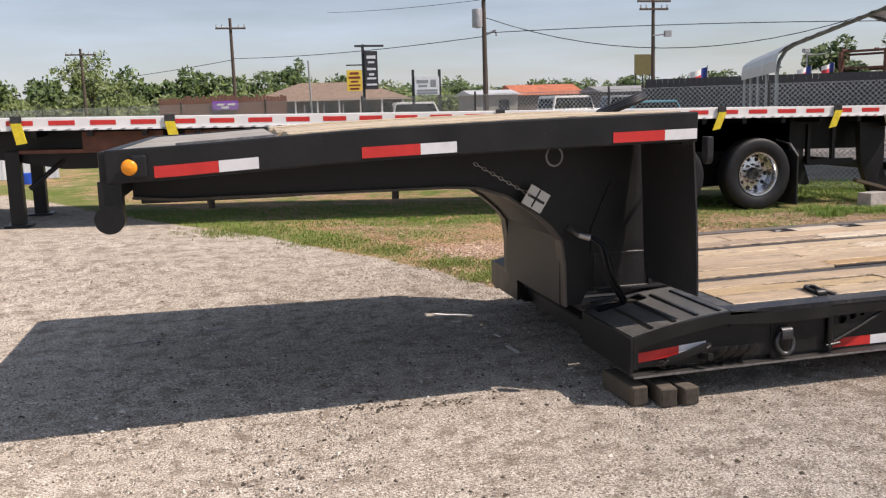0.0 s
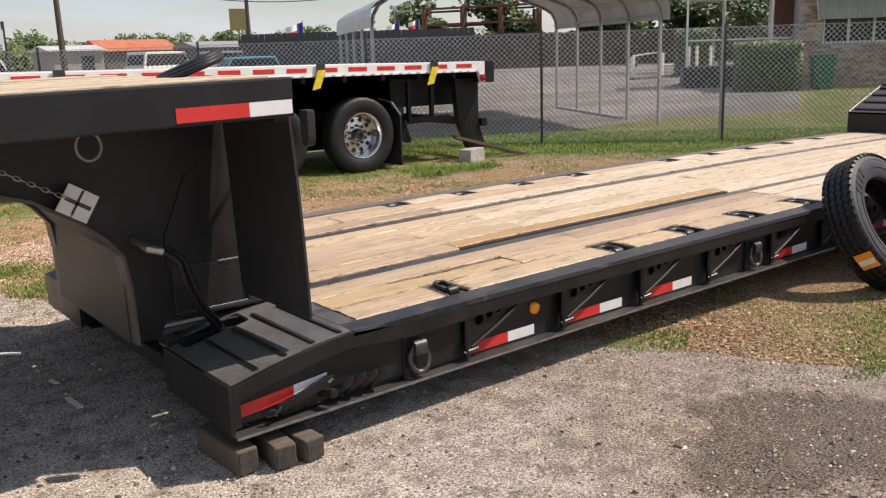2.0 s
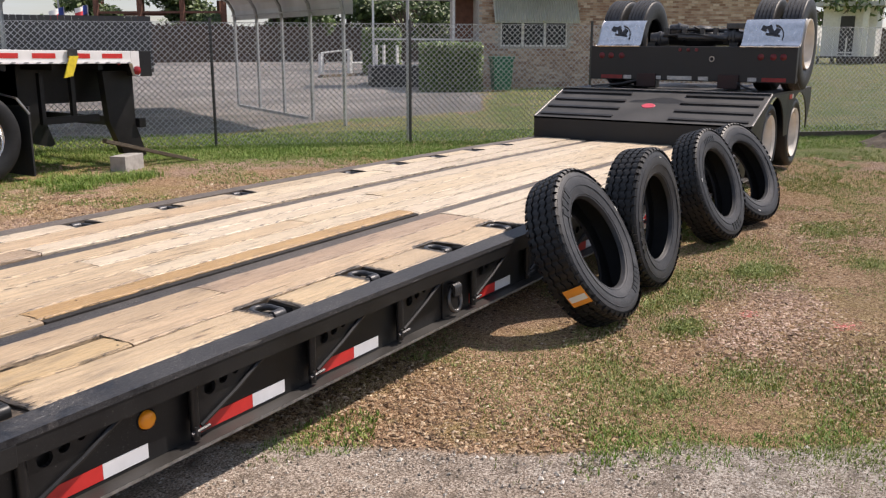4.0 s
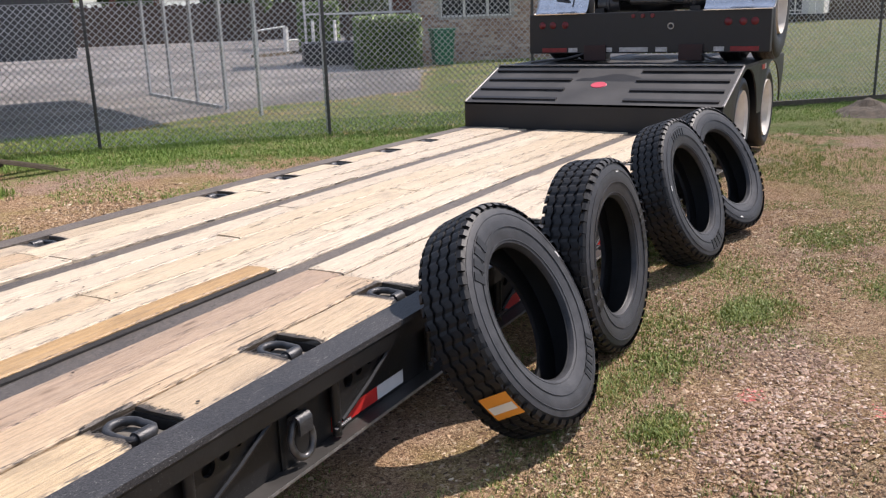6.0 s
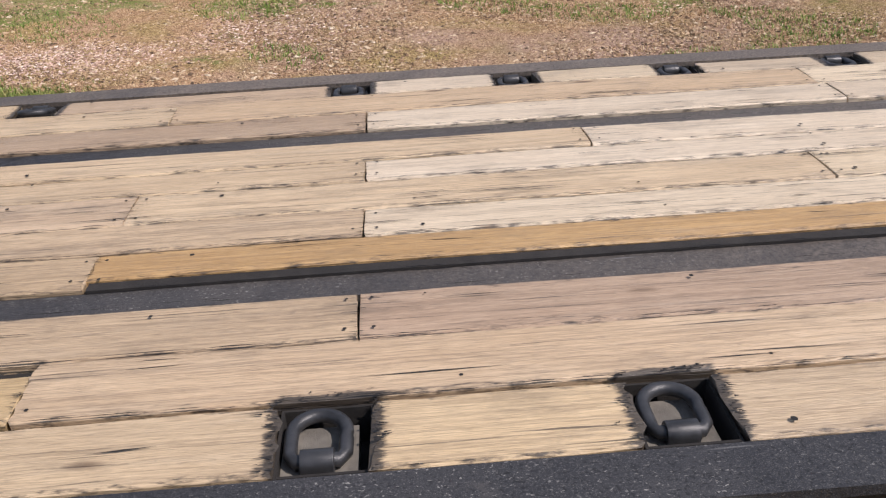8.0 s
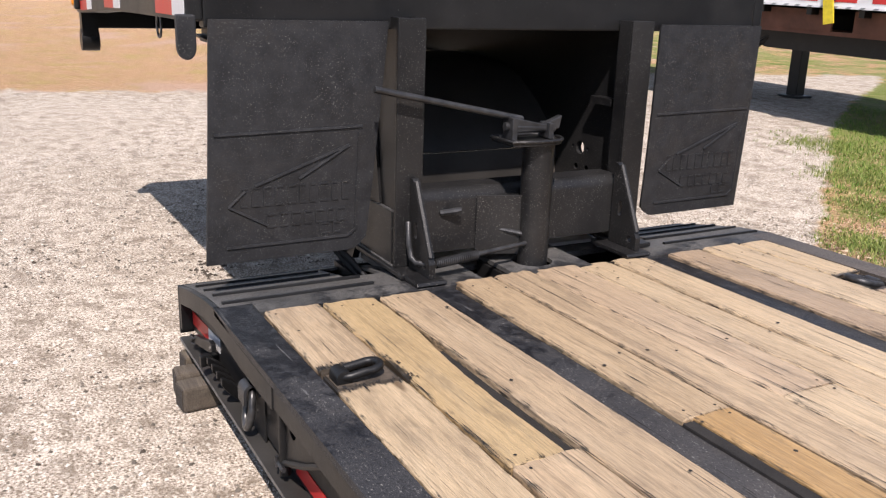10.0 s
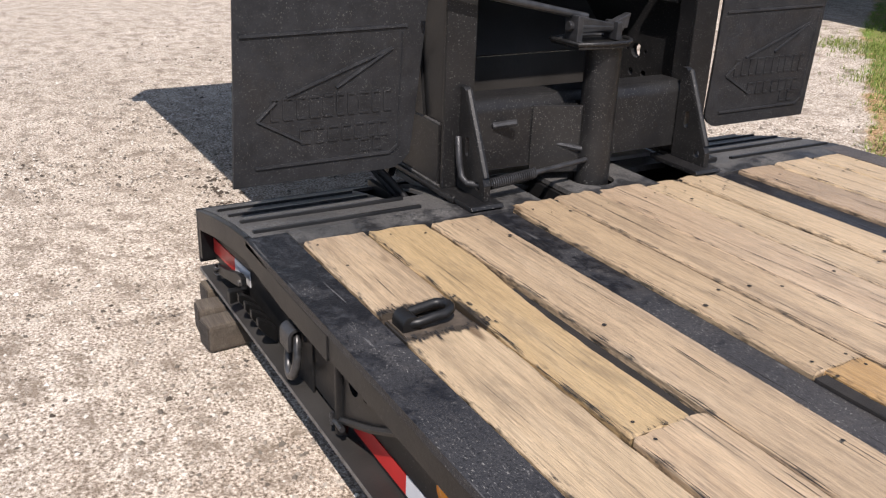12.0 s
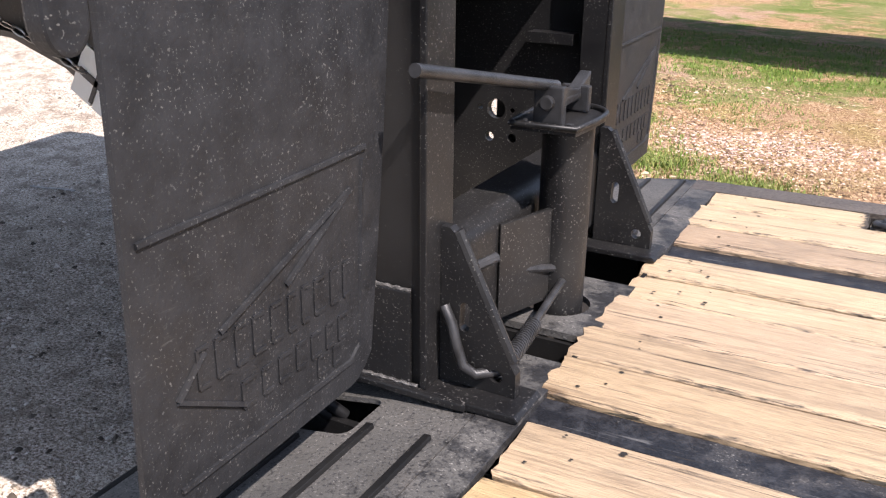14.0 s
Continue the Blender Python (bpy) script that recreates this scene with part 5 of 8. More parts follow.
box(bm, 2.235, 2.305, 5.30, 5.322, 0.9645, 1.025)
tube(bm, [(2.27, 5.12, 1.015), (2.27, 5.345, 1.0)], 0.017, 10)
prism(bm, [(5.15, 0.99), (5.36, 1.0), (5.37, 1.05), (5.29, 1.02), (5.17, 1.045)], "x", 2.255, 2.285)
part("latch_block", bm, RINGS, cyl, "cast latch with pin", bevel=0.004)
part("lock_rod", tube(B(), [(2.243, 4.60, 1.162), (2.262, 5.20, 1.04)], 0.0125, 10), RINGS, neck, "long round lock rod", smooth=0.7)


def foot_bracket(yc):
    """A triangular foot gusset with a slotted pin hole on a bent pad."""
    bm = B()
    slot = [(2.262 + 0.012 * math.cos(radians(a)), (0.665 if a < 180 else 0.628) + 0.014 * math.sin(radians(a))) for a in range(0, 360, 30)]
    outline = [(2.207, 0.493), (2.378, 0.493), (2.378, 0.545), (2.366, 0.565), (2.238, 0.822), (2.226, 0.832), (2.207, 0.832)]
    holed(bm, outline, [slot, (2.335, 0.532, 0.015)], "y", yc - 0.012, yc + 0.012)
    g = part("foot_gusset", bm, NECK, neck, "triangular foot gusset with a pin slot")
    part("gusset_edge", tube(B(), [(2.366, yc, 0.568), (2.238, yc, 0.824)], 0.0125, 8), NECK, g, smooth=0.7)
    bm = B()
    prism(bm, [(2.19, 0.4755), (2.40, 0.4755), (2.415, 0.482), (2.405, 0.492), (2.19, 0.4925)], "y", yc - 0.075, yc + 0.045)
    part("foot_pad", bm, NECK, g, bevel=0.003)


foot_bracket(4.775)
foot_bracket(5.725)
bm = B()
tube(bm, [(2.222, 4.752, 0.668), (2.245, 4.742, 0.635), (2.258, 4.740, 0.59), (2.27, 4.742, 0.55), (2.295, 4.75, 0.533), (2.335, 4.79, 0.533)], 0.0115, 8)
part("bent_pin", bm, RINGS, neck, "bent steel locking pin", smooth=1.0)
bm = B()
tube(bm, [(2.335, 4.80, 0.532), (2.315, 5.02, 0.545), (2.292, 5.25, 0.558)], 0.010, 8)
part("spring_rod", bm, RINGS, neck, smooth=1.0)
pts = []
for i in range(190):
    t = i / 189
    a = i * 0.72
    c = Vector((2.334, 4.81, 0.533)).lerp(Vector((2.318, 5.0, 0.5435)), t)
    pts.append(c + Vector((0.017 * math.cos(a), 0, 0.017 * math.sin(a))))
part("coil_spring", tube(B(), pts, 0.0032, 5), RINGS, neck, "small coil spring", smooth=1.0)
part("small_stud", tube(B(), [(2.197, 4.90, 0.685), (2.235, 4.97, 0.70)], 0.012, 8), RINGS, neck, smooth=0.7)
part("spring_arm", tube(B(), [(2.20, 5.10, 0.615), (2.285, 5.25, 0.585)], 0.010, 8), RINGS, neck, smooth=0.7)
part("inner_bracket", box(B(), 1.95, 2.09, 5.755, 5.809, 1.045, 1.075), NECK, neck)

# neck deck: boards across the gooseneck, run along it
r2 = random.Random(5)
for i in range(13):
    y0 = Y0 + 0.06 + i * (Y1 - Y0 - 0.12) / 13
    y1 = y0 + (Y1 - Y0 - 0.12) / 13
    x0 = 0.05 + r2.uniform(-0.02, 0.02)
    bm = B()
    box(bm, x0, 2.045, y0 + 0.002, y1 - 0.002, 1.453, 1.503 + r2.uniform(-0.004, 0.006), 6)
    part("neck_board", bm, WOOD_NECK, neck, warp=neck_rise, bevel=0.003)
part("neck_front_deck", box(B(), NECK0 + 0.07, 0.02, Y0 + 0.06, Y1 - 0.06, 1.453, 1.492, 6), DUSTY, neck, "dusty grey steel front deck", warp=neck_rise)
part("neck_strip", box(B(), -0.45, 0.0, Y0 + 0.075, Y0 + 0.15, 1.4925, 1.508, 6), EDGE, neck, warp=neck_rise)
bm = B()
for k in range(3):
    tube(bm, [(1.97 + 0.12 * math.cos(a) + 0.02 * k, 4.62 + 0.05 * k + 0.17 * math.sin(a), 1.555 + 0.05 * math.cos(a + 0.5) + 0.012 * k) for a in [2 * math.pi * i / 20 for i in range(20)]], 0.014, 7, closed=True)
hose = part("hose_coil", bm, RUBBER, None, smooth=1.0)
tagged(hose, "loose coil of black rubber hose lying on the gooseneck", "hose")


def mudflap(ya, yb, near):
    """A hanging rubber flap with moulded arrow lines and bars of unreadable lettering."""
    bm = B()
    nu, nv = 24, 24
    grid = {}
    for side, off in (("a", 0.0), ("b", -0.011)):
        for i in range(nu + 1):
            for j in range(nv + 1):
                u, v = i / nu, j / nv
                z = 0.562 + (1.385 - 0.562) * v
                lo_y = ya - 0.005 + (0.042 if near else 0.03) * v
                hi_y = yb - 0.020 + (0.080 if near else 0.025) * v
                y = lo_y + (hi_y - lo_y) * u
                inner = u if near else 1 - u
                z += 0.045 * max(0.0, (inner - 0.88) / 0.12) ** 2 * (1 - v) ** 4
                bow = 0.010 * math.sin(3.0 * (1.385 - z) + 2.0 * (y - ya)) + 0.010 * (1.385 - z)
                grid[side, i, j] = bm.verts.new((2.128 + off + bow, y, z))
    for i in range(nu):
        for j in range(nv):
            bm.faces.new([grid["a", *q] for q in ((i, j), (i + 1, j), (i + 1, j + 1), (i, j + 1))])
            bm.faces.new([grid["b", *q] for q in ((i, j), (i, j + 1), (i + 1, j + 1), (i + 1, j))])
    for i in range(nu):
        for j in (0, nv):
            bm.faces.new([grid["a", i, j], grid["b", i, j], grid["b", i + 1, j], grid["a", i + 1, j]])
    for j in range(nv):
        for i in (0, nu):
            bm.faces.new([grid["a", i, j], grid["a", i, j + 1], grid["b", i, j + 1], grid["b", i, j]])
    flap = part("mudflap", bm, FLAP, trailer, "black rubber mudflap with moulded arrow and worn lettering", smooth=0.8)

    def face_x(y, z):
        return 2.1285 + 0.010 * math.sin(3.0 * (1.385 - z) + 2.0 * (y - ya)) + 0.010 * (1.385 - z)

    def rib(name, pts, r=0.004):
        dense = []
        for (p, q), (u, w) in zip(pts, pts[1:]):
            dense += [(p + (u - p) * k / 4, q + (w - q) * k / 4) for k in range(4)]
        dense.append(pts[-1])
        part(name, tube(B(), [(face_x(y, z), y, z) for y, z in dense], r * 1.5, 5), FLAP, flap, smooth=1.0)

    o = ya - 4.03
    rib("moulded_line", [(4.066 + o, 1.010), (4.60 + o, 1.02)])
    rib("moulded_frame", [(4.095 + o, 0.618), (4.545 + o, 0.618), (4.575 + o, 0.640), (4.588 + o, 1.0)])
    rib("arrow_line", [(4.20 + o, 0.83), (4.55 + o, 0.955)])
    rib("arrow_line", [(4.36 + o, 0.845), (4.55 + o, 0.955)])
    rib("arrow_line", [(4.106 + o, 0.762), (4.165 + o, 0.815)])
    rib("arrow_line", [(4.106 + o, 0.762), (4.245 + o, 0.685)])
    # bars in place of the lettering
    rl = random.Random(3)
    for row, (z, h, ys, ye) in enumerate(((0.792, 0.062, 4.15, 4.55), (0.703, 0.044, 4.24, 4.53), (0.655, 0.036, 4.44, 4.53))):
        y = ys + o
        while y < ye + o - 0.02:
            w = rl.uniform(0.020, 0.034)
            for zz in (z - h / 2, z + h / 2):
                part("lettering_bar", tube(B(), [(face_x(y, zz), y, zz), (face_x(y + w, zz), y + w, zz)], 0.0042, 4), FLAP, flap)
            part("lettering_bar", tube(B(), [(face_x(y, z - h / 2), y, z - h / 2), (face_x(y, z + h / 2), y, z + h / 2)], 0.0038, 4), FLAP, flap)
            y += w + 0.016


mudflap(4.03, 4.64, True)
mudflap(5.935, 6.53, False)

bm = B()
prism(bm, [(3.988 + 0.030 * math.cos(a), 1.300 + 0.040 * math.sin(a)) for a in [math.pi + math.pi * i / 12 for i in range(13)]] + [(4.018, 1.40), (3.958, 1.40)], "x", 2.14, 2.175)
part("corner_bumper", bm, FLAP, trailer, "round-ended rubber bumper at the neck corner", bevel=0.006)

# chain with a folded metal tag, and the air hoses at the neck foot
bm = B()
a, b = Vector((1.08, 4.53, 1.272)), Vector((1.41, 4.62, 1.085))
for i in range(14):
    c = a.lerp(b, i / 13)
    d = (b - a).normalized()
    n = Vector((0, 1, 0)) if i % 2 else d.cross(Vector((0, 1, 0))).normalized()
    tube(bm, [c + 0.017 * math.cos(t) * d + 0.008 * math.sin(t) * n for t in [2 * math.pi * k / 10 for k in range(10)]], 0.0028, 5, closed=True)
chain = part("safety_chain", bm, CHROME, trailer, "short bright chain hanging from the neck", smooth=1.0)
m = Matrix.Translation((1.455, 4.63, 1.055)) @ pose(0, 0, 0, 0, 32, 0)
bm = B()
box(bm, -0.065, -0.003, -0.004, 0.004, -0.06, 0.06, 1, m)
box(bm, 0.003, 0.065, -0.004, 0.004, -0.06, 0.06, 1, m)
part("metal_tag", bm, PAPER, chain, "pale folded metal tag plate")
bm = B()
box(bm, -0.055, 0.055, -0.007, -0.0045, -0.008, 0.008, 1, m)
box(bm, -0.008, 0.002, -0.007, -0.0045, -0.05, 0.055, 1, m)
part("tag_marks", bm, RINGS, chain)
for k, (dx, dy) in enumerate(((0, 0), (0.03, 0.02))):
    pts = [(1.74 + dx, 4.55 + dy, 0.83), (1.80 + dx, 4.52 + dy, 0.78), (1.83 + dx, 4.52, 0.66), (1.88 + dx, 4.55, 0.55), (1.95 + dx, 4.60 + dy, 0.47), (2.0 + dx, 4.65 + dy, 0.40)]
    part("air_hose", tube(B(), pts, 0.013, 8), RUBBER, trailer, "black air hose", smooth=1.0)
part("hose_coupling", tube(B(), [(1.69, 4.715, 0.86), (1.70, 4.56, 0.84), (1.75, 4.55, 0.825)], 0.02, 10), CHROME, trailer, smooth=0.7)

# timber blocks under the nose
for i, (x, turn) in enumerate(((1.80, 3), (1.935, -4), (2.06, 5))):
    bm = B()
    box(bm, -0.046, 0.046, 0.0, 0.36 + 0.05 * i, 0.0, 0.104 - 0.004 * i)
    ob = part("timber_block", bm, TIMBER, None, bevel=0.012)
    ob.matrix_world = pose(x, (3.995, 3.935, 3.925)[i], 0.004, 0, 0, turn)
    cap = part("end_grain", box(B(), -0.038, 0.038, -0.003, 0.002, 0.008, 0.096 - 0.004 * i), END_GRAIN, None, "dark end grain")
    cap.parent = ob
    tagged(ob, "weathered grey timber block under the trailer nose", "timber block", "blocks under the nose")

# ---- rear bogie of the trailer ----
HX = 11.23


def bogie():
    wheel_x = (12.26, 13.62)
    lip, top = 0.70, 1.0
    front = prism(B(), [(HX, 0.40), (HX, lip), (HX + 0.02, lip), (HX + 0.02, 0.40)], "y", Y0 + 0.03, Y1)
    body = part("bogie_front", front, DEEP_BLACK, trailer, "black sloping front of the rear axle deck")
    slope = prism(B(), [(HX, lip + 0.001), (HX + 0.83, top), (HX + 0.83, top - 0.02), (HX, lip - 0.02)], "y", Y0 + 0.03, Y1)
    for v in slope.verts:
        if v.co.x == HX:
            v.co.x += 0.0205
    sl = part("sloping_plate", slope, DUSTED_BLACK, body, "sloping black plate with rub marks")
    for k in range(4):
        t = 0.08 + 0.25 * k
        x, z = HX + 0.02 + 0.81 * t, lip + 0.3 * t
        for a, b in ((Y0 + 0.08, Y0 + 0.95), (Y1 - 0.95, Y1 - 0.05)):
            bm = B()
            prism(bm, [(x - 0.02, z - 0.004), (x + 0.02, z + 0.011), (x + 0.013, z + 0.028), (x - 0.025, z + 0.014)], "y", a, b)
            part("grip_strip", bm, DEEP_BLACK, sl)
    # worn dark patch round the painted spot
    bm = B()
    rr = random.Random(6)
    lay = pose(HX + 0.44, 5.22, 0.858, 0, -20.1, 0)
    rim_pts = [(0.20 * rr.uniform(0.75, 1.15) * math.cos(q), 0.36 * rr.uniform(0.75, 1.15) * math.sin(q)) for q in [2 * math.pi * i / 22 for i in range(22)]]
    bm.faces.new([bm.verts.new(lay @ Vector((u, v, 0.0012))) for u, v in rim_pts])
    part("rub_mark", bm, DEEP_BLACK, sl, "ragged dark rub mark")
    bm = B()
    lathe(bm, [(0.0, 0.006), (0.06, 0.006), (0.065, 0.0)], pose(HX + 0.40, 5.30, 0.845, 0, -20, 0) @ Matrix.Diagonal((1, 1.25, 1, 1)), 24)
    part("painted_spot", bm, plain("pink_red_paint", (0.62, 0.06, 0.10), 0.6), sl, "faded pink-red painted spot")
    part("axle_deck", box(B(), HX + 0.83, 14.35, Y0 + 0.03, Y1, top - 0.03, top), GRIT, body)
    part("front_edge_strip", box(B(), HX + 0.79, HX + 0.86, Y0 + 0.03, Y1, top + 0.001, top + 0.012), EDGE, body)
    for y_out, s in ((Y0 + 0.03, 1), (Y1, -1)):
        arch = [(HX + 0.021, 0.40), (HX + 0.021, lip - 0.02), (HX + 0.83, top - 0.03), (14.35, top - 0.03), (14.35, 0.80)]
        for cx in wheel_x[::-1]:
            for i in range(13):
                a = math.pi * i / 12
                arch.append((cx + 0.56 * math.cos(a), 0.47 + 0.49 * math.sin(a)))
        part("side_skirt", prism(B(), arch, "y", *sorted((y_out, y_out + s * 0.015))), STEEL, body)
        part("skirt_edge", tube(B(), [(HX + 0.01, y_out, lip), (HX + 0.83, y_out, top - 0.005)], 0.012, 6), EDGE, body)
        tape(13.0, 0.90, y_out - s * 0.0005, s, red=0.15, white=0.08, warp=None, parent=body)
    part("rear_frame", box(B(), HX + 0.6, 14.3, 4.75, 5.85, 0.45, 0.80), STEEL, body)
    for cx in wheel_x:
        for y_out, s in ((Y0 + 0.05, 1), (Y1 - 0.02, -1)):
            m = pose(cx, y_out + s * 0.14, 0.45, 90 if s > 0 else -90, 0, 0)
            bm = B()
            tyre_body(bm, m, 0.44, 0.26, 0.3)
            t = part("axle_tyre", bm, RUBBER_OLD, body, "dusty trailer tyre", smooth=0.7)
            bm = B()
            lathe(bm, [(0.0, 0.02), (0.09, 0.02), (0.1, 0.04), (0.1, -0.02), (0.24, -0.05), (0.27, 0.1), (0.305, 0.125), (0.305, 0.10), (0.285, 0.06), (0.26, -0.09), (0.0, -0.09)], m, 28)
            part("rim", bm, WHITE_RIM, t, "dusty white dished rim", smooth=0.6)


def tyre_body(bm, m, R, w, r):
    """The carcass of a tyre, axis along the local z of m."""
    h = w / 2
    prof = [(r, h * 0.62), (r + 0.012, h * 0.80), (r + 0.05, h * 0.93), ((R + r) / 2, h), (R - 0.055, h * 0.97), (R - 0.022, h * 0.88), (R - 0.014, h * 0.80)]
    prof = prof + [(R - 0.006, h * 0.4), (R - 0.004, 0)] + [(a, -b) for a, b in ([(R - 0.006, h * 0.4)] + prof[::-1])]
    prof += [(r + 0.02, -h * 0.60), (R - 0.05, -h * 0.72), (R - 0.035, 0), (R - 0.05, h * 0.72), (r + 0.02, h * 0.60)]
    lathe(bm, prof, m, 56, closed=True)


def tread_blocks(bm, R, w, count=52):
    """Zigzag ribs round the tread and small shoulder lugs."""
    h = w / 2
    n = count * 4
    for c, half, zig in ((-0.60, 0.135, 0.035), (-0.20, 0.150, 0.05), (0.20, 0.150, 0.05), (0.60, 0.135, 0.035)):
        rings = []
        for i in range(n):
            a = 2 * math.pi * i / n
            z = h * (c + zig * (1 if (i // 2) % 2 else -1))
            nick = 0.004 if i % 4 == 0 else 0.0
            rings.append([bm.verts.new((rad * math.cos(a), rad * math.sin(a), z + o * h * half)) for rad, o in ((R - 0.016, -1), (R - nick, -0.93), (R - nick, 0.93), (R - 0.016, 1))])
        for i in range(n):
            p, q = rings[i], rings[(i + 1) % n]
            for k in range(3):
                bm.faces.new((p[k], q[k], q[k + 1], p[k + 1]))
    for s in (-1, 1):
        for i in range(count):
            a0 = 2 * math.pi * i / count
            a1 = a0 + 2 * math.pi / count * 0.60
            vs = []
            for lo, z in ((0, 0.76), (0, 0.985), (1, 0.76), (1, 0.90)):
                for a in (a0, a1):
                    rad = R - 0.022 if not lo else R - (0.001 if z < 0.8 else 0.007)
                    vs.append(bm.verts.new((rad * math.cos(a), rad * math.sin(a), s * h * z)))
            for f in ((0, 1, 5, 4), (4, 5, 7, 6), (6, 7, 3, 2), (0, 4, 6, 2), (1, 3, 7, 5)):
                bm.faces.new([vs[k] for k in f])


bogie()

# ---- the spare tyres leaning on the trailer ----
TR, TW, TB = 0.463, 0.225, 0.274


def make_tyre():
    t = thing("tyre", "new black truck tyre leaning on the trailer deck", "tyre", group="tyres leaning on the trailer")
    bm = B()
    tyre_body(bm, Matrix(), TR - 0.006, TW, TB)
    part("carcass", bm, RUBBER, t, smooth=0.6)
    # the dusty sidewalls, a hair proud of the carcass
    h = TW / 2 + 0.0015
    side = [(TB + 0.001, h * 0.62), (TB + 0.012, h * 0.82), (TB + 0.05, h * 0.945), ((TR + TB) / 2, h * 1.005), (TR - 0.061, h * 0.985), (TR - 0.034, h * 0.91)]
    for s in (1, -1):
        bm = B()
        lathe(bm, [(r, s * z) for r, z in side] + [(r, s * (z - 0.002)) for r, z in side[::-1]], Matrix(), 56, closed=True)
        part("sidewall", bm, SIDEWALL, t, "dusty grey sidewall", smooth=0.7)
    bm = B()
    tread_blocks(bm, TR, TW)
    part("tread", bm, RUBBER, t, "black zigzag tread ribs")
    for r, hgt in ((TB + 0.024, 0.0985), (TR - 0.06, 0.1125), (TR - 0.115, 0.1140)):
        bm = B()
        tube(bm, [(r * math.cos(a), r * math.sin(a), hgt) for a in [2 * math.pi * i / 48 for i in range(48)]], 0.0022, 4, closed=True)
        part("sidewall_ring", bm, SIDEWALL, t, smooth=1.0)
    # raised bars where the lettering stands
    for start, n, h in ((118, 4, 0.06), (292, 6, 0.045)):
        for i in range(n):
            a = radians(start + i * (8.5 if n == 4 else 6.0))
            bm = B()
            mm = Matrix.Rotation(a, 4, "Z") @ Matrix.Translation((0.367, 0, 0.1135))
            box(bm, -h / 2, h / 2, -0.017 if n == 4 else -0.011, 0.017 if n == 4 else 0.011, -0.002, 0.0035, 1, mm)
            part("lettering_bar", bm, LETTER, t)
    bm = B()
    box(bm, -0.003, 0.003, -0.016, 0.016, 0.0, 0.003, 1, Matrix.Rotation(radians(20), 4, "Z") @ Matrix.Translation((0.395, 0, 0.1132)))
    part("chalk_tick", bm, PAPER, t, "small white chalk tick")
    return t


def lean_pose(x, y, z, lean, yaw, spin):
    """The tyre's middle, its outer face to -y, leaning over towards +y."""
    base = Matrix.Translation((x, y, z)) @ Matrix.Rotation(radians(yaw), 4, "Z") @ Matrix.Rotation(radians(-lean), 4, "X")
    return base @ Matrix.Rotation(radians(90), 4, "X") @ Matrix.Rotation(radians(spin), 4, "Z")


tyre = make_tyre()
LEANS = [(6.333, 3.765, 0.392, 28, 1, 0), (7.245, 3.738, 0.420, 8, 0, 60), (8.845, 3.765, 0.420, 20, -5, 150), (9.79, 3.752, 0.402, 27, -13, 230)]
for row in LEANS[1:]:
    copy_thing(tyre, lean_pose(*row))
tyre.matrix_basis = lean_pose(*LEANS[0])
tagged(tyre, "new truck tyre with orange sticker leaning on the deck edge")
# the paper sticker on the tread of the nearest one
bm = B()
rows = []
for i in range(7):
    a = radians(201 + i * 2.5)
    rows.append([bm.verts.new(((TR + 0.004) * math.cos(a), (TR + 0.004) * math.sin(a), z)) for z in (-0.03, 0.09)])
for p, q in zip(rows, rows[1:]):
    bm.faces.new((p[0], p[1], q[1], q[0]))
st = part("paper_sticker", bm, STICKER, None, "orange and white paper sticker")
st.parent = tyre
bm = B()
rows = []
for i in range(4):
    a = radians(207 + i * 1.6)
    rows.append([bm.verts.new(((TR + 0.0055) * math.cos(a), (TR + 0.0055) * math.sin(a), z)) for z in (-0.022, 0.083)])
for p, q in zip(rows, rows[1:]):
    bm.faces.new((p[0], p[1], q[1], q[0]))
st2 = part("sticker_band", bm, PAPER, None)
st2.parent = tyre


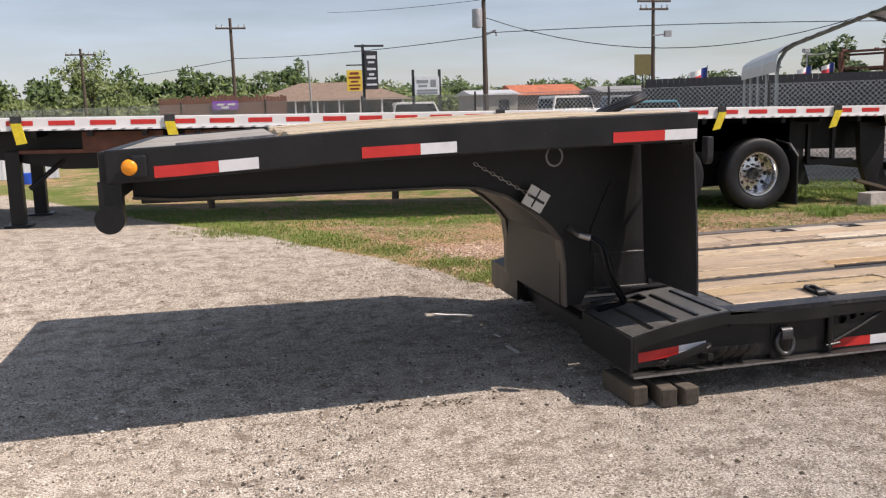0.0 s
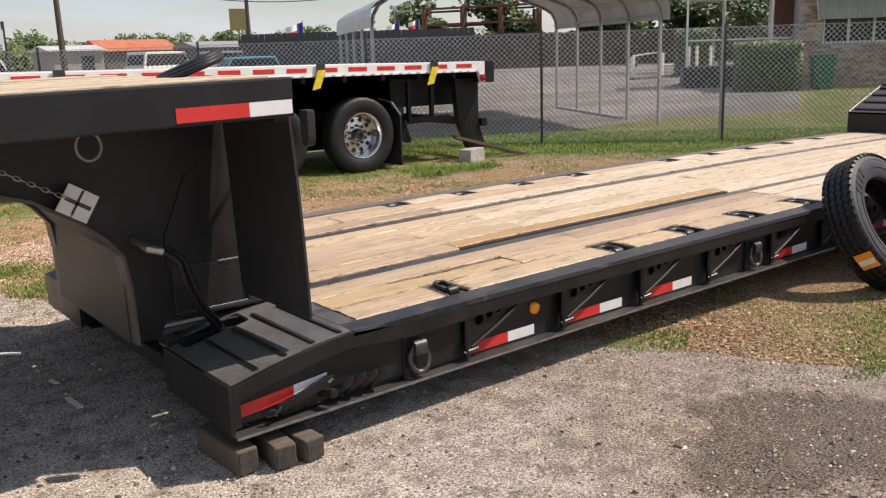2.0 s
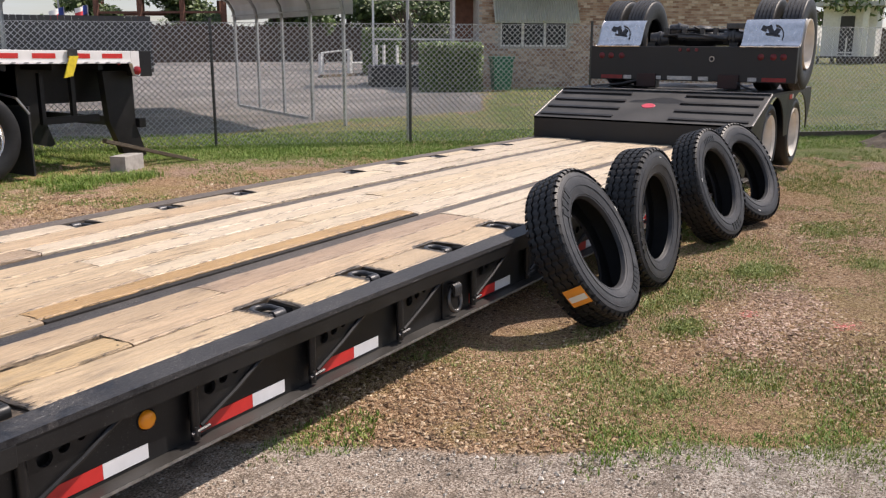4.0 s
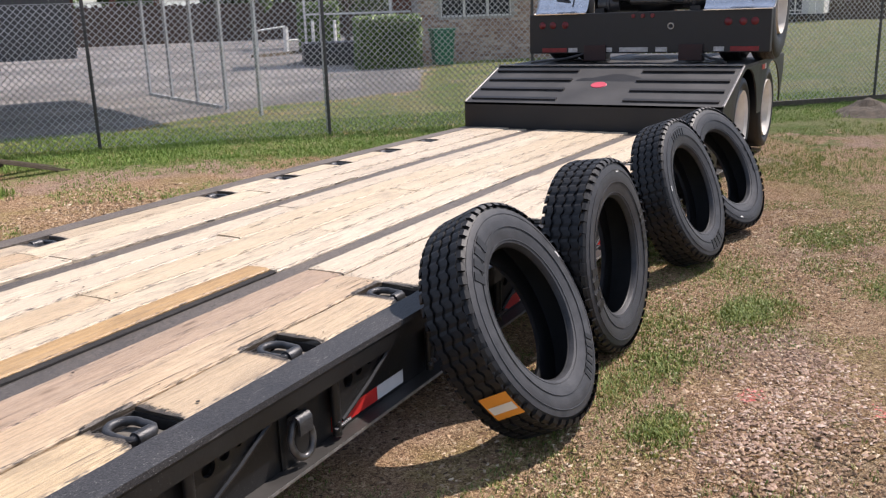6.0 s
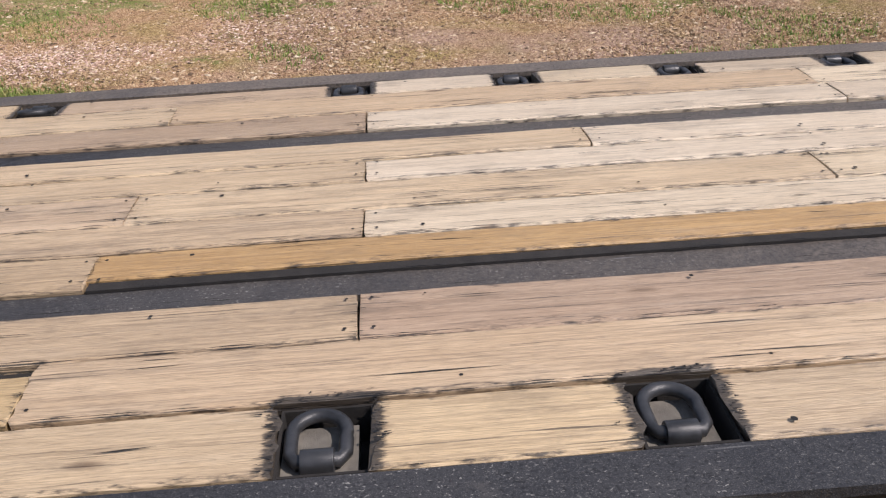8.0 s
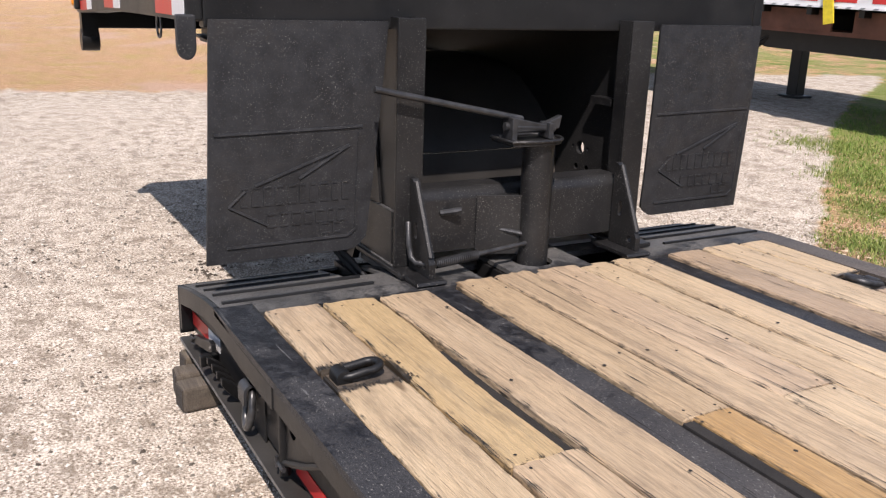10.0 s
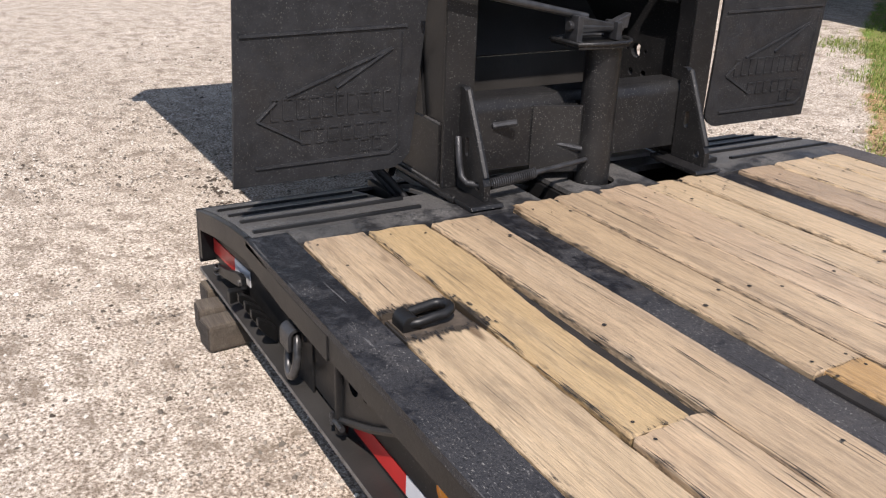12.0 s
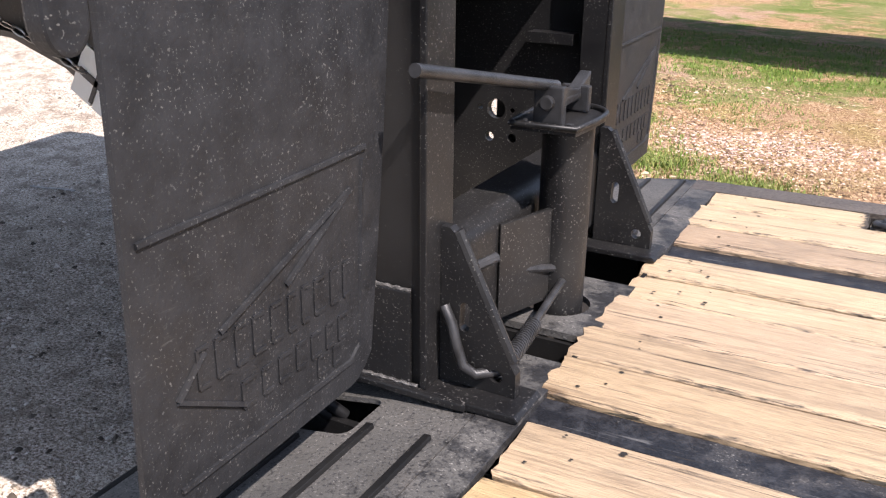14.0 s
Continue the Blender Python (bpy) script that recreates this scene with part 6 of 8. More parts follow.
# ---- truck carried on the axle deck ----
def truck():
    t = thing("truck_tractor", "black truck tractor with silver fenders on the trailer's axle deck", "truck", (13.4, 5.12, 1.0))
    X = 12.42
    ya, yb = 3.87, 6.37
    bar = part("tail_beam", box(B(), X, X + 0.1, ya, yb, 1.105, 1.515), DEEP_BLACK, t, "deep black tail beam", bevel=0.01)
    for y in (4.02, 4.13, 4.27, 5.96, 6.10, 6.22, 5.02, 5.12, 5.22):
        mid = 4.9 < y < 5.4
        bm = B()
        lathe(bm, [(0.0, 0.012), (0.03, 0.01), (0.038, 0.0)], pose(X - 0.001, y, 1.475 if mid else 1.40, 0, -90, 0) @ Matrix.Diagonal((0.6 if mid else 1, 0.6 if mid else 1, 1, 1)), 16)
        part("tail_lamp", bm, DULL_LENS, bar, "round dark red tail lamp", smooth=1.0)
    for a, b, mat in ((3.97, 4.24, SHADED_RED), (4.30, 4.40, SHADED_WHITE), (4.86, 4.98, SHADED_WHITE), (5.06, 5.36, SHADED_WHITE), (5.44, 5.50, SHADED_WHITE), (5.82, 5.92, SHADED_WHITE), (5.94, 6.22, SHADED_RED)):
        part("reflector_strip", box(B(), X - 0.004, X - 0.001, a, b, 1.118, 1.163), mat, bar)
    bm = B()
    tube(bm, [(X - 0.006, 4.83 + 0.028 * math.cos(q), 1.37 + 0.028 * math.sin(q)) for q in [0.5236 * i for i in range(12)]], 0.007, 6, closed=True)
    part("pull_ring", bm, CHROME, bar, "small bright pull ring", smooth=1.0)
    for y in (4.62, 5.62):
        part("frame_rail", box(B(), X + 0.101, 14.6, y - 0.05, y + 0.05, 1.30, 1.56), DEEP_BLACK, t)
        part("tow_bracket", box(B(), X - 0.03, X - 0.0055, y - 0.12, y + 0.12, 1.03, 1.19), plain("rusty_black_bracket", (0.03, 0.012, 0.011), 0.7, 0.0, 0.3), t, "dark reddish tow bracket", bevel=0.008)
        part("hanger", box(B(), X + 0.11, X + 0.25, y - 0.08, y + 0.08, 1.01, 1.30), DEEP_BLACK, t)
    bm = B()
    lathe(bm, [(0.0, 0.08), (0.42, 0.06), (0.5, 0.02), (0.5, -0.04), (0.0, -0.04)], pose(13.9, 5.12, 1.62, 0, 8, 0), 28)
    part("fifth_wheel", bm, RINGS, t, "greasy fifth wheel plate", smooth=0.6)
    # axle, brake chambers, valves and lines between the fenders
    bm = B()
    lathe(bm, [(0.0, -0.62), (0.07, -0.62), (0.075, -0.2), (0.15, -0.1), (0.17, 0.0), (0.15, 0.1), (0.075, 0.2), (0.07, 0.62), (0.0, 0.62)], pose(12.9, 5.12, 1.60, 90, 0, 0), 18)
    part("axle_housing", bm, DEEP_BLACK, t, smooth=0.6)
    for y, x, z in ((4.66, 12.66, 1.62), (5.56, 12.66, 1.60), (5.36, 12.78, 1.70)):
        bm = B()
        lathe(bm, [(0.0, -0.11), (0.075, -0.11), (0.085, -0.02), (0.098, -0.012), (0.098, 0.012), (0.085, 0.02), (0.07, 0.11), (0.0, 0.12)], pose(x, y, z, 90, 0, 12), 18)
        part("brake_chamber", bm, RINGS, t, smooth=0.5)
    part("valve_box", box(B(), 12.62, 12.74, 4.50, 4.74, 1.72, 1.785, 1, Matrix.Rotation(0.0, 4, "Z")), RINGS, t, bevel=0.008)
    part("cross_shaft", tube(B(), [(12.58, 4.70, 1.615), (12.60, 5.30, 1.625)], 0.036, 10), RINGS, t, smooth=0.7)
    part("cross_shaft", tube(B(), [(12.72, 4.62, 1.70), (12.70, 5.48, 1.72)], 0.02, 8), DEEP_BLACK, t, smooth=0.7)
    for y in (4.86, 5.02, 5.24, 5.46):
        part("fitting", box(B(), 12.60, 12.66, y - 0.022, y + 0.03, 1.62, 1.735), RINGS, t, bevel=0.006)
    for a, b in (((12.55, 4.75, 1.60), (12.6, 5.5, 1.64)), ((12.7, 4.7, 1.70), (12.75, 5.55, 1.60)), ((12.66, 5.02, 1.62), (12.60, 5.12, 1.74)), ((12.8, 5.3, 1.58), (12.7, 5.42, 1.74))):
        part("air_line", tube(B(), [a, Vector(a).lerp(Vector(b), 0.5) + Vector((0, 0, 0.04)), b], 0.014, 7), RUBBER, t, smooth=1.0)
    for y0, y1 in ((3.85, 4.51), (5.73, 6.30)):
        # quarter fender: a rolled silver sheet, flared out at its foot
        pts = [(X - 0.035, 1.518), (X - 0.005, 1.524), (X + 0.03, 1.545), (X + 0.065, 1.585), (X + 0.095, 1.65), (X + 0.125, 1.72), (X + 0.165, 1.785), (X + 0.225, 1.825)]
        f = part("quarter_fender", sheet(B(), pts, 0.008, y0, y1), ALLOY, t, "silver quarter fender with a dark emblem", smooth=0.9)
        part("fender_edge", tube(B(), [(x - 0.002, y1 if y0 > 5 else y0, z) for x, z in pts], 0.007, 6), CHROME, f, smooth=0.8)
        yc = 0.5 * (y0 + y1)
        lay = Matrix.Translation((X + 0.106, yc, 1.68)) @ Matrix.Rotation(radians(23), 4, "Y")
        for k, (dy, dz, w, hh, tilt_) in enumerate(((0.10, 0.045, 0.06, 0.06, 20), (0.03, 0.03, 0.055, 0.10, -25), (-0.04, 0.0, 0.05, 0.09, 25), (0.0, -0.035, 0.16, 0.02, 8))):
            bm = box(B(), -0.004, 0.0, -w / 2, w / 2, -hh / 2, hh / 2, 1, lay @ Matrix.Translation((-0.006, dy, dz)) @ Matrix.Rotation(radians(tilt_), 4, "X"))
            part("dark_emblem", bm, SIGN_BLACK, f)
        bm = B()
        tube(bm, [lay @ Vector((-0.008, -0.02 - 0.10 * math.sin(q), 0.06 - 0.13 * (1 - math.cos(q)) + 0.02)) for q in [0.28 * i for i in range(8)]], 0.010, 6, r2=0.004)
        part("dark_emblem", bm, SIGN_BLACK, f)
    for yc in (4.02, 4.34, 5.90, 6.22):
        m = pose(13.15, yc, 1.545, 90, 0, 0)
        bm = B()
        tyre_body(bm, m, 0.545, 0.26, 0.30)
        w = part("drive_tyre", bm, RUBBER_OLD, t, "worn dual drive tyre", smooth=0.6)
        for k in range(5):
            bm = B()
            zz = (k - 2) * 0.043
            lathe(bm, [(0.535, zz - 0.0165), (0.5475, zz - 0.0150), (0.5475, zz + 0.0150), (0.535, zz + 0.0165)], m, 48)
            part("tread_rib", bm, SIDEWALL, w, "dusty grey tread rib")
        if yc in (4.02, 6.22):
            bm = B()
            lathe(bm, [(0.0, -0.05), (0.13, -0.05), (0.16, -0.02), (0.2, -0.09), (0.26, -0.06), (0.285, 0.13), (0.295, 0.13), (0.29, 0.05)], m if yc < 5 else m @ Matrix.Rotation(math.pi, 4, "X"), 24)
            part("wheel", bm, WHITE_RIM, w, "pale steel wheel", smooth=0.6)
    for (y0, y1) in ((4.2, 4.62), (5.6, 6.2)):
        bm = B()
        tube(bm, [(12.06, y0 if y0 < 5 else y1, 1.03), (12.3, 0.5 * (y0 + y1), 1.06), (12.5, y1 if y0 < 5 else y0, 1.14)], 0.012, 6)
        part("tie_chain", bm, RINGS, t)


truck()


# ---- flatbed trailer parked behind ----
def flatbed():
    fy0, fy1 = 10.72, 13.2
    t = thing("flatbed_trailer", "white-railed black flatbed trailer with yellow straps parked on grass", "trailer", (3.0, 11.9, 0.1))

    def tilt(co):
        return Vector((co.x, co.y, co.z - 0.0135 * (co.x - 6.5)))

    rail = part("side_rail", box(B(), -7.0, 8.78, fy0, fy0 + 0.07, 1.325, 1.47, 4), ALU_RAIL, t, "white aluminium side rail", bevel=0.006, warp=tilt)
    part("rail_lip", box(B(), -7.0, 8.78, fy0 - 0.015, fy0 + 0.0, 1.325, 1.345, 4), ALU_RAIL, rail, warp=tilt)
    part("side_rail", box(B(), -7.0, 8.78, fy1 - 0.07, fy1, 1.325, 1.47, 4), ALU_RAIL, t, warp=tilt)
    part("bed_deck", box(B(), -7.0, 8.9, fy0 + 0.071, fy1 - 0.071, 1.42, 1.466, 4), plain("aluminium_bed", (0.55, 0.54, 0.52), 0.5, 0.3), t, warp=tilt)
    for i in range(34):
        x = -6.05 + 0.4415 * i
        if x + 0.14 > 8.75:
            break
        part("reflective_tape", box(B(), x - 0.14, x + 0.14, fy0 - 0.003, fy0 - 0.001, 1.383, 1.437), RED, rail, "red reflective tape", warp=tilt)
        for k in range(3):
            bm = B()
            u = x - 0.12 + 0.15 * k
            vs = [bm.verts.new(p) for p in ((u, fy0 - 0.0165, 1.326), (u + 0.05, fy0 - 0.0165, 1.326), (u + 0.075, fy0 - 0.0165, 1.344), (u + 0.025, fy0 - 0.0165, 1.344))]
            bm.faces.new(vs)
            part("rail_mark", bm, SILVER_CAR, rail, warp=tilt)
    for y in (11.45, 12.45):
        bm = B()
        poly = [(-7.0, 1.05), (-3.3, 1.05), (-2.2, 0.85), (9.0, 0.85), (9.0, 1.32), (-7.0, 1.32)]
        prism(bm, poly, "y", y - 0.07, y + 0.07)
        part("frame_beam", bm, STEEL, t, warp=tilt)
    for i in range(26):
        x = -6.6 + 0.6 * i
        part("cross_member", box(B(), x - 0.03, x + 0.03, fy0 + 0.075, fy1 - 0.075, 1.25, 1.41), STEEL, t, warp=tilt)
    # storage tray and boxes below
    part("dunnage_tray", box(B(), -2.6, 0.7, fy0 + 0.2, fy0 + 0.7, 1.06, 1.10), RUST, t, warp=tilt)
    for x in (-1.9, -0.75, 0.2):
        part("tray_side", box(B(), x, x + 0.9, fy0 + 0.18, fy0 + 0.2, 1.1, 1.3), RUST, t, "brown stained tray side", warp=tilt)
    # tail
    part("tail_sill", box(B(), 8.905, 9.10, fy0 + 0.02, fy1 - 0.02, 1.17, 1.475), STEEL, t, "black tail sill", bevel=0.01, warp=tilt)
    bm = B()
    prism(bm, [(8.78, 1.47), (8.90, 1.47), (8.90, 1.18), (8.84, 1.18), (8.78, 1.36)], "y", fy0 - 0.002, fy0 + 0.06)
    c = part("tail_corner", bm, ALU_RAIL, t, "white aluminium tail corner", warp=tilt)
    bm = B()
    lathe(bm, [(0.0, 0.012), (0.045, 0.01), (0.055, 0.0)], pose(8.86, fy0 - 0.003, 1.21, 90, 0, 0), 18)
    part("tail_lamp", bm, REDLENS, c, "round red lamp", smooth=1.0)
    bm = B()
    lathe(bm, [(0.0, 0.012), (0.03, 0.01), (0.035, 0.0)], pose(8.62, fy0 + 0.02, 1.31, 90, 0, 0), 14)
    part("side_lamp", bm, REDLENS, c, smooth=1.0)
    # rear underride guard
    for y in (fy0 + 0.25, fy1 - 0.35):
        bm = B()
        prism(bm, [(8.55, 1.2), (8.98, 1.2), (8.98, 0.55), (9.12, 0.16), (9.05, 0.13), (8.78, 0.2), (8.60, 0.6)], "y", y, y + 0.1)
        part("bumper_leg", bm, STEEL, t)
    part("bumper_bar", box(B(), 9.0, 9.1, fy0 + 0.2, fy1 - 0.2, 0.50, 0.62), STEEL, t, bevel=0.01)
    part("tool_carrier", box(B(), 7.75, 8.5, fy0 + 0.3, fy0 + 0.36, 0.62, 0.70), STEEL, t)
    for x in (7.75, 8.15):
        part("carrier_post", box(B(), x, x + 0.05, fy0 + 0.3, fy0 + 0.36, 0.70, 1.2), STEEL, t)
    part("mudflap", box(B(), 7.40, 7.42, fy0 + 0.02, fy0 + 0.62, 0.10, 0.86), FLAP, t)
    part("flap_hanger", tube(B(), [(7.25, fy0 + 0.3, 1.0), (7.3, fy0 + 0.05, 0.95), (7.41, fy0 + 0.02, 0.78)], 0.015, 6), CHROME, t)
    part("suspension", box(B(), 4.9, 7.5, fy0 + 0.65, fy1 - 0.65, 0.5, 0.85), STEEL, t)
    # black sheet added behind the wheels for the shade under the bed
    part("inner_shade_panel", box(B(), 4.6, 7.7, fy0 + 0.66, fy0 + 0.69, 0.35, 1.3), STEEL, t)
    for cx in (5.50, 6.82):
        zc = 0.55
        for y, s in ((fy0 + 0.02, 1), (fy1 - 0.02, -1)):
            m = pose(cx, y + s * 0.15, zc, 90 if s > 0 else -90, 0, 0)
            bm = B()
            tyre_body(bm, m, 0.505, 0.28, 0.292)
            w = part("wheel_tyre", bm, RUBBER_OLD, t, "truck tyre with dusty sidewall", smooth=0.6)
            bm = B()
            prof = [(0.0, -0.05), (0.235, -0.05), (0.248, -0.03), (0.258, 0.03), (0.272, 0.10), (0.284, 0.118), (0.298, 0.12), (0.298, 0.09), (0.275, 0.03), (0.258, -0.08), (0.0, -0.08)]
            lathe(bm, prof, m, 36)
            rim = part("rim", bm, ALLOY, w, "polished aluminium wheel", smooth=0.5)
            m = m @ Matrix.Translation((0, 0, -0.072))
            bm = B()
            lathe(bm, [(0.0, 0.0425), (0.09, 0.0425), (0.15, 0.036), (0.232, 0.031), (0.232, 0.02), (0.0, 0.02)], m, 30)
            part("wheel_disc", bm, ALLOY, rim, "polished wheel disc round the hub", smooth=0.5)
            for k in range(10):
                a = 2 * math.pi * k / 10
                bm = B()
                lathe(bm, [(0.0, 0.039), (0.029, 0.039), (0.030, 0.026)], m @ Matrix.Translation((0.198 * math.cos(a), 0.205 * math.sin(a), 0)), 10)
                part("hand_hole", bm, DEEP_BLACK, rim)
                bm = B()
                lathe(bm, [(0.0, 0.072), (0.016, 0.072), (0.019, 0.03)], m @ Matrix.Translation((0.125 * math.cos(a + 0.3), 0.125 * math.sin(a + 0.3), 0)), 6)
                part("lug_nut", bm, RINGS, rim)
            bm = B()
            lathe(bm, [(0.0, 0.105), (0.035, 0.105), (0.04, 0.12), (0.052, 0.12), (0.072, 0.10), (0.088, 0.07), (0.09, 0.04)], m, 20)
            part("hub_cap", bm, RINGS, rim, smooth=0.6)
    # straps over the rail
    for x in (-2.55, -0.9, 3.1, 6.2, 7.98):
        bm = B()
        top = tilt(Vector((x, 0, 1.44))).z
        box(bm, x - 0.06, x + 0.06, fy0 - 0.03, fy0 - 0.012, top - 0.05, top + 0.05)
        st = part("strap_winch", bm, RINGS, t, bevel=0.004)
        bm = B()
        dx = 0.05 if x < 0 else -0.09
        prism(bm, [(x - 0.055, top - 0.03), (x + 0.055, top - 0.03), (x + 0.05 + dx, top - 0.25), (x - 0.06 + dx, top - 0.27)], "y", fy0 - 0.052, fy0 - 0.034)
        part("yellow_strap", bm, YELLOW, st, "hanging yellow strap end")
    # landing legs
    for y in (11.3, 12.6):
        gz = ground_z(-2.75, y)
        bm = B()
        box(bm, -2.83, -2.67, y - 0.07, y + 0.07, gz + 0.02, 1.2)
        box(bm, -2.9, -2.6, y - 0.14, y + 0.14, gz, gz + 0.03)
        part("landing_leg", bm, STEEL, t, bevel=0.006)
    part("leg_brace", tube(B(), [(-2.6, 11.3, 0.75), (-2.2, 11.4, 1.08)], 0.03, 8), STEEL, t)


flatbed()

# cinder block and boards by the flatbed's tail
bm = B()
holed(bm, [(-0.2, 0.0), (0.2, 0.0), (0.2, 0.2), (-0.2, 0.2)], [], "y", -0.1, 0.1)
cb = part("concrete_block", bm, CONCRETE, None, bevel=0.008)
cb.matrix_world = pose(8.52, 10.6, 0.035, 0, 0, 20)
tagged(cb, "grey concrete block on the grass", "block")
for i, (x, y, z, rz, tilt_y) in enumerate(((9.06, 10.66, 0.20, -8, 16), (9.16, 10.90, 0.19, 3, 15))):
    bm = B()
    box(bm, -0.75, 0.75, -0.05, 0.05, -0.02, 0.02, 6)
    ob = part("loose_board", bm, TIMBER, None, bevel=0.003)
    ob.matrix_world = pose(x, y, z, 0, tilt_y, rz)
    tagged(ob, "old grey board leaning on a concrete block", "board", "boards by the block")


# beyond the flatbed: a blue tub and a pale panel
bm = B()
lathe(bm, [(0.0, 0.012), (0.17, 0.012), (0.20, 0.20), (0.215, 0.205), (0.215, 0.19), (0.185, 0.0), (0.0, 0.0)], pose(-4.2, 18.8, ground_z(-4.2, 18.8)), 24)
tub = part("plastic_tub", bm, BLUE_TUB, None, smooth=0.6)
tagged(tub, "blue plastic tub on the grass beyond the flatbed", "tub")
for x, y, w in ((-4.55, 20.2, 1.35),):
    bm = B()
    box(bm, -w / 2, w / 2, -0.02, 0.02, 0.0, 0.42)
    for i in range(7):
        u = -w / 2 + 0.06 + i * (w - 0.12) / 6
        box(bm, u - 0.015, u + 0.015, -0.034, -0.0205, 0.0, 0.42)
    pn = part("sheet_panel", bm, WHITE_METAL, None, bevel=0.003)
    pn.matrix_world = pose(x, y, ground_z(x, y), -12, 0, 6)
    tagged(pn, "pale ribbed sheet panel standing on the grass", "panel")


def soil_mound(x, y, r, h, seed):
    """A low uneven mound of dark soil with weeds."""
    rr = random.Random(seed)
    bm = B()
    rings = []
    for i in range(7):
        t = i / 6
        ring = []
        for j in range(22):
            a = 2 * math.pi * j / 22
            rad = r * (1 - t) * (1 + 0.3 * noise.noise((math.cos(a) * 1.5, math.sin(a) * 1.5, seed)))
            px, py = x + rad * math.cos(a), y + rad * 0.7 * math.sin(a)
            ring.append(bm.verts.new((px, py, ground_z(px, py) - 0.01 + h * t * (1 + 0.5 * noise.noise((px * 6, py * 6, seed))))))
        rings.append(ring)
    for a, b in zip(rings, rings[1:]):
        for j in range(22):
            bm.faces.new((a[j], a[(j + 1) % 22], b[(j + 1) % 22], b[j]))
    bm.faces.new(rings[-1])
    ob = part("soil_mound", bm, SOIL, None)
    tagged(ob, "low mound of dark soil in the grass", "soil mound")


soil_mound(17.3, 3.30, 0.7, 0.22, 3)


# ---- chain-link fence ----
def chain_fence():
    f = thing("chain_link_fence", "galvanised chain-link fence with dark posts round the yard", "fence", (12.9, 9.5, 0.05))
    d = Vector((0.7071, -0.7071, 0))
    o = Vector((12.9, 9.5, 0.04))
    H = 1.78
    s0, s1 = -46.0, 26.0
    verts, faces = [], []

    def wire(a, b, r):
        ax = (b - a).normalized()
        u = Vector((0.7071, 0.7071, 0))
        w = ax.cross(u)
        i = len(verts)
        for p in (a, b):
            for k in range(3):
                an = 2.0944 * k
                verts.append(tuple(p + r * (math.cos(an) * u + math.sin(an) * w)))
        for k in range(3):
            faces.append((i + k, i + (k + 1) % 3, i + 3 + (k + 1) % 3, i + 3 + k))

    gap = 0.085
    n = int((s1 - s0) / gap)
    for i in range(n):
        s = s0 + i * gap
        wire(o + d * s + Vector((0.002, 0.002, 0.02)), o + d * (s + H) + Vector((0.002, 0.002, H)), 0.0048)
        wire(o + d * s - Vector((0.002, 0.002, -0.02)), o + d * (s - H) + Vector((-0.002, -0.002, H)), 0.0048)
    m = raw("wire_mesh", verts, faces, WIRE, f)
    tagged(m, "diamond wire mesh", kind="stuff")
    s = s0
    while s <= s1:
        p = o + d * (round((s - 0) / 2.9) * 2.9)
        bm = B()
        tube(bm, [p, p + Vector((0, 0, H + 0.06))], 0.022, 8)
        part("fence_post", bm, POSTM, f, smooth=0.7)
        s += 2.9
    part("tension_wire", tube(B(), [o + d * s0 + Vector((0, 0, H)), o + d * s1 + Vector((0, 0, H))], 0.004, 5), GALV, f)
    part("bottom_beam", box(B(), 0, 10, -0.04, 0.04, -0.03, 0.05, 1, Matrix.Translation(o + d * 5.5) @ Matrix.Rotation(radians(-45), 4, "Z")), TIMBER, f, "half-buried timber along the fence foot")


chain_fence()
bm = B()
tube(bm, [(13.2, 9.75, 0.02), (13.2, 9.75, 3.6)], 0.025, 10)
gp = part("tall_pipe_post", bm, GALV, None, smooth=0.7)
tagged(gp, "tall pale galvanised pipe by the fence", "post")


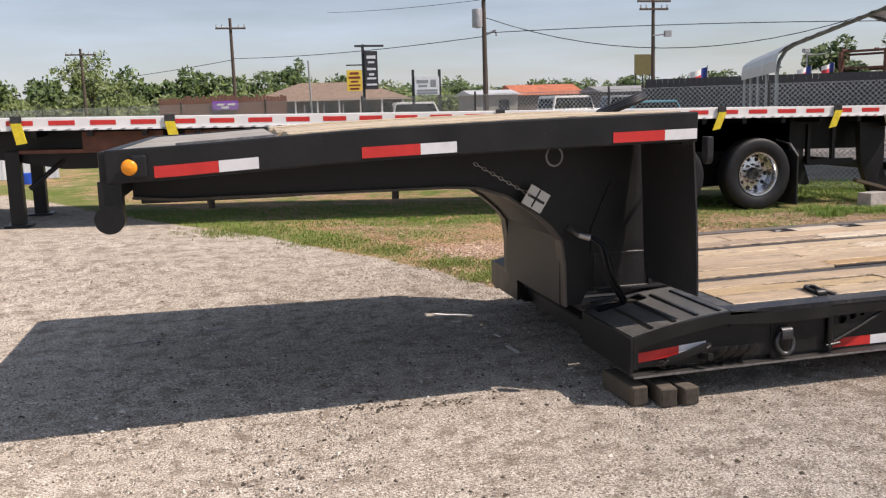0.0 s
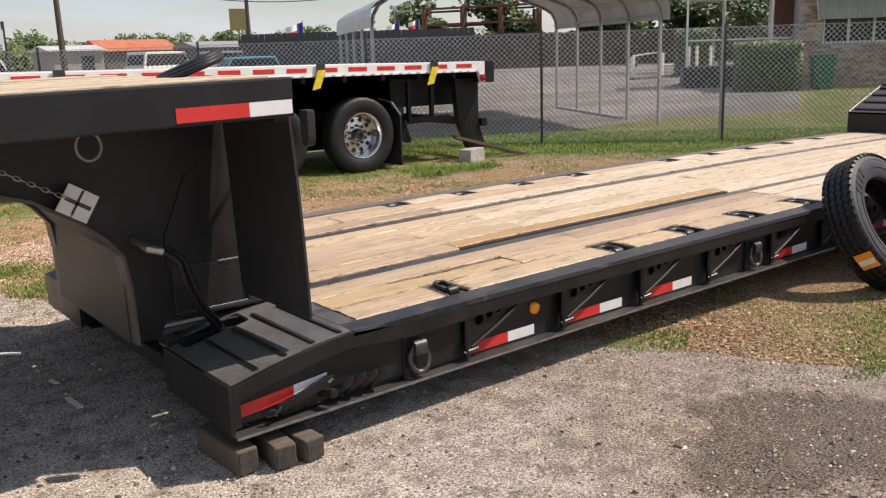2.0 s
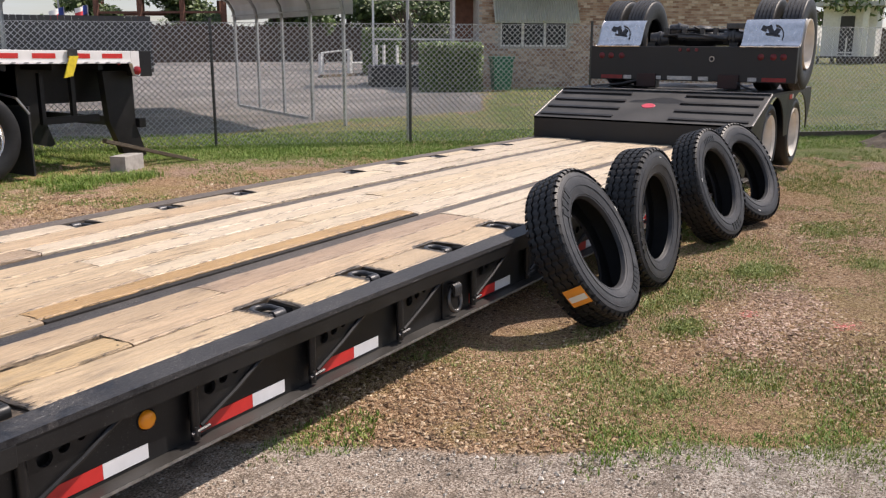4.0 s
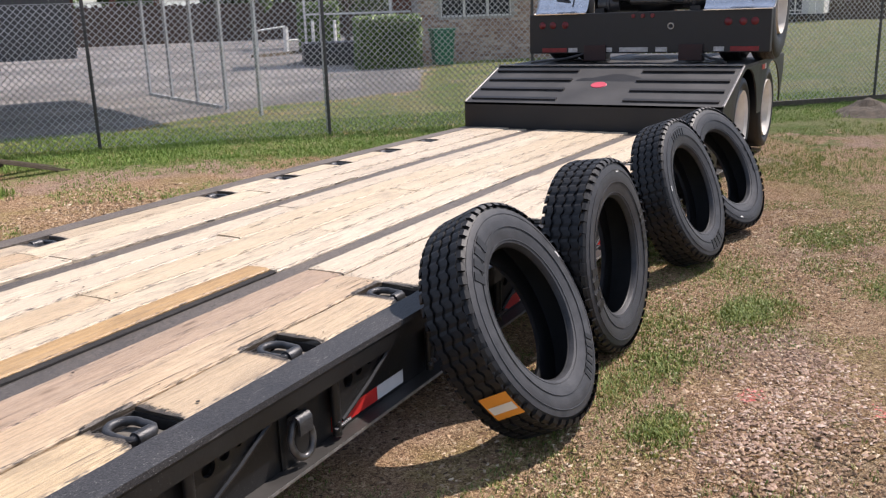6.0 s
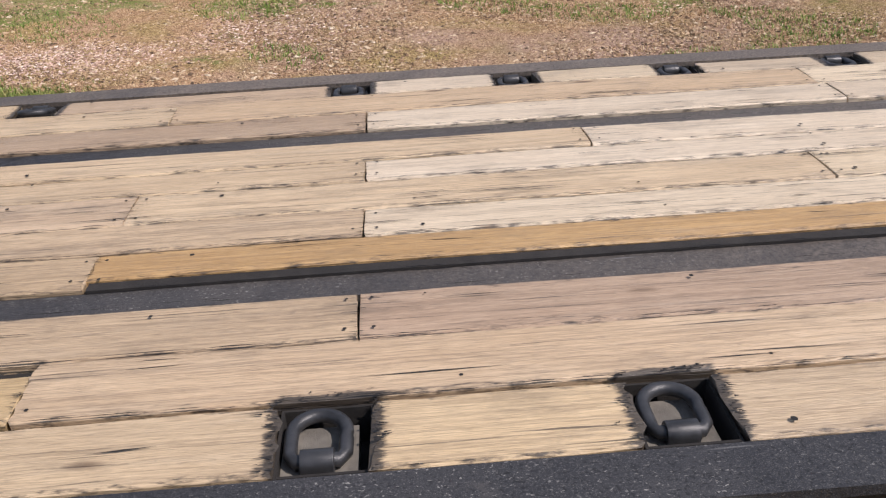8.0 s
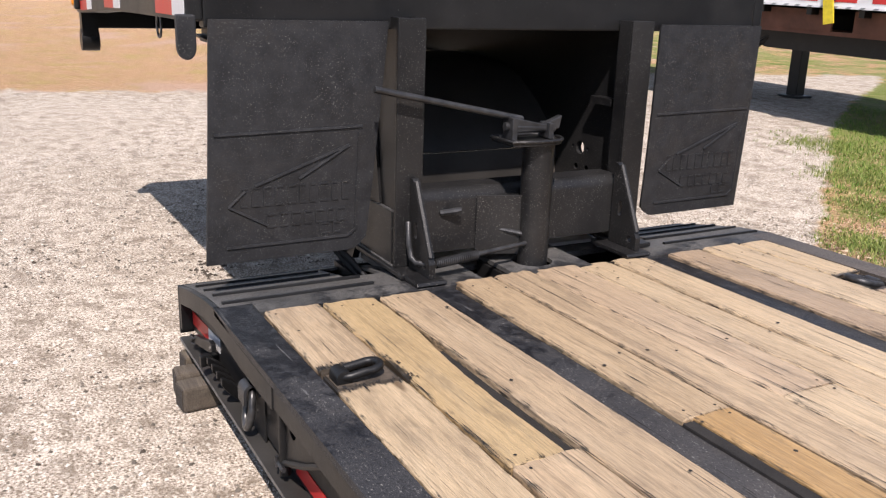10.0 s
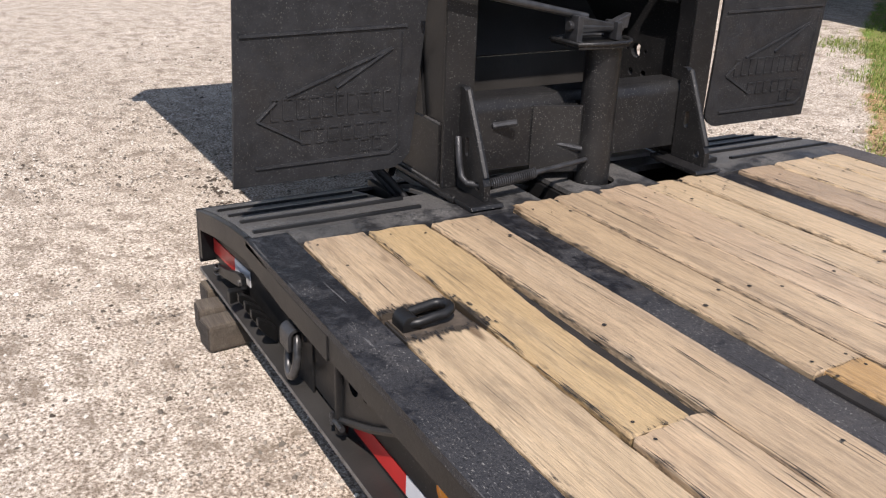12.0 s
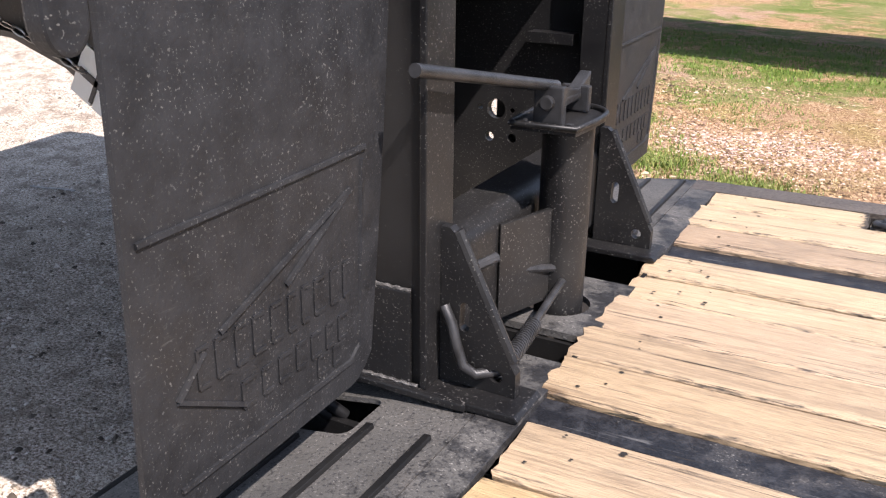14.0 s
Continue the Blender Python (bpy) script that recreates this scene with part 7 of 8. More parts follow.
# ---- carport ----
def carport():
    c = thing("carport", "open carport of galvanised posts with an arched corrugated roof", "carport", (14.42, 11.98, 0.0))
    p0 = Vector((14.42, 11.98, 0.03))
    ax = Vector((0.4465, 0.8948, 0))
    cr = Vector((-0.8948, 0.4465, 0))
    W, L = 5.5, 6.0
    turn = Matrix.Rotation(math.atan2(ax.y, ax.x), 4, "Z")
    # legs that bend over into the roof bows
    half = [(0.0, 0.0), (0.0, 2.02), (0.035, 2.22), (0.14, 2.40), (0.30, 2.50), (W / 2, 3.42)]
    bow = half + [(W - u, z) for u, z in half[-2::-1]]
    for i in range(5):
        q = p0 + ax * (i * L / 4)
        bm = B()
        tube(bm, [q + cr * u + Vector((0, 0, z)) for u, z in bow], 0.036, 4)
        part("carport_bow", bm, GALV, c, "square galvanised leg bent into a roof bow")
    for a, b in ((0, L),):
        part("base_rail", box(B(), 0.3 * L, L, -0.03, 0.03, 0.0, 0.07, 1, Matrix.Translation(p0) @ turn), GALV, c)
    skin = [(-0.05, 2.02), (-0.05, 2.24), (-0.02, 2.36), (0.07, 2.46), (0.28, 2.56), (W / 2, 3.48)]
    prof = skin + [(W - u, z) for u, z in skin[-2::-1]]
    fine = []
    for (u0, z0), (u1, z1) in zip(prof, prof[1:]):
        k = max(1, int(math.hypot(u1 - u0, z1 - z0) / 0.075))
        fine += [(u0 + (u1 - u0) * j / k, z0 + (z1 - z0) * j / k) for j in range(k)]
    fine.append(prof[-1])
    # ribs of the sheet run along the carport
    verts, faces = [], []
    w = len(fine)
    for s in (-0.3, L + 0.3):
        for i, (u, z) in enumerate(fine):
            rib = 0.016 if i % 3 == 0 else 0.0
            p = p0 + ax * s + cr * u
            verts.append((p.x, p.y, z + rib))
    for i in range(w - 1):
        faces.append((i, i + 1, w + i + 1, w + i))
    raw("carport_roof", verts, faces, GREY_METAL, c, "ribbed grey metal roof sheet")
    for k in (0, 1):
        u = 0.06 if k == 0 else W - 0.06
        part("eave_rail", tube(B(), [p0 + cr * u + Vector((0, 0, 2.1)), p0 + ax * L + cr * u + Vector((0, 0, 2.1))], 0.02, 4), GALV, c)


carport()


# ---- beyond the fence ----
def plank_fence(name, label, a, b, h, material, w=0.14, uneven=0.035):
    """A board fence from a to b: boards of uneven height on two rails."""
    a, b = Vector(a), Vector(b)
    d = (b - a).normalized()
    n = int((b - a).length / w)
    f = thing(name, label, "fence", tuple(a))
    rr = random.Random(len(label))
    ang = math.atan2(d.y, d.x)
    bm = B()
    for i in range(n):
        p = a + d * (i * w)
        hh = h * (1 + rr.uniform(-uneven, uneven))
        box(bm, 0.004, w - 0.006, -0.01 + rr.uniform(-0.006, 0.006), 0.012, 0.02, hh, 1, Matrix.Translation(p) @ Matrix.Rotation(ang, 4, "Z"))
    ob = part("board_run", bm, material, f)
    tagged(ob, kind="stuff")
    for z in (0.4, h - 0.35):
        part("fence_rail", box(B(), 0, (b - a).length, 0.014, 0.06, z, z + 0.09, 1, Matrix.Translation(a) @ Matrix.Rotation(ang, 4, "Z")), material, f)


plank_fence("board_fence", "long weathered grey-brown board fence across the lot", (30.0, 62.5, 0), (68.0, 43.0, 0), 2.75, FENCEWOOD, 0.22)
plank_fence("board_fence", "low reddish-brown board fence beside the road", (-3.2, 40.0, 0.2), (2.2, 40.0, 0.2), 2.1, REDFENCE, 0.15)
part_banner = part("banner", box(B(), -1.0, 0.1, 39.9, 39.94, 1.72, 2.1), PURPLE)
tagged(part_banner, "purple banner with white writing on a board fence", "banner")
for i, (x, z) in enumerate(((-0.8, 1.95), (-0.35, 1.95), (-0.62, 1.82))):
    bar = part("banner_bar", box(B(), x, x + 0.32, 39.88, 39.897, z - 0.045, z + 0.045), WHITE_PAINT, part_banner)


def brick_house():
    """A brick house with windows under a metal awning, a door recess and a low roof."""
    h = thing("brick_house", "low brown brick house with an awning over its front window", "house", (28.6, 16.5, 0.0))
    m = Matrix.Translation((28.15, 17.15, 0.0)) @ Matrix.Rotation(math.atan2(-2.45, 2.05), 4, "Z")
    L, H = 11.8, 3.6
    win = [(0.75, 3.05, 1.42, 2.30)]
    # wall shell round the window opening
    bm = B()
    (a, b, z0, z1) = win[0]
    for x0, x1, p, q in ((0, a, 0, H), (b, L, 0, H), (a, b, 0, z0), (a, b, z1, H)):
        box(bm, x0, x1, 0.0, 0.25, p, q, 1, m)
    box(bm, 0, 0.25, 0.2505, 7.0, 0, H, 1, m)
    wall = part("wall", bm, MORTAR, h, "brown brick wall")
    bm = B()
    rb = random.Random(2)
    rows = int(H / 0.085)
    for r in range(rows):
        z = r * 0.085
        off = 0.11 if r % 2 else 0.0
        n = int(L / 0.225)
        for i in range(n):
            x = i * 0.225 + off
            if x + 0.21 > a - 0.02 and x < b + 0.02 and z + 0.07 > z0 - 0.02 and z < z1 + 0.02:
                continue
            dep = -0.012 - rb.uniform(0, 0.004)
            vs = [bm.verts.new(m @ Vector(p)) for p in ((x, dep, z), (x + 0.212, dep, z), (x + 0.212, dep, z + 0.072), (x, dep, z + 0.072), (x, 0, z), (x + 0.212, 0, z), (x + 0.212, 0, z + 0.072), (x, 0, z + 0.072))]
            for f in ((0, 1, 2, 3), (0, 4, 5, 1), (3, 2, 6, 7), (0, 3, 7, 4), (1, 5, 6, 2)):
                bm.faces.new([vs[k] for k in f])
    bk = part("brickwork", bm, BRICK, wall, "mixed brown bricks")
    tagged(bk, kind="stuff")
    w = part("window", box(B(), a, b, 0.13, 0.15, z0, z1, 1, m), GLASS, h, "dark window of three panes with bars")
    for x in (a, a + (b - a) / 3, a + 2 * (b - a) / 3, b):
        part("window_frame", box(B(), x - 0.04, x + 0.04, 0.02, 0.129, z0, z1, 1, m), WHITE_PAINT, w)
    for z in (z0, z1 - 0.06):
        part("window_frame", box(B(), a, b, 0.03, 0.128, z, z + 0.06, 1, m), WHITE_PAINT, w)
    for i in range(18):
        x = a + 0.06 + i * (b - a - 0.12) / 17
        part("window_bar", tube(B(), [m @ Vector((x, 0.0, z0)), m @ Vector((x, 0.0, z1))], 0.012, 5), DARK_PAINT, w)
    verts, faces = [], []
    n = 70
    for i in range(n + 1):
        x = a - 0.3 + (b - a + 0.6) * i / n
        rp = -0.045 if i % 2 else 0.0
        for y, z in ((-0.06, z1 + 0.66), (-0.50, z1 - 0.02), (-0.515, z1 - 0.12)):
            verts.append(tuple(m @ Vector((x, y + rp, z))))
    for i in range(n):
        for k in range(2):
            faces.append((i * 3 + k, i * 3 + k + 1, (i + 1) * 3 + k + 1, (i + 1) * 3 + k))
    raw("awning", verts, faces, corrugated("pale_green_awning", (0.50, 0.49, 0.40)), h, "ribbed grey-green metal awning")
    bm = prism(B(), [(-0.6, H), (7.5, H), (3.5, H + 1.6)], "x", -0.5, L + 0.5)
    bmesh.ops.transform(bm, matrix=m, verts=bm.verts)
    part("roof", bm, ROOF, h)
    # porch posts and door at the near corner
    part("porch_roof", box(B(), -3.6, 0.0, 0.6, 3.0, 3.02, 3.2, 1, m), WHITE_METAL, h)
    for x in (-3.5, -0.75):
        part("porch_post", box(B(), x - 0.035, x + 0.035, 0.75, 0.82, 0, 3.02, 1, m), WHITE_PAINT, h)
    part("porch_rail", box(B(), -3.5, -0.1, 0.76, 0.82, 1.62, 1.68, 1, m), WHITE_PAINT, h)
    part("porch_floor", box(B(), -3.6, 0.0, 0.6, 3.0, 0.0, 0.75, 1, m), DARK_PAINT, h)
    part("door_panel", box(B(), -0.62, 0.0, 1.2, 1.26, 0.75, 3.0, 1, m), RUST, h, "reddish brown door beside the porch")


brick_house()

bm = B()
mb = Matrix.Translation((26.75, 15.5, 0.0)) @ Matrix.Rotation(radians(-48), 4, "Z")
box(bm, -0.33, 0.33, -0.3, 0.3, 0.08, 1.05, 1, mb)
for v in bm.verts:
    loc = mb.inverted() @ v.co
    if loc.z < 0.5:
        v.co = mb @ Vector((loc.x * 0.82, loc.y * 0.82, loc.z))
wb = part("wheeled_bin", bm, BIN, None, bevel=0.03)
tagged(wb, "dark green plastic wheeled bin by the brick wall", "bin")
part("lid", box(B(), -0.36, 0.36, -0.34, 0.34, 1.052, 1.12, 1, mb), BIN, wb, bevel=0.02)

# white rail and posts by the drive
rail = thing("white_rail", "low white painted handrail beside the drive", "rail", (35.2, 29.6, 0))
for a in ((35.0, 29.8), (36.2, 29.0)):
    part("post", box(B(), a[0] - 0.09, a[0] + 0.09, a[1] - 0.09, a[1] + 0.09, 0, 1.0 if a[0] < 36 else 1.15), WHITE_PAINT, rail)
part("top_rail", tube(B(), [(35.0, 29.8, 1.03), (36.2, 29.0, 1.2)], 0.04, 6), WHITE_PAINT, rail)
part("low_rail", tube(B(), [(36.2, 29.0, 0.55), (38.6, 27.6, 0.62)], 0.05, 6), WHITE_PAINT, rail)
kerb = part("timber_kerb", box(B(), 0.0, 6.5, -0.12, 0.12, 0.0, 0.16, 1, Matrix.Translation((31.6, 27.0, 0.0)) @ Matrix.Rotation(radians(8), 4, "Z")), TIMBER)
tagged(kerb, "long low timber kerb beside the drive", "kerb")
for x, y in ((34.9, 26.45), (35.15, 26.2), (35.2, 25.5)):
    p = part("porch_pillar", box(B(), x - 0.05, x + 0.05, y - 0.05, y + 0.05, 0, 1.42), WHITE_PAINT)
    tagged(p, "white painted wooden pillar", "post", "white pillars")


# ---- leaves, trees ----
def leaf_cloud(verts, faces, centre, radii, count, size, rr, hollow=0.55):
    """Small leaf quads filling an uneven ellipsoid."""
    for _ in range(count):
        while True:
            p = Vector((rr.uniform(-1, 1), rr.uniform(-1, 1), rr.uniform(-1, 1)))
            if hollow < p.length <= 1:
                break
        q = Vector((centre[0] + p.x * radii[0], centre[1] + p.y * radii[1], centre[2] + p.z * radii[2]))
        if noise.noise(q * (0.9 / max(0.3, min(radii)))) < -0.12:
            continue
        u = Vector((rr.gauss(0, 1), rr.gauss(0, 1), rr.gauss(0, 1))).normalized()
        w = u.orthogonal().normalized()
        s = size * rr.uniform(0.6, 1.3)
        i = len(verts)
        verts += [tuple(q - u * s), tuple(q + w * s * 0.5), tuple(q + u * s), tuple(q - w * s * 0.5)]
        faces.append((i, i + 1, i + 2, i + 3))


def tree(x, y, height, spread, label, material, seed, leaves=2600, size=0.16, base=0.0, low=0.5):
    rr = random.Random(seed)
    t = thing("tree", label, "tree", (x, y, base))
    bm = B()
    top = height * 0.6
    tube(bm, [(x, y, base), (x + 0.1, y, base + top * 0.5), (x - 0.05, y + 0.1, base + top)], 0.016 * height + 0.05, 8, 0.008 * height)
    lobes = []
    n = 16
    for i in range(n):
        a = i * 2.4 + rr.uniform(0, 1)
        rad = spread * rr.uniform(0.15, 0.85)
        c = (x + rad * math.cos(a), y + rad * math.sin(a), base + height * (low + (0.9 - low) * ((i * 0.618) % 1.0) * (1.0 - 0.25 * rad / spread)))
        lobes.append(c)
        tube(bm, [(x, y, base + top * rr.uniform(0.4, 0.9)), Vector((x, y, base + top * 0.8)).lerp(Vector(c), 0.6), c], 0.008 * height, 5, 0.003 * height)
    part("trunk", bm, BARK, t)
    verts, faces = [], []
    for c in lobes:
        leaf_cloud(verts, faces, c, (spread * rr.uniform(0.22, 0.42), spread * rr.uniform(0.22, 0.42), height * rr.uniform(0.09, 0.17)), leaves // n, size, rr, 0.35)
    raw("crown", verts, faces, material, t)
    return t


def tree_line(name, label, spots, material, size, per, seed):
    """A far belt of trees and scrub as leaf clumps over dark stems."""
    rr = random.Random(seed)
    verts, faces = [], []
    for (x, y, h, w) in spots:
        for k in range(4):
            c = (x + rr.uniform(-0.4, 0.4) * w, y + rr.uniform(-2, 2), h * rr.uniform(0.35, 0.8))
            leaf_cloud(verts, faces, c, (w * rr.uniform(0.35, 0.6), w * 0.5, h * rr.uniform(0.25, 0.4)), per, size, rr, 0.2)
    ob = raw(name, verts, faces, material)
    tagged(ob, label, "trees", kind="stuff")


rt = random.Random(21)
belt = [(-90 + i * 1.9 + rt.uniform(-1, 1), 128 + rt.uniform(-8, 8), rt.uniform(5.2, 7.4), rt.uniform(3, 5.5)) for i in range(56)]
belt += [(10 + i * 3.0 + rt.uniform(-1.5, 1.5), 150 + rt.uniform(-10, 10), rt.uniform(4.6, 6.6), rt.uniform(4, 7)) for i in range(44)]
tree_line("tree_belt", "far belt of dark green trees along the horizon", belt, LEAF, 0.36, 420, 4)
scrub = [(-70 + i * 1.5 + rt.uniform(-1, 1), 112 + rt.uniform(-6, 6), rt.uniform(3.0, 5.0), rt.uniform(2.5, 4.5)) for i in range(66)]
tree_line("scrub", "pale green scrub in front of the far trees", scrub, LEAF_PALE, 0.28, 240, 6)
tree(-15.8, 110, 9.2, 4.4, "tall thin pale tree above the scrub", LEAF_PALE, 31, 2200, 0.24)
tree(6.2, 88, 6.7, 2.4, "single round green tree behind the low house", LEAF, 32, 3000, 0.2)
for i, (x, y, h, sp, low) in enumerate(((58.5, 54.5, 8.5, 3.6, 0.3), (62, 49.5, 11.5, 5.0, 0.2), (65, 44.5, 12.5, 5.2, 0.2), (67.5, 40, 11.5, 4.8, 0.2), (70, 35.5, 12.5, 5.0, 0.2), (47.5, 63.5, 6.6, 3.0, 0.4), (53.5, 58.5, 7.2, 3.2, 0.35))):
    tree(x, y, h, sp, "broad dark green tree behind the board fence" if i < 5 else "loose green tree behind the rusty frame", LEAF, 50 + i, 8000 if i < 5 else 3600, 0.26, 0.0, low)
for i, (x, y, h, sp) in enumerate(((52.5, 58, 8.5, 3.8), (57.5, 52, 10.5, 4.4), (61.5, 47.5, 11.5, 4.6), (64.5, 42, 11.5, 4.6), (66.5, 37.5, 11.5, 4.4))):
    tree(x, y, h, sp, "dense dark green tree close behind the board fence", LEAF, 80 + i, 9000, 0.25, 0.0, 0.14)
tree(50.5, 42.5, 4.3, 1.0, "young bright green tree before the board fence", LEAF_HEDGE, 61, 1400, 0.14, 0.0, 0.55)
tree(42.5, 30.0, 6.5, 3.4, "leafy green tree beside the brick house", LEAF, 62, 6000, 0.15, 0.0, 0.3)
for i, (x, y, h, sp) in enumerate(((70, 30, 8, 5), (78, 14, 7, 5), (88, 2, 6.5, 5), (96, -8, 7, 5))):
    tree(x, y, h, sp, "green tree beyond the far shed", LEAF, 70 + i, 2600, 0.28)


def hedge(x, y, rx, ry, h, label, seed, turn=0.0):
    rr = random.Random(seed)
    verts, faces = [], []
    for _ in range(5200):
        u = rr.uniform(-1, 1)
        v = rr.uniform(-1, 1)
        z = rr.uniform(0.0, 1.0)
        face = rr.random()
        if face < 0.35:
            z = rr.uniform(0.9, 1.03)
        elif face < 0.7:
            v = -1 + rr.uniform(-0.08, 0.12)
        else:
            u = (-1 if rr.random() < 0.5 else 1) + rr.uniform(-0.08, 0.08)
        c, s = math.cos(turn), math.sin(turn)
        q = Vector((x + c * u * rx - s * v * ry, y + s * u * rx + c * v * ry, 0.05 + z * h + 0.06 * noise.noise((u * 3, v * 3, z * 3))))
        d = Vector((rr.gauss(0, 1), rr.gauss(0, 1), rr.gauss(0, 1))).normalized()
        w = d.orthogonal().normalized()
        k = len(verts)
        sz = rr.uniform(0.03, 0.07)
        verts += [tuple(q - d * sz), tuple(q + w * sz * 0.6), tuple(q + d * sz), tuple(q - w * sz * 0.6)]
        faces.append((k, k + 1, k + 2, k + 3))
    t = thing("hedge", label, "hedge", (x, y, 0))
    raw("leaves", verts, faces, LEAF_HEDGE, t)
    bm = B()
    box(bm, -rx * 0.86, rx * 0.86, -ry * 0.86, ry * 0.86, 0, h * 0.9, 1, Matrix.Translation((x, y, 0)) @ Matrix.Rotation(turn, 4, "Z"))
    part("inner_growth", bm, LEAF_HEDGE, t)


hedge(25.95, 16.9, 0.92, 0.75, 1.46, "clipped dark green hedge in front of the house", 8, radians(-56))
hedge(36.2, 27.1, 0.85, 0.6, 2.1, "small clipped green shrub by the white pillars", 9, radians(-56))


# ---- along the road: poles, signs, buildings, vehicles ----
def utility_pole(x, y, h, arms, label, extra=False):
    p = thing("utility_pole", label, "utility pole", (x, y, 0), "poles along the road")
    lean = -0.006 * h
    part("mast", tube(B(), [(x, y, 0), (x + lean, y, h)], 0.14, 10, 0.09), POLE, p, smooth=0.8)
    for z, w in arms:
        part("cross_arm", box(B(), x + lean - w, x + lean + w, y - 0.16, y - 0.06, z - 0.055, z + 0.055), POLE, p)
        for u in (-0.92, -0.55, 0.55, 0.92):
            bm = B()
            lathe(bm, [(0.0, 0.2), (0.05, 0.18), (0.03, 0.1), (0.06, 0.06), (0.02, 0.0)], pose(x + lean + u * w, y - 0.11, z + 0.056), 8)
            part("insulator", bm, GREY_METAL, p)
    if extra:
        bm = B()
        lathe(bm, [(0.0, 0.9), (0.22, 0.86), (0.24, 0.8), (0.24, 0.05), (0.0, 0.0)], pose(x - 0.38, y - 0.1, h - 1.9), 14)
        part("transformer", bm, GALV, p, "grey transformer can", smooth=0.6)
        part("bracket_lamp", tube(B(), [(x, y, h - 2.2), (x + 0.45, y - 0.2, h - 2.0), (x + 0.5, y - 0.2, h - 2.25)], 0.05, 6), GALV, p)


utility_pole(-11.2, 74, 6.75, [(6.3, 1.1)], "far wooden utility pole with one cross-arm")
utility_pole(0.1, 60, 7.6, [(6.95, 0.95)], "wooden utility pole with one cross-arm")
utility_pole(11.4, 40.2, 7.0, [(6.45, 0.9)], "wooden utility pole with transformer and wires", True)
utility_pole(24.3, 49.1, 7.9, [(7.35, 1.05), (6.9, 0.9)], "wooden utility pole with a floodlight and two cross-arms")
part("floodlight", box(B(), 24.85, 25.25, 48.7, 48.9, 5.3, 5.65), GALV).name = "floodlight"
tagged(bpy.data.objects["floodlight"], "grey floodlight on the utility pole", "lamp")
part("lamp_arm", tube(B(), [(24.2, 49.0, 5.4), (24.9, 48.8, 5.45)], 0.04, 6), GALV, bpy.data.objects["floodlight"])


def span(a, b, sag, r=0.022):
    a, b = Vector(a), Vector(b)
    pts = [a.lerp(b, i / 16) - Vector((0, 0, sag * 4 * (i / 16) * (1 - i / 16))) for i in range(17)]
    ob = part("overhead_wire", tube(B(), pts, r, 4), DARK_PAINT)
    tagged(ob, "thin black overhead wire between poles", "wire", "wires between poles")


span((-11.2, 74, 4.2), (0.1, 60, 4.98), 0.1)
span((0.1, 60, 5.05), (11.4, 40.2, 4.75), 0.2)
span((11.4, 40.2, 4.9), (27.0, 32.0, 4.57), -0.12)
span((11.4, 40.2, 5.6), (27.5, 31.6, 5.6), 1.75)
span((11.2, 40.3, 6.39), (6.3, 59.5, 7.87), 0.1, 0.015)


def sign_board(name, label, category, x0, x1, y, z0, z1, material, posts, bars, bar_mat):
    s = thing(name, label, category, (0.5 * (x0 + x1), y, 0))
    b = part("panel", box(B(), x0, x1, y - 0.05, y + 0.05, z0, z1), material, s)
    for px, pz in posts:
        part("sign_post", box(B(), px - 0.06, px + 0.06, y + 0.055, y + 0.17, 0, pz), SIGN_BLACK, s)
    rr = random.Random(int(100 * abs(x0)))
    for u0, u1, v, hh in bars:
        part("writing_bar", box(B(), x0 + (x1 - x0) * u0, x0 + (x1 - x0) * u1, y - 0.062, y - 0.0515, z0 + (z1 - z0) * v, z0 + (z1 - z0) * (v + hh)), bar_mat, b)
    return s


sb = sign_board("hanging_sign", "tall black hanging sign with lines of white writing", "sign", 6.36, 7.0, 44.3, 2.55, 4.42, SIGN_BLACK, [(6.3, 4.75)], [(0.15, 0.85, 0.80, 0.08), (0.25, 0.75, 0.68, 0.05), (0.15, 0.85, 0.5, 0.06), (0.3, 0.7, 0.36, 0.06), (0.15, 0.85, 0.26, 0.05), (0.1, 0.9, 0.1, 0.05)], SIGN_PALE)
part("top_arm", box(B(), 5.9, 7.35, 44.36, 44.44, 4.62, 4.72), SIGN_BLACK, sb)
sy = sign_board("hanging_sign", "small yellow hanging sign with dark writing", "sign", 5.45, 6.2, 44.35, 2.48, 3.5, SIGN_YELLOW, [], [(0.2, 0.8, 0.80, 0.1), (0.12, 0.88, 0.6, 0.1), (0.25, 0.75, 0.42, 0.08), (0.12, 0.88, 0.25, 0.07), (0.2, 0.8, 0.08, 0.08)], plain("dark_red_writing", (0.2, 0.03, 0.02), 0.6))
part("top_arm", box(B(), 5.45, 6.32, 44.36, 44.42, 3.72, 3.78), SIGN_BLACK, sy)
sign_board("post_sign", "pale sign with grey writing between two black posts", "sign", 8.75, 10.0, 43.8, 2.2, 3.1, SIGN_PALE, [(8.7, 3.45), (10.05, 3.45)], [(0.08, 0.55, 0.66, 0.16), (0.15, 0.5, 0.45, 0.1), (0.08, 0.92, 0.2, 0.1), (0.08, 0.92, 0.05, 0.1), (0.64, 0.86, 0.45, 0.38)], plain("grey_writing", (0.22, 0.24, 0.26), 0.6))
sign_board("billboard", "small weathered olive billboard on posts far off", "sign", 46.7, 48.9, 99.0, 4.7, 7.1, SIGN_OLIVE, [(46.9, 4.7), (47.8, 4.7), (48.7, 4.7)], [], SIGN_PALE)
part("thin_mast", tube(B(), [(4.0, 48.0, 0), (3.9, 48.0, 4.2)], 0.05, 6), GALV)
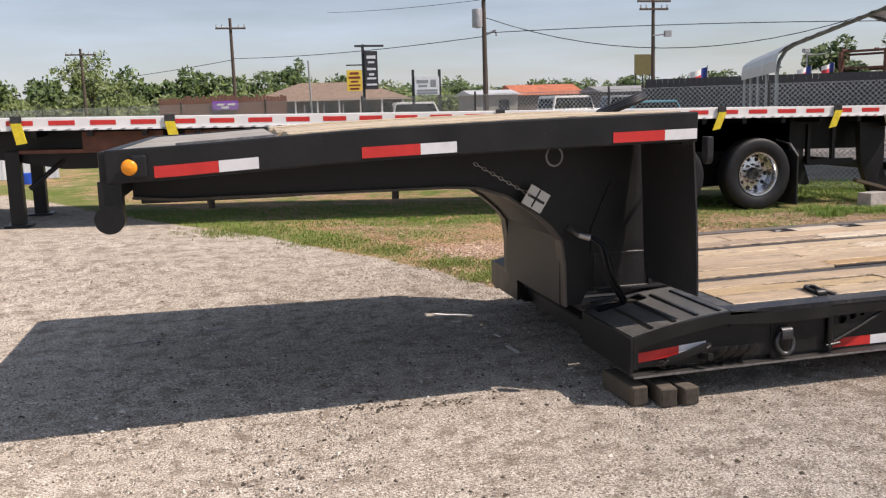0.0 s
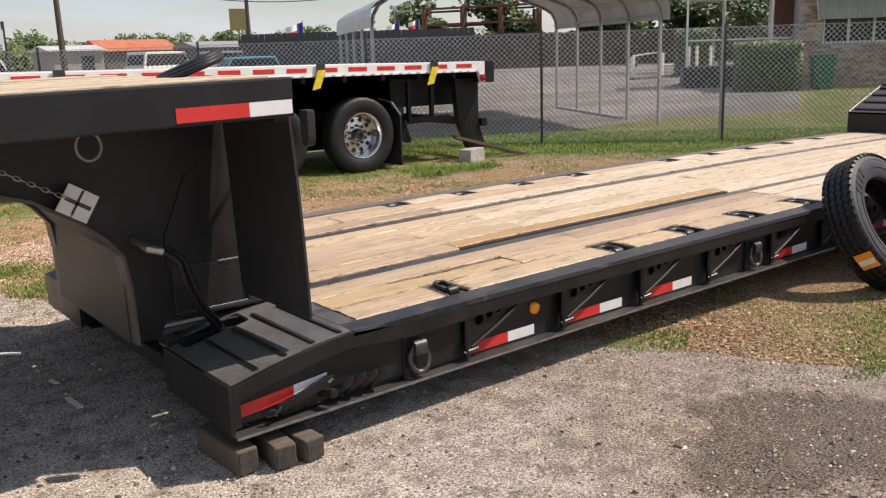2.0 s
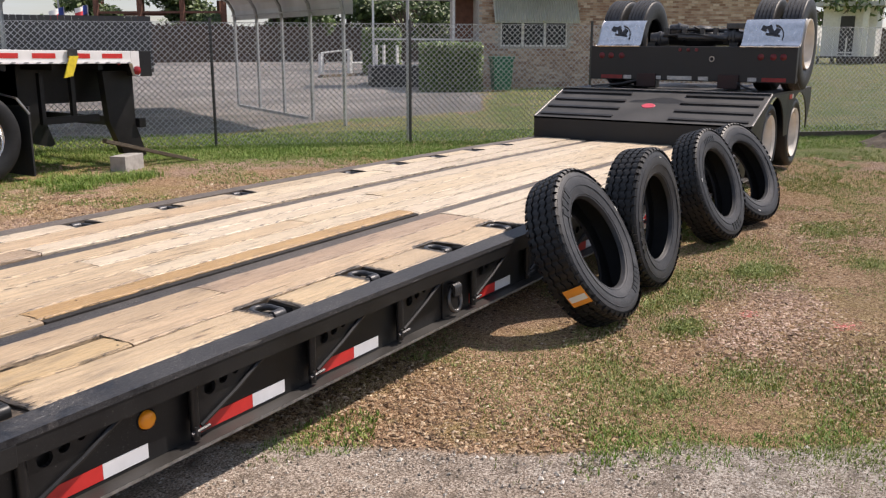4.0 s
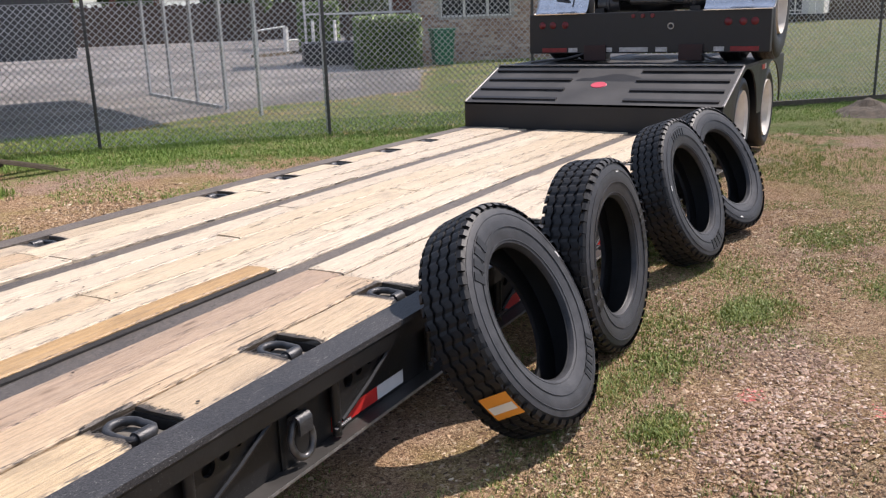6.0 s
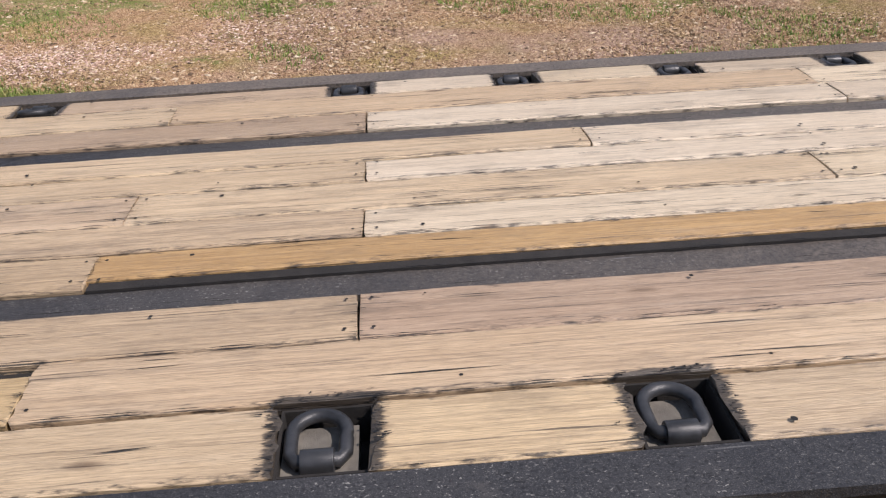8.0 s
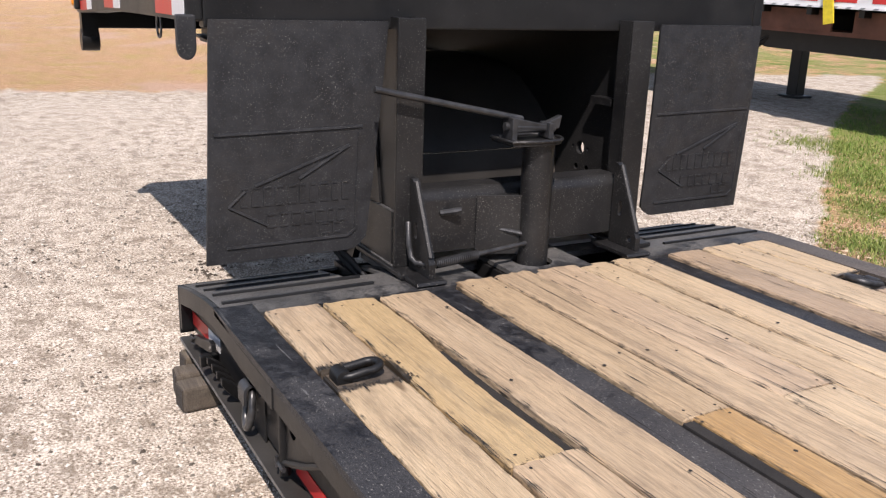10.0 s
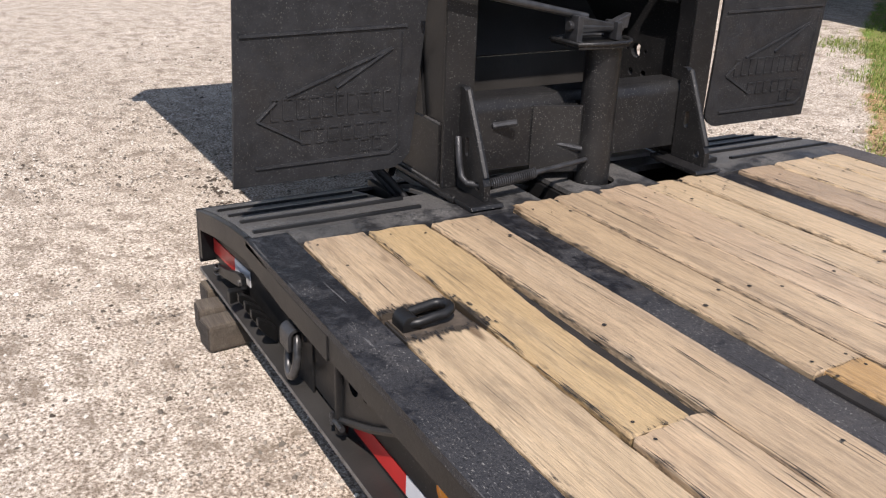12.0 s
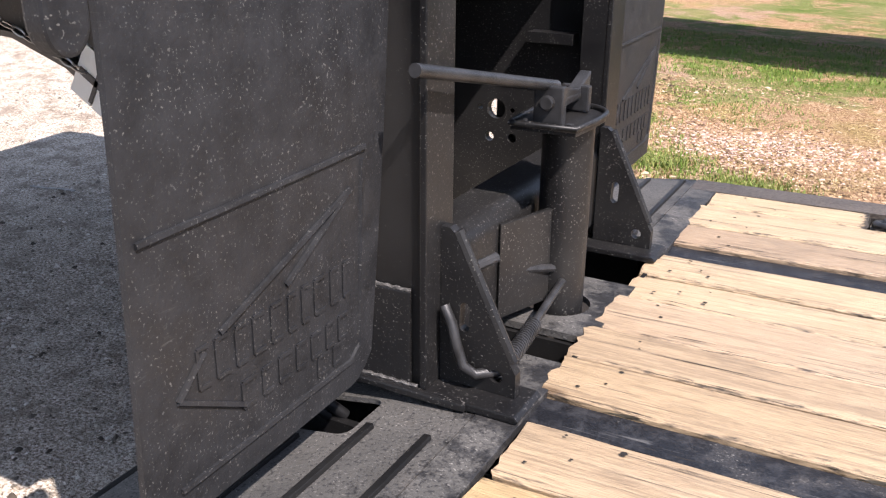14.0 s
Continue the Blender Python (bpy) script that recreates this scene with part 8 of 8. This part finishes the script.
tagged(bpy.data.objects["thin_mast"], "thin grey metal mast by the road", "pole")


def low_house():
    h = thing("low_house", "long low house with a brown hipped roof and dark windows", "house", (6.3, 62, 0))
    part("wall", box(B(), 1.4, 11.2, 60.5, 66.5, 0, 2.25), plain("dark_brown_wall", (0.10, 0.075, 0.06), 0.9), h)
    bm = B()
    v = [bm.verts.new(p) for p in ((0.6, 59.8, 2.2), (11.9, 59.8, 2.2), (11.9, 67.2, 2.2), (0.6, 67.2, 2.2), (4.6, 63.5, 3.5), (9.0, 63.5, 3.5))]
    for f in ((0, 1, 5, 4), (1, 2, 5), (2, 3, 4, 5), (3, 0, 4), (3, 2, 1, 0)):
        bm.faces.new([v[i] for i in f])
    part("roof", bm, ROOF, h, "brown shingle roof")
    for i in range(7):
        x = 2.0 + i * 1.3
        w = part("window", box(B(), x, x + 0.75, 60.44, 60.49, 0.9, 1.9), GLASS, h)
        part("window_frame", box(B(), x - 0.06, x, 60.42, 60.49, 0.85, 1.95), WHITE_PAINT, w)
    for i in range(8):
        part("porch_post", box(B(), 1.0 + i * 1.45, 1.1 + i * 1.45, 59.9, 60.0, 0, 2.2), WHITE_PAINT, h)


low_house()


def shed(name, label, x0, x1, y, depth, eave, ridge, wall, roof):
    s = thing(name, label, "shed", (0.5 * (x0 + x1), y, 0))
    part("wall", box(B(), x0, x1, y, y + depth, 0, eave), wall, s)
    part("roof", prism(B(), [(y - 0.3, eave), (y + depth + 0.3, eave), (y + depth / 2, ridge)], "x", x0 - 0.3, x1 + 0.3), roof, s)
    part("door", box(B(), x0 + (x1 - x0) * 0.55, x0 + (x1 - x0) * 0.8, y - 0.03, y - 0.001, 0, eave * 0.85), DARK_PAINT, s)


shed("metal_shed", "low tan metal shed with a white roof", 17.0, 20.2, 62.5, 5, 2.35, 2.75, plain("tan_metal", (0.36, 0.33, 0.28), 0.7), WHITE_METAL)
shed("orange_shed", "long low building with a rust-orange roof", 22.8, 28.3, 70.0, 6, 2.35, 3.25, plain("brown_metal", (0.16, 0.13, 0.11), 0.8), ORANGE_ROOF)
shed("grey_shed", "long grey-brown building behind the vehicles", 28.5, 36.0, 66.0, 5, 2.4, 2.9, plain("dull_brown_wall", (0.17, 0.15, 0.14), 0.9), plain("grey_roof", (0.25, 0.25, 0.25), 0.8))


def stilt_hut(x, y0, y1):
    """A small white hut on stilts with a railed porch, facing -x."""
    h = thing("stilt_hut", "small white hut on stilts with a railed porch", "hut", (x, 0.5 * (y0 + y1), 0))
    part("wall", box(B(), x + 1.3, x + 5.0, y0 + 0.2, y1, 0.62, 4.3), WHITE_PAINT, h)
    part("roof", box(B(), x - 0.2, x + 5.3, y0 - 0.4, y1 + 0.4, 4.301, 4.6), GREY_METAL, h)
    part("porch_floor", box(B(), x, x + 1.29, y0, y1, 0.5, 0.62), DARK_PAINT, h)
    part("doorway", box(B(), x + 1.25, x + 1.295, y0 + 1.7, y0 + 2.7, 0.7, 3.6), DARK_PAINT, h)
    for k in range(5):
        y = y0 + 0.05 + (y1 - y0 - 0.1) * k / 4
        part("rail_post", box(B(), x, x + 0.1, y - 0.05, y + 0.05, 0.62, 2.0), WHITE_PAINT, h)
        part("stilt", box(B(), x + 0.2, x + 0.4, y - 0.08, y + 0.08, 0.0, 0.5), DARK_PAINT, h)
    part("top_rail", box(B(), x + 0.01, x + 0.09, y0, y1, 0.85, 0.95), WHITE_PAINT, h)
    part("porch_post", box(B(), x + 0.05, x + 0.3, y0 + 0.6, y0 + 1.0, 0.62, 4.3), WHITE_PAINT, h)


stilt_hut(75.5, 10.74, 14.72)
plank_fence("board_fence", "dark board fence beside the white hut", (80.0, 14.0, 0), (88.0, -14.0, 0), 2.7, FENCEWOOD, 0.25)



def vehicle(name, label, x, y, length, height, paint, turn, van=False):
    """A parked car in a few rounded parts with glass and wheels."""
    v = thing(name, label, "car", (x, y, 0))
    m = Matrix.Translation((x, y, 0.0)) @ Matrix.Rotation(radians(turn), 4, "Z")
    l = length / 2
    a = -0.2 if not van else -0.35
    shapes = (
        ("body", paint, [(-l, 0.45), (-l, height * 0.58), (-l * 0.55, height * 0.62), (l * 0.97, height * 0.6), (l, 0.45)], 0.85, 0.06),
        ("cabin", paint, [(l * a - 0.35, height * 0.6), (l * a, height), (l * 0.86, height), (l * 0.95, height * 0.6)], 0.76, 0.05),
        ("side_glass", GLASS, [(l * a - 0.22, height * 0.64), (l * a + 0.05, height * 0.94), (l * 0.82, height * 0.94), (l * 0.88, height * 0.64)], 0.775, 0.0),
        ("rear_glass", GLASS, [(l * 0.9, height * 0.66), (l * 0.86, height * 0.93), (l * 0.88, height * 0.93), (l * 0.96, height * 0.66)], 0.65, 0.0),
    )
    for name_, mat, poly, half, bev in shapes:
        bm = prism(B(), poly, "y", -half, half)
        bmesh.ops.transform(bm, matrix=m, verts=bm.verts)
        part(name_, bm, mat, v, bevel=bev)
    for wx in (-l * 0.62, l * 0.62):
        for wy, rot in ((-0.8, 90), (0.8, -90)):
            bm = B()
            lathe(bm, [(0.0, 0.09), (0.2, 0.09), (0.33, 0.08), (0.34, 0.0), (0.33, -0.08), (0.0, -0.08)], m @ pose(wx, wy, 0.34, rot), 16)
            part("wheel", bm, RUBBER_OLD, v, smooth=0.6)


vehicle("parked_van", "white parked van with dark windows", 20.0, 51.2, 4.6, 2.05, WHITE_PAINT, 200, True)
vehicle("parked_pickup", "grey parked pickup truck", 25.4, 53.6, 5.0, 2.0, SILVER_CAR, 180)
vehicle("parked_car", "small blue car parked behind the fence", 20.4, 40.2, 4.2, 1.62, BLUE_CAR, 175)
vehicle("parked_car", "red parked car beside the low house", 2.4, 55.0, 4.2, 1.7, plain("red_car_paint", (0.35, 0.05, 0.05), 0.4), 180)
vehicle("parked_car", "pale parked car behind the signs", 10.6, 50.0, 4.2, 1.9, WHITE_PAINT, 175)


def flag(x, y, z, label, big=1.0):
    f = thing("flag", label, "flag", (x, y, 0), "flags on poles")
    part("flagpole", tube(B(), [(x, y, 0), (x, y, z + 0.4 * big)], 0.03, 6), GALV, f)
    for mat, u0, u1, v0, v1 in ((FLAG_BLUE, 0.0, 0.33, 0, 1), (WHITE_PAINT, 0.33, 1.0, 0.5, 1.0), (FLAG_RED, 0.33, 1.0, 0.0, 0.5)):
        bm = B()
        n = 6
        for side in (0,):
            vs = []
            for i in range(n + 1):
                u = u0 + (u1 - u0) * i / n
                vs.append([bm.verts.new((x - u * 1.2 * big, y + 0.1 * math.sin(7 * u), z - 0.75 * big * (1 - v) * 1.0 - 0.35 * u * big + 0.3)) for v in (v0, v1)])
            for p, q in zip(vs, vs[1:]):
                bm.faces.new((p[0], q[0], q[1], p[1]))
        part("flag_cloth", bm, mat, f)


flag(29.5, 52.0, 3.35, "red, white and blue flag on a pole")
flag(35.1, 49.3, 3.2, "red, white and blue flag on a pole", 0.8)
flag(36.2, 48.6, 3.35, "red, white and blue flag on a pole", 0.7)
mast = part("lamp_mast", tube(B(), [(34.9, 49.5, 0), (34.9, 49.5, 4.3)], 0.07, 6, 0.05), GALV)
tagged(mast, "thin grey lamp mast beside the flags", "lamp")
part("lamp_arm", tube(B(), [(34.9, 49.5, 4.15), (35.8, 48.9, 4.2)], 0.035, 5), GALV, mast)
part("lamp_head", box(B(), 34.6, 34.95, 49.3, 49.6, 4.3, 4.55), GALV, mast, bevel=0.03)

# open rusty steel frame with a roof
fr = thing("steel_frame", "rusty open steel frame building behind the fence", "shelter", (47, 60, 0))
c0 = Vector((44.9, 59.4, 0))
dx, dy = Vector((0.755, -0.655, 0)), Vector((0.655, 0.755, 0))
for i in range(4):
    for j in range(2):
        q = c0 + dx * (i * 3.05) + dy * (j * 6.0)
        part("frame_post", box(B(), q.x - 0.15, q.x + 0.15, q.y - 0.15, q.y + 0.15, 0, 4.85), RUST, fr)
for j in range(2):
    for z in (4.85, 3.6):
        q = c0 + dy * (j * 6.0)
        part("frame_beam", tube(B(), [q + Vector((0, 0, z)), q + dx * 9.15 + Vector((0, 0, z + 0.15))], 0.11, 4), RUST, fr)
for i in range(5):
    q = c0 + dx * (i * 2.25)
    part("roof_purlin", tube(B(), [q + Vector((0, 0, 5.0)), q + dy * 6.4 + Vector((0, 0, 5.3))], 0.08, 4), RUST, fr)
# dark corrugated yard wall behind it
plank_fence("metal_wall", "long dark grey sheet-metal yard wall", (21.8, 45.0, 0), (32.0, 38.0, 0), 2.75, plain("dark_sheet_metal", (0.06, 0.058, 0.058), 0.7), 0.3, 0.0)

# scraps on the gravel
for i, (x, y, lx, ly, rz) in enumerate(((1.355, 6.30, 0.15, 0.016, -34), (1.33, 6.1, 0.035, 0.006, -20), (1.50, 5.61, 0.05, 0.010, -85), (1.495, 5.245, 0.10, 0.013, -88), (1.69, 4.72, 0.02, 0.008, 10), (-0.9, 6.25, 0.14, 0.008, 10), (-0.4, 6.4, 0.13, 0.007, 8))):
    bm = B()
    box(bm, -lx, lx, -ly, ly, 0.004, 0.009, 3)
    for v in bm.verts:
        v.co.z += 0.004 * math.sin(20 * v.co.x)
    ob = part("paper_scrap", bm, PAPER if i < 5 else EDGE)
    ob.matrix_world = pose(x, y, ground_z(x, y) + 0.004, 0, 0, rz)
    tagged(ob, "torn pale scrap lying on the gravel", "scrap", "scraps on the gravel")

# ---- loose stones and grass ----
def pebble_field(name, label, category, count, spot, sizes, material, seed, flat=0.8, long=1.0):
    """Small faceted pieces strewn over the ground, all in one mesh."""
    rr = random.Random(seed)
    verts, faces = [], []
    n = 0
    while n < count:
        p = spot(rr)
        if p is None:
            continue
        x, y = p
        n += 1
        s = rr.uniform(*sizes) * (1.7 if rr.random() < 0.05 else 1)
        z = ground_z(x, y) + 0.002
        turn = rr.uniform(0, 6.283)
        c, d = math.cos(turn), math.sin(turn)
        tip = rr.uniform(-0.5, 0.5) * s * flat
        i = len(verts)
        for a in range(4):
            an = a * 1.57 + rr.uniform(0, 0.8)
            u, v = s * long * rr.uniform(0.7, 1.4) * math.cos(an), s * rr.uniform(0.7, 1.3) * math.sin(an)
            verts.append((x + c * u - d * v, y + d * u + c * v, z + tip * math.cos(an)))
        verts.append((x + rr.uniform(-0.3, 0.3) * s, y + rr.uniform(-0.3, 0.3) * s, z + s * flat))
        faces += [(i + k, i + (k + 1) % 4, i + 4) for k in range(4)]
    ob = raw(name, verts, faces, material)
    tagged(ob, label, category, kind="stuff")


def island_mat(name, *stops):
    k = Mat(name)
    return k.done(k.ramp(k.island(), *stops), 0.9)


def spot_gravel(rr):
    x, y = rr.uniform(-3.0, 5.5), rr.uniform(0.9, 8.8)
    return (x, y) if in_gravel(x, y) else None


def spot_chips_near(rr):
    x, y = 4.0 + 7.0 * rr.random() ** 1.4, rr.uniform(1.2, 4.4)
    return None if in_gravel(x, y) else (x, y)


def spot_chips_far(rr):
    x, y = rr.uniform(1.2, 10.0), 6.6 + 3.6 * rr.random() ** 1.5
    return None if in_gravel(x, y) or x + y > 18.5 else (x, y)


STONE = island_mat("loose_stone", (0.0, (0.10, 0.083, 0.066)), (0.35, (0.27, 0.232, 0.19)), (0.75, (0.48, 0.43, 0.365)), (1.0, (0.74, 0.70, 0.63)))
CHIPS = island_mat("wood_chips", (0.0, (0.07, 0.042, 0.025)), (0.35, (0.27, 0.165, 0.092)), (0.65, (0.44, 0.295, 0.175)), (0.9, (0.56, 0.41, 0.27)), (1.0, (0.70, 0.58, 0.42)))
pebble_field("loose_gravel", "loose pale gravel stones on the lot", "gravel", 30000, spot_gravel, (0.0035, 0.010), STONE, 77)
pebble_field("wood_chips", "dry pinkish-brown wood chips strewn beside the trailer", "wood chips", 30000, spot_chips_near, (0.003, 0.0085), CHIPS, 78, 0.7, 1.9)
pebble_field("wood_chips", "dry wood chips and litter behind the trailer", "wood chips", 34000, spot_chips_far, (0.005, 0.011), CHIPS, 79, 0.7, 1.9)


def patches(*rows):
    """Soft round patches (x, y, spread) to strew things in."""
    def spot(rr):
        x, y, sp = rr.choice(rows)
        return rr.gauss(x, sp), rr.gauss(y, sp * 0.7)
    return spot


PINK_CHIPS = island_mat("pinkish_bark_chips", (0.0, (0.13, 0.07, 0.05)), (0.35, (0.38, 0.235, 0.175)), (0.75, (0.64, 0.45, 0.36)), (1.0, (0.86, 0.74, 0.64)))
pebble_field("pink_chips", "pale pinkish bark chips in bare patches", "wood chips", 5200, patches((2.5, 8.7, 0.3), (3.4, 9.1, 0.45), (2.0, 8.6, 0.3)), (0.004, 0.009), PINK_CHIPS, 80, 0.6, 1.7)
TAN_CHIPS = island_mat("tan_bark_chips", (0.0, (0.12, 0.07, 0.048)), (0.35, (0.34, 0.22, 0.15)), (0.8, (0.50, 0.345, 0.255)), (1.0, (0.68, 0.54, 0.44)))
pebble_field("tan_chips", "dull pinkish-tan bark chips beside the tyres", "wood chips", 2600, patches((6.9, 2.8, 0.26), (7.3, 2.75, 0.24), (6.5, 2.85, 0.22)), (0.004, 0.009), TAN_CHIPS, 84, 0.6, 1.7)
pebble_field("dyed_chips", "small spots of red-dyed chips", "wood chips", 260, patches((6.95, 2.95, 0.035), (7.03, 2.42, 0.06), (6.72, 3.58, 0.03)), (0.003, 0.007), island_mat("red_dyed_chips", (0.0, (0.5, 0.10, 0.08)), (1.0, (0.8, 0.36, 0.3))), 81, 0.6, 1.7)


def crumbs():
    """Dark crumbs of dried mud and mulch on the gravel."""
    rr = random.Random(13)
    verts, faces = [], []
    spots = [(0.39, 4.42, 0.10, 14), (0.56, 4.39, 0.12, 30), (0.84, 4.37, 0.10, 26), (0.2, 3.6, 0.2, 8), (0.75, 3.2, 0.12, 12), (1.2, 4.5, 0.5, 26), (-0.6, 5.2, 1.2, 30), (0.6, 2.9, 1.0, 30), (2.6, 3.0, 0.9, 26), (-2.5, 5.0, 1.2, 30)]
    for cx, cy, sp, n in spots:
        for _ in range(n):
            x, y = rr.gauss(cx, sp), rr.gauss(cy, sp * 0.4)
            s = rr.uniform(0.004, 0.016)
            i = len(verts)
            for a in range(5):
                an = a * 1.257 + rr.uniform(0, 0.6)
                verts.append((x + s * rr.uniform(0.6, 1.5) * math.cos(an), y + s * rr.uniform(0.6, 1.5) * math.sin(an), ground_z(x, y) + 0.002))
            verts.append((x, y, ground_z(x, y) + 0.004 + s * 0.6))
            faces += [(i + k, i + (k + 1) % 5, i + 5) for k in range(5)]
    ob = raw("mud_crumbs", verts, faces, plain("dried_mud", (0.07, 0.055, 0.042), 0.95, 0.0, 0.3, 30.0))
    tagged(ob, "dark crumbs of dried mud on the gravel", "mud crumbs", kind="stuff")


crumbs()
scatter_blades("grass_tufts", "patchy yellow-green grass tufts beside the trailer", 22000, spot_right, BLADE, 0.018, 1)
scatter_blades("dry_grass", "dry straw litter beside the trailer", 26000, spot_right_dry, STRAW, 0.012, 2)
scatter_blades("green_grass", "green grass under and before the flatbed", 26000, spot_far, GREEN_BLADE, 0.034, 3)
scatter_blades("dry_grass", "dry straw-coloured grass behind the trailer", 20000, spot_far_dry, STRAW, 0.018, 4)
scatter_blades("fence_grass", "longer green grass along the fence", 30000, spot_fence, GREEN_BLADE, 0.048, 5)


def spot_rear(rng):
    x, y = rng.uniform(12.0, 24.0), rng.uniform(-4.0, 4.2)
    return (x, y) if clumpy(x, y, 0.9, -0.1) else None


scatter_blades("rear_grass", "thin green grass beyond the rear axles", 16000, spot_rear, BLADE, 0.05, 6)
scatter_blades("grass_clumps", "bright green clumps of grass in the mulch", 13000, patches((8.2, 3.12, 0.16), (8.0, 3.2, 0.1), (7.1, 3.4, 0.13), (6.8, 3.5, 0.13), (5.85, 2.7, 0.17), (6.5, 3.2, 0.1), (9.2, 3.95, 0.22), (8.7, 2.5, 0.14), (5.4, 2.95, 0.15), (5.2, 2.2, 0.2), (9.8, 3.0, 0.2), (5.0, 3.0, 0.25), (5.5, 3.3, 0.2), (6.0, 2.2, 0.25), (6.4, 1.9, 0.25), (7.6, 3.6, 0.2), (8.8, 3.4, 0.2)), BLADE, 0.024, 8)
scatter_blades("edge_grass", "bright green grass along the gravel edge", 5200, patches((2.0, 7.5, 0.14), (1.75, 8.1, 0.14), (2.3, 7.9, 0.14), (1.3, 8.8, 0.18), (0.7, 9.4, 0.22), (-0.2, 10.2, 0.3), (2.5, 7.3, 0.1)), BLADE, 0.035, 9)


def spot_edge(rng):
    y = rng.uniform(1.3, 4.1)
    x = float(np.interp(y, EDGE_Y, EDGE_X)) + rng.gauss(0.12, 0.16)
    return (x, y) if clumpy(x, y, 3.4, 0.22) else None


scatter_blades("verge_grass", "fresh green tufts where gravel meets mulch", 1500, spot_edge, GREEN_BLADE, 0.026, 10)
scatter_blades("weed_clump", "leafy green weeds by the flatbed's mudflap and concrete block", 1500, patches((7.75, 10.15, 0.16), (8.0, 9.95, 0.18), (7.5, 10.4, 0.2), (8.25, 10.0, 0.12), (7.3, 9.9, 0.14)), GREEN_BLADE, 0.075, 11)
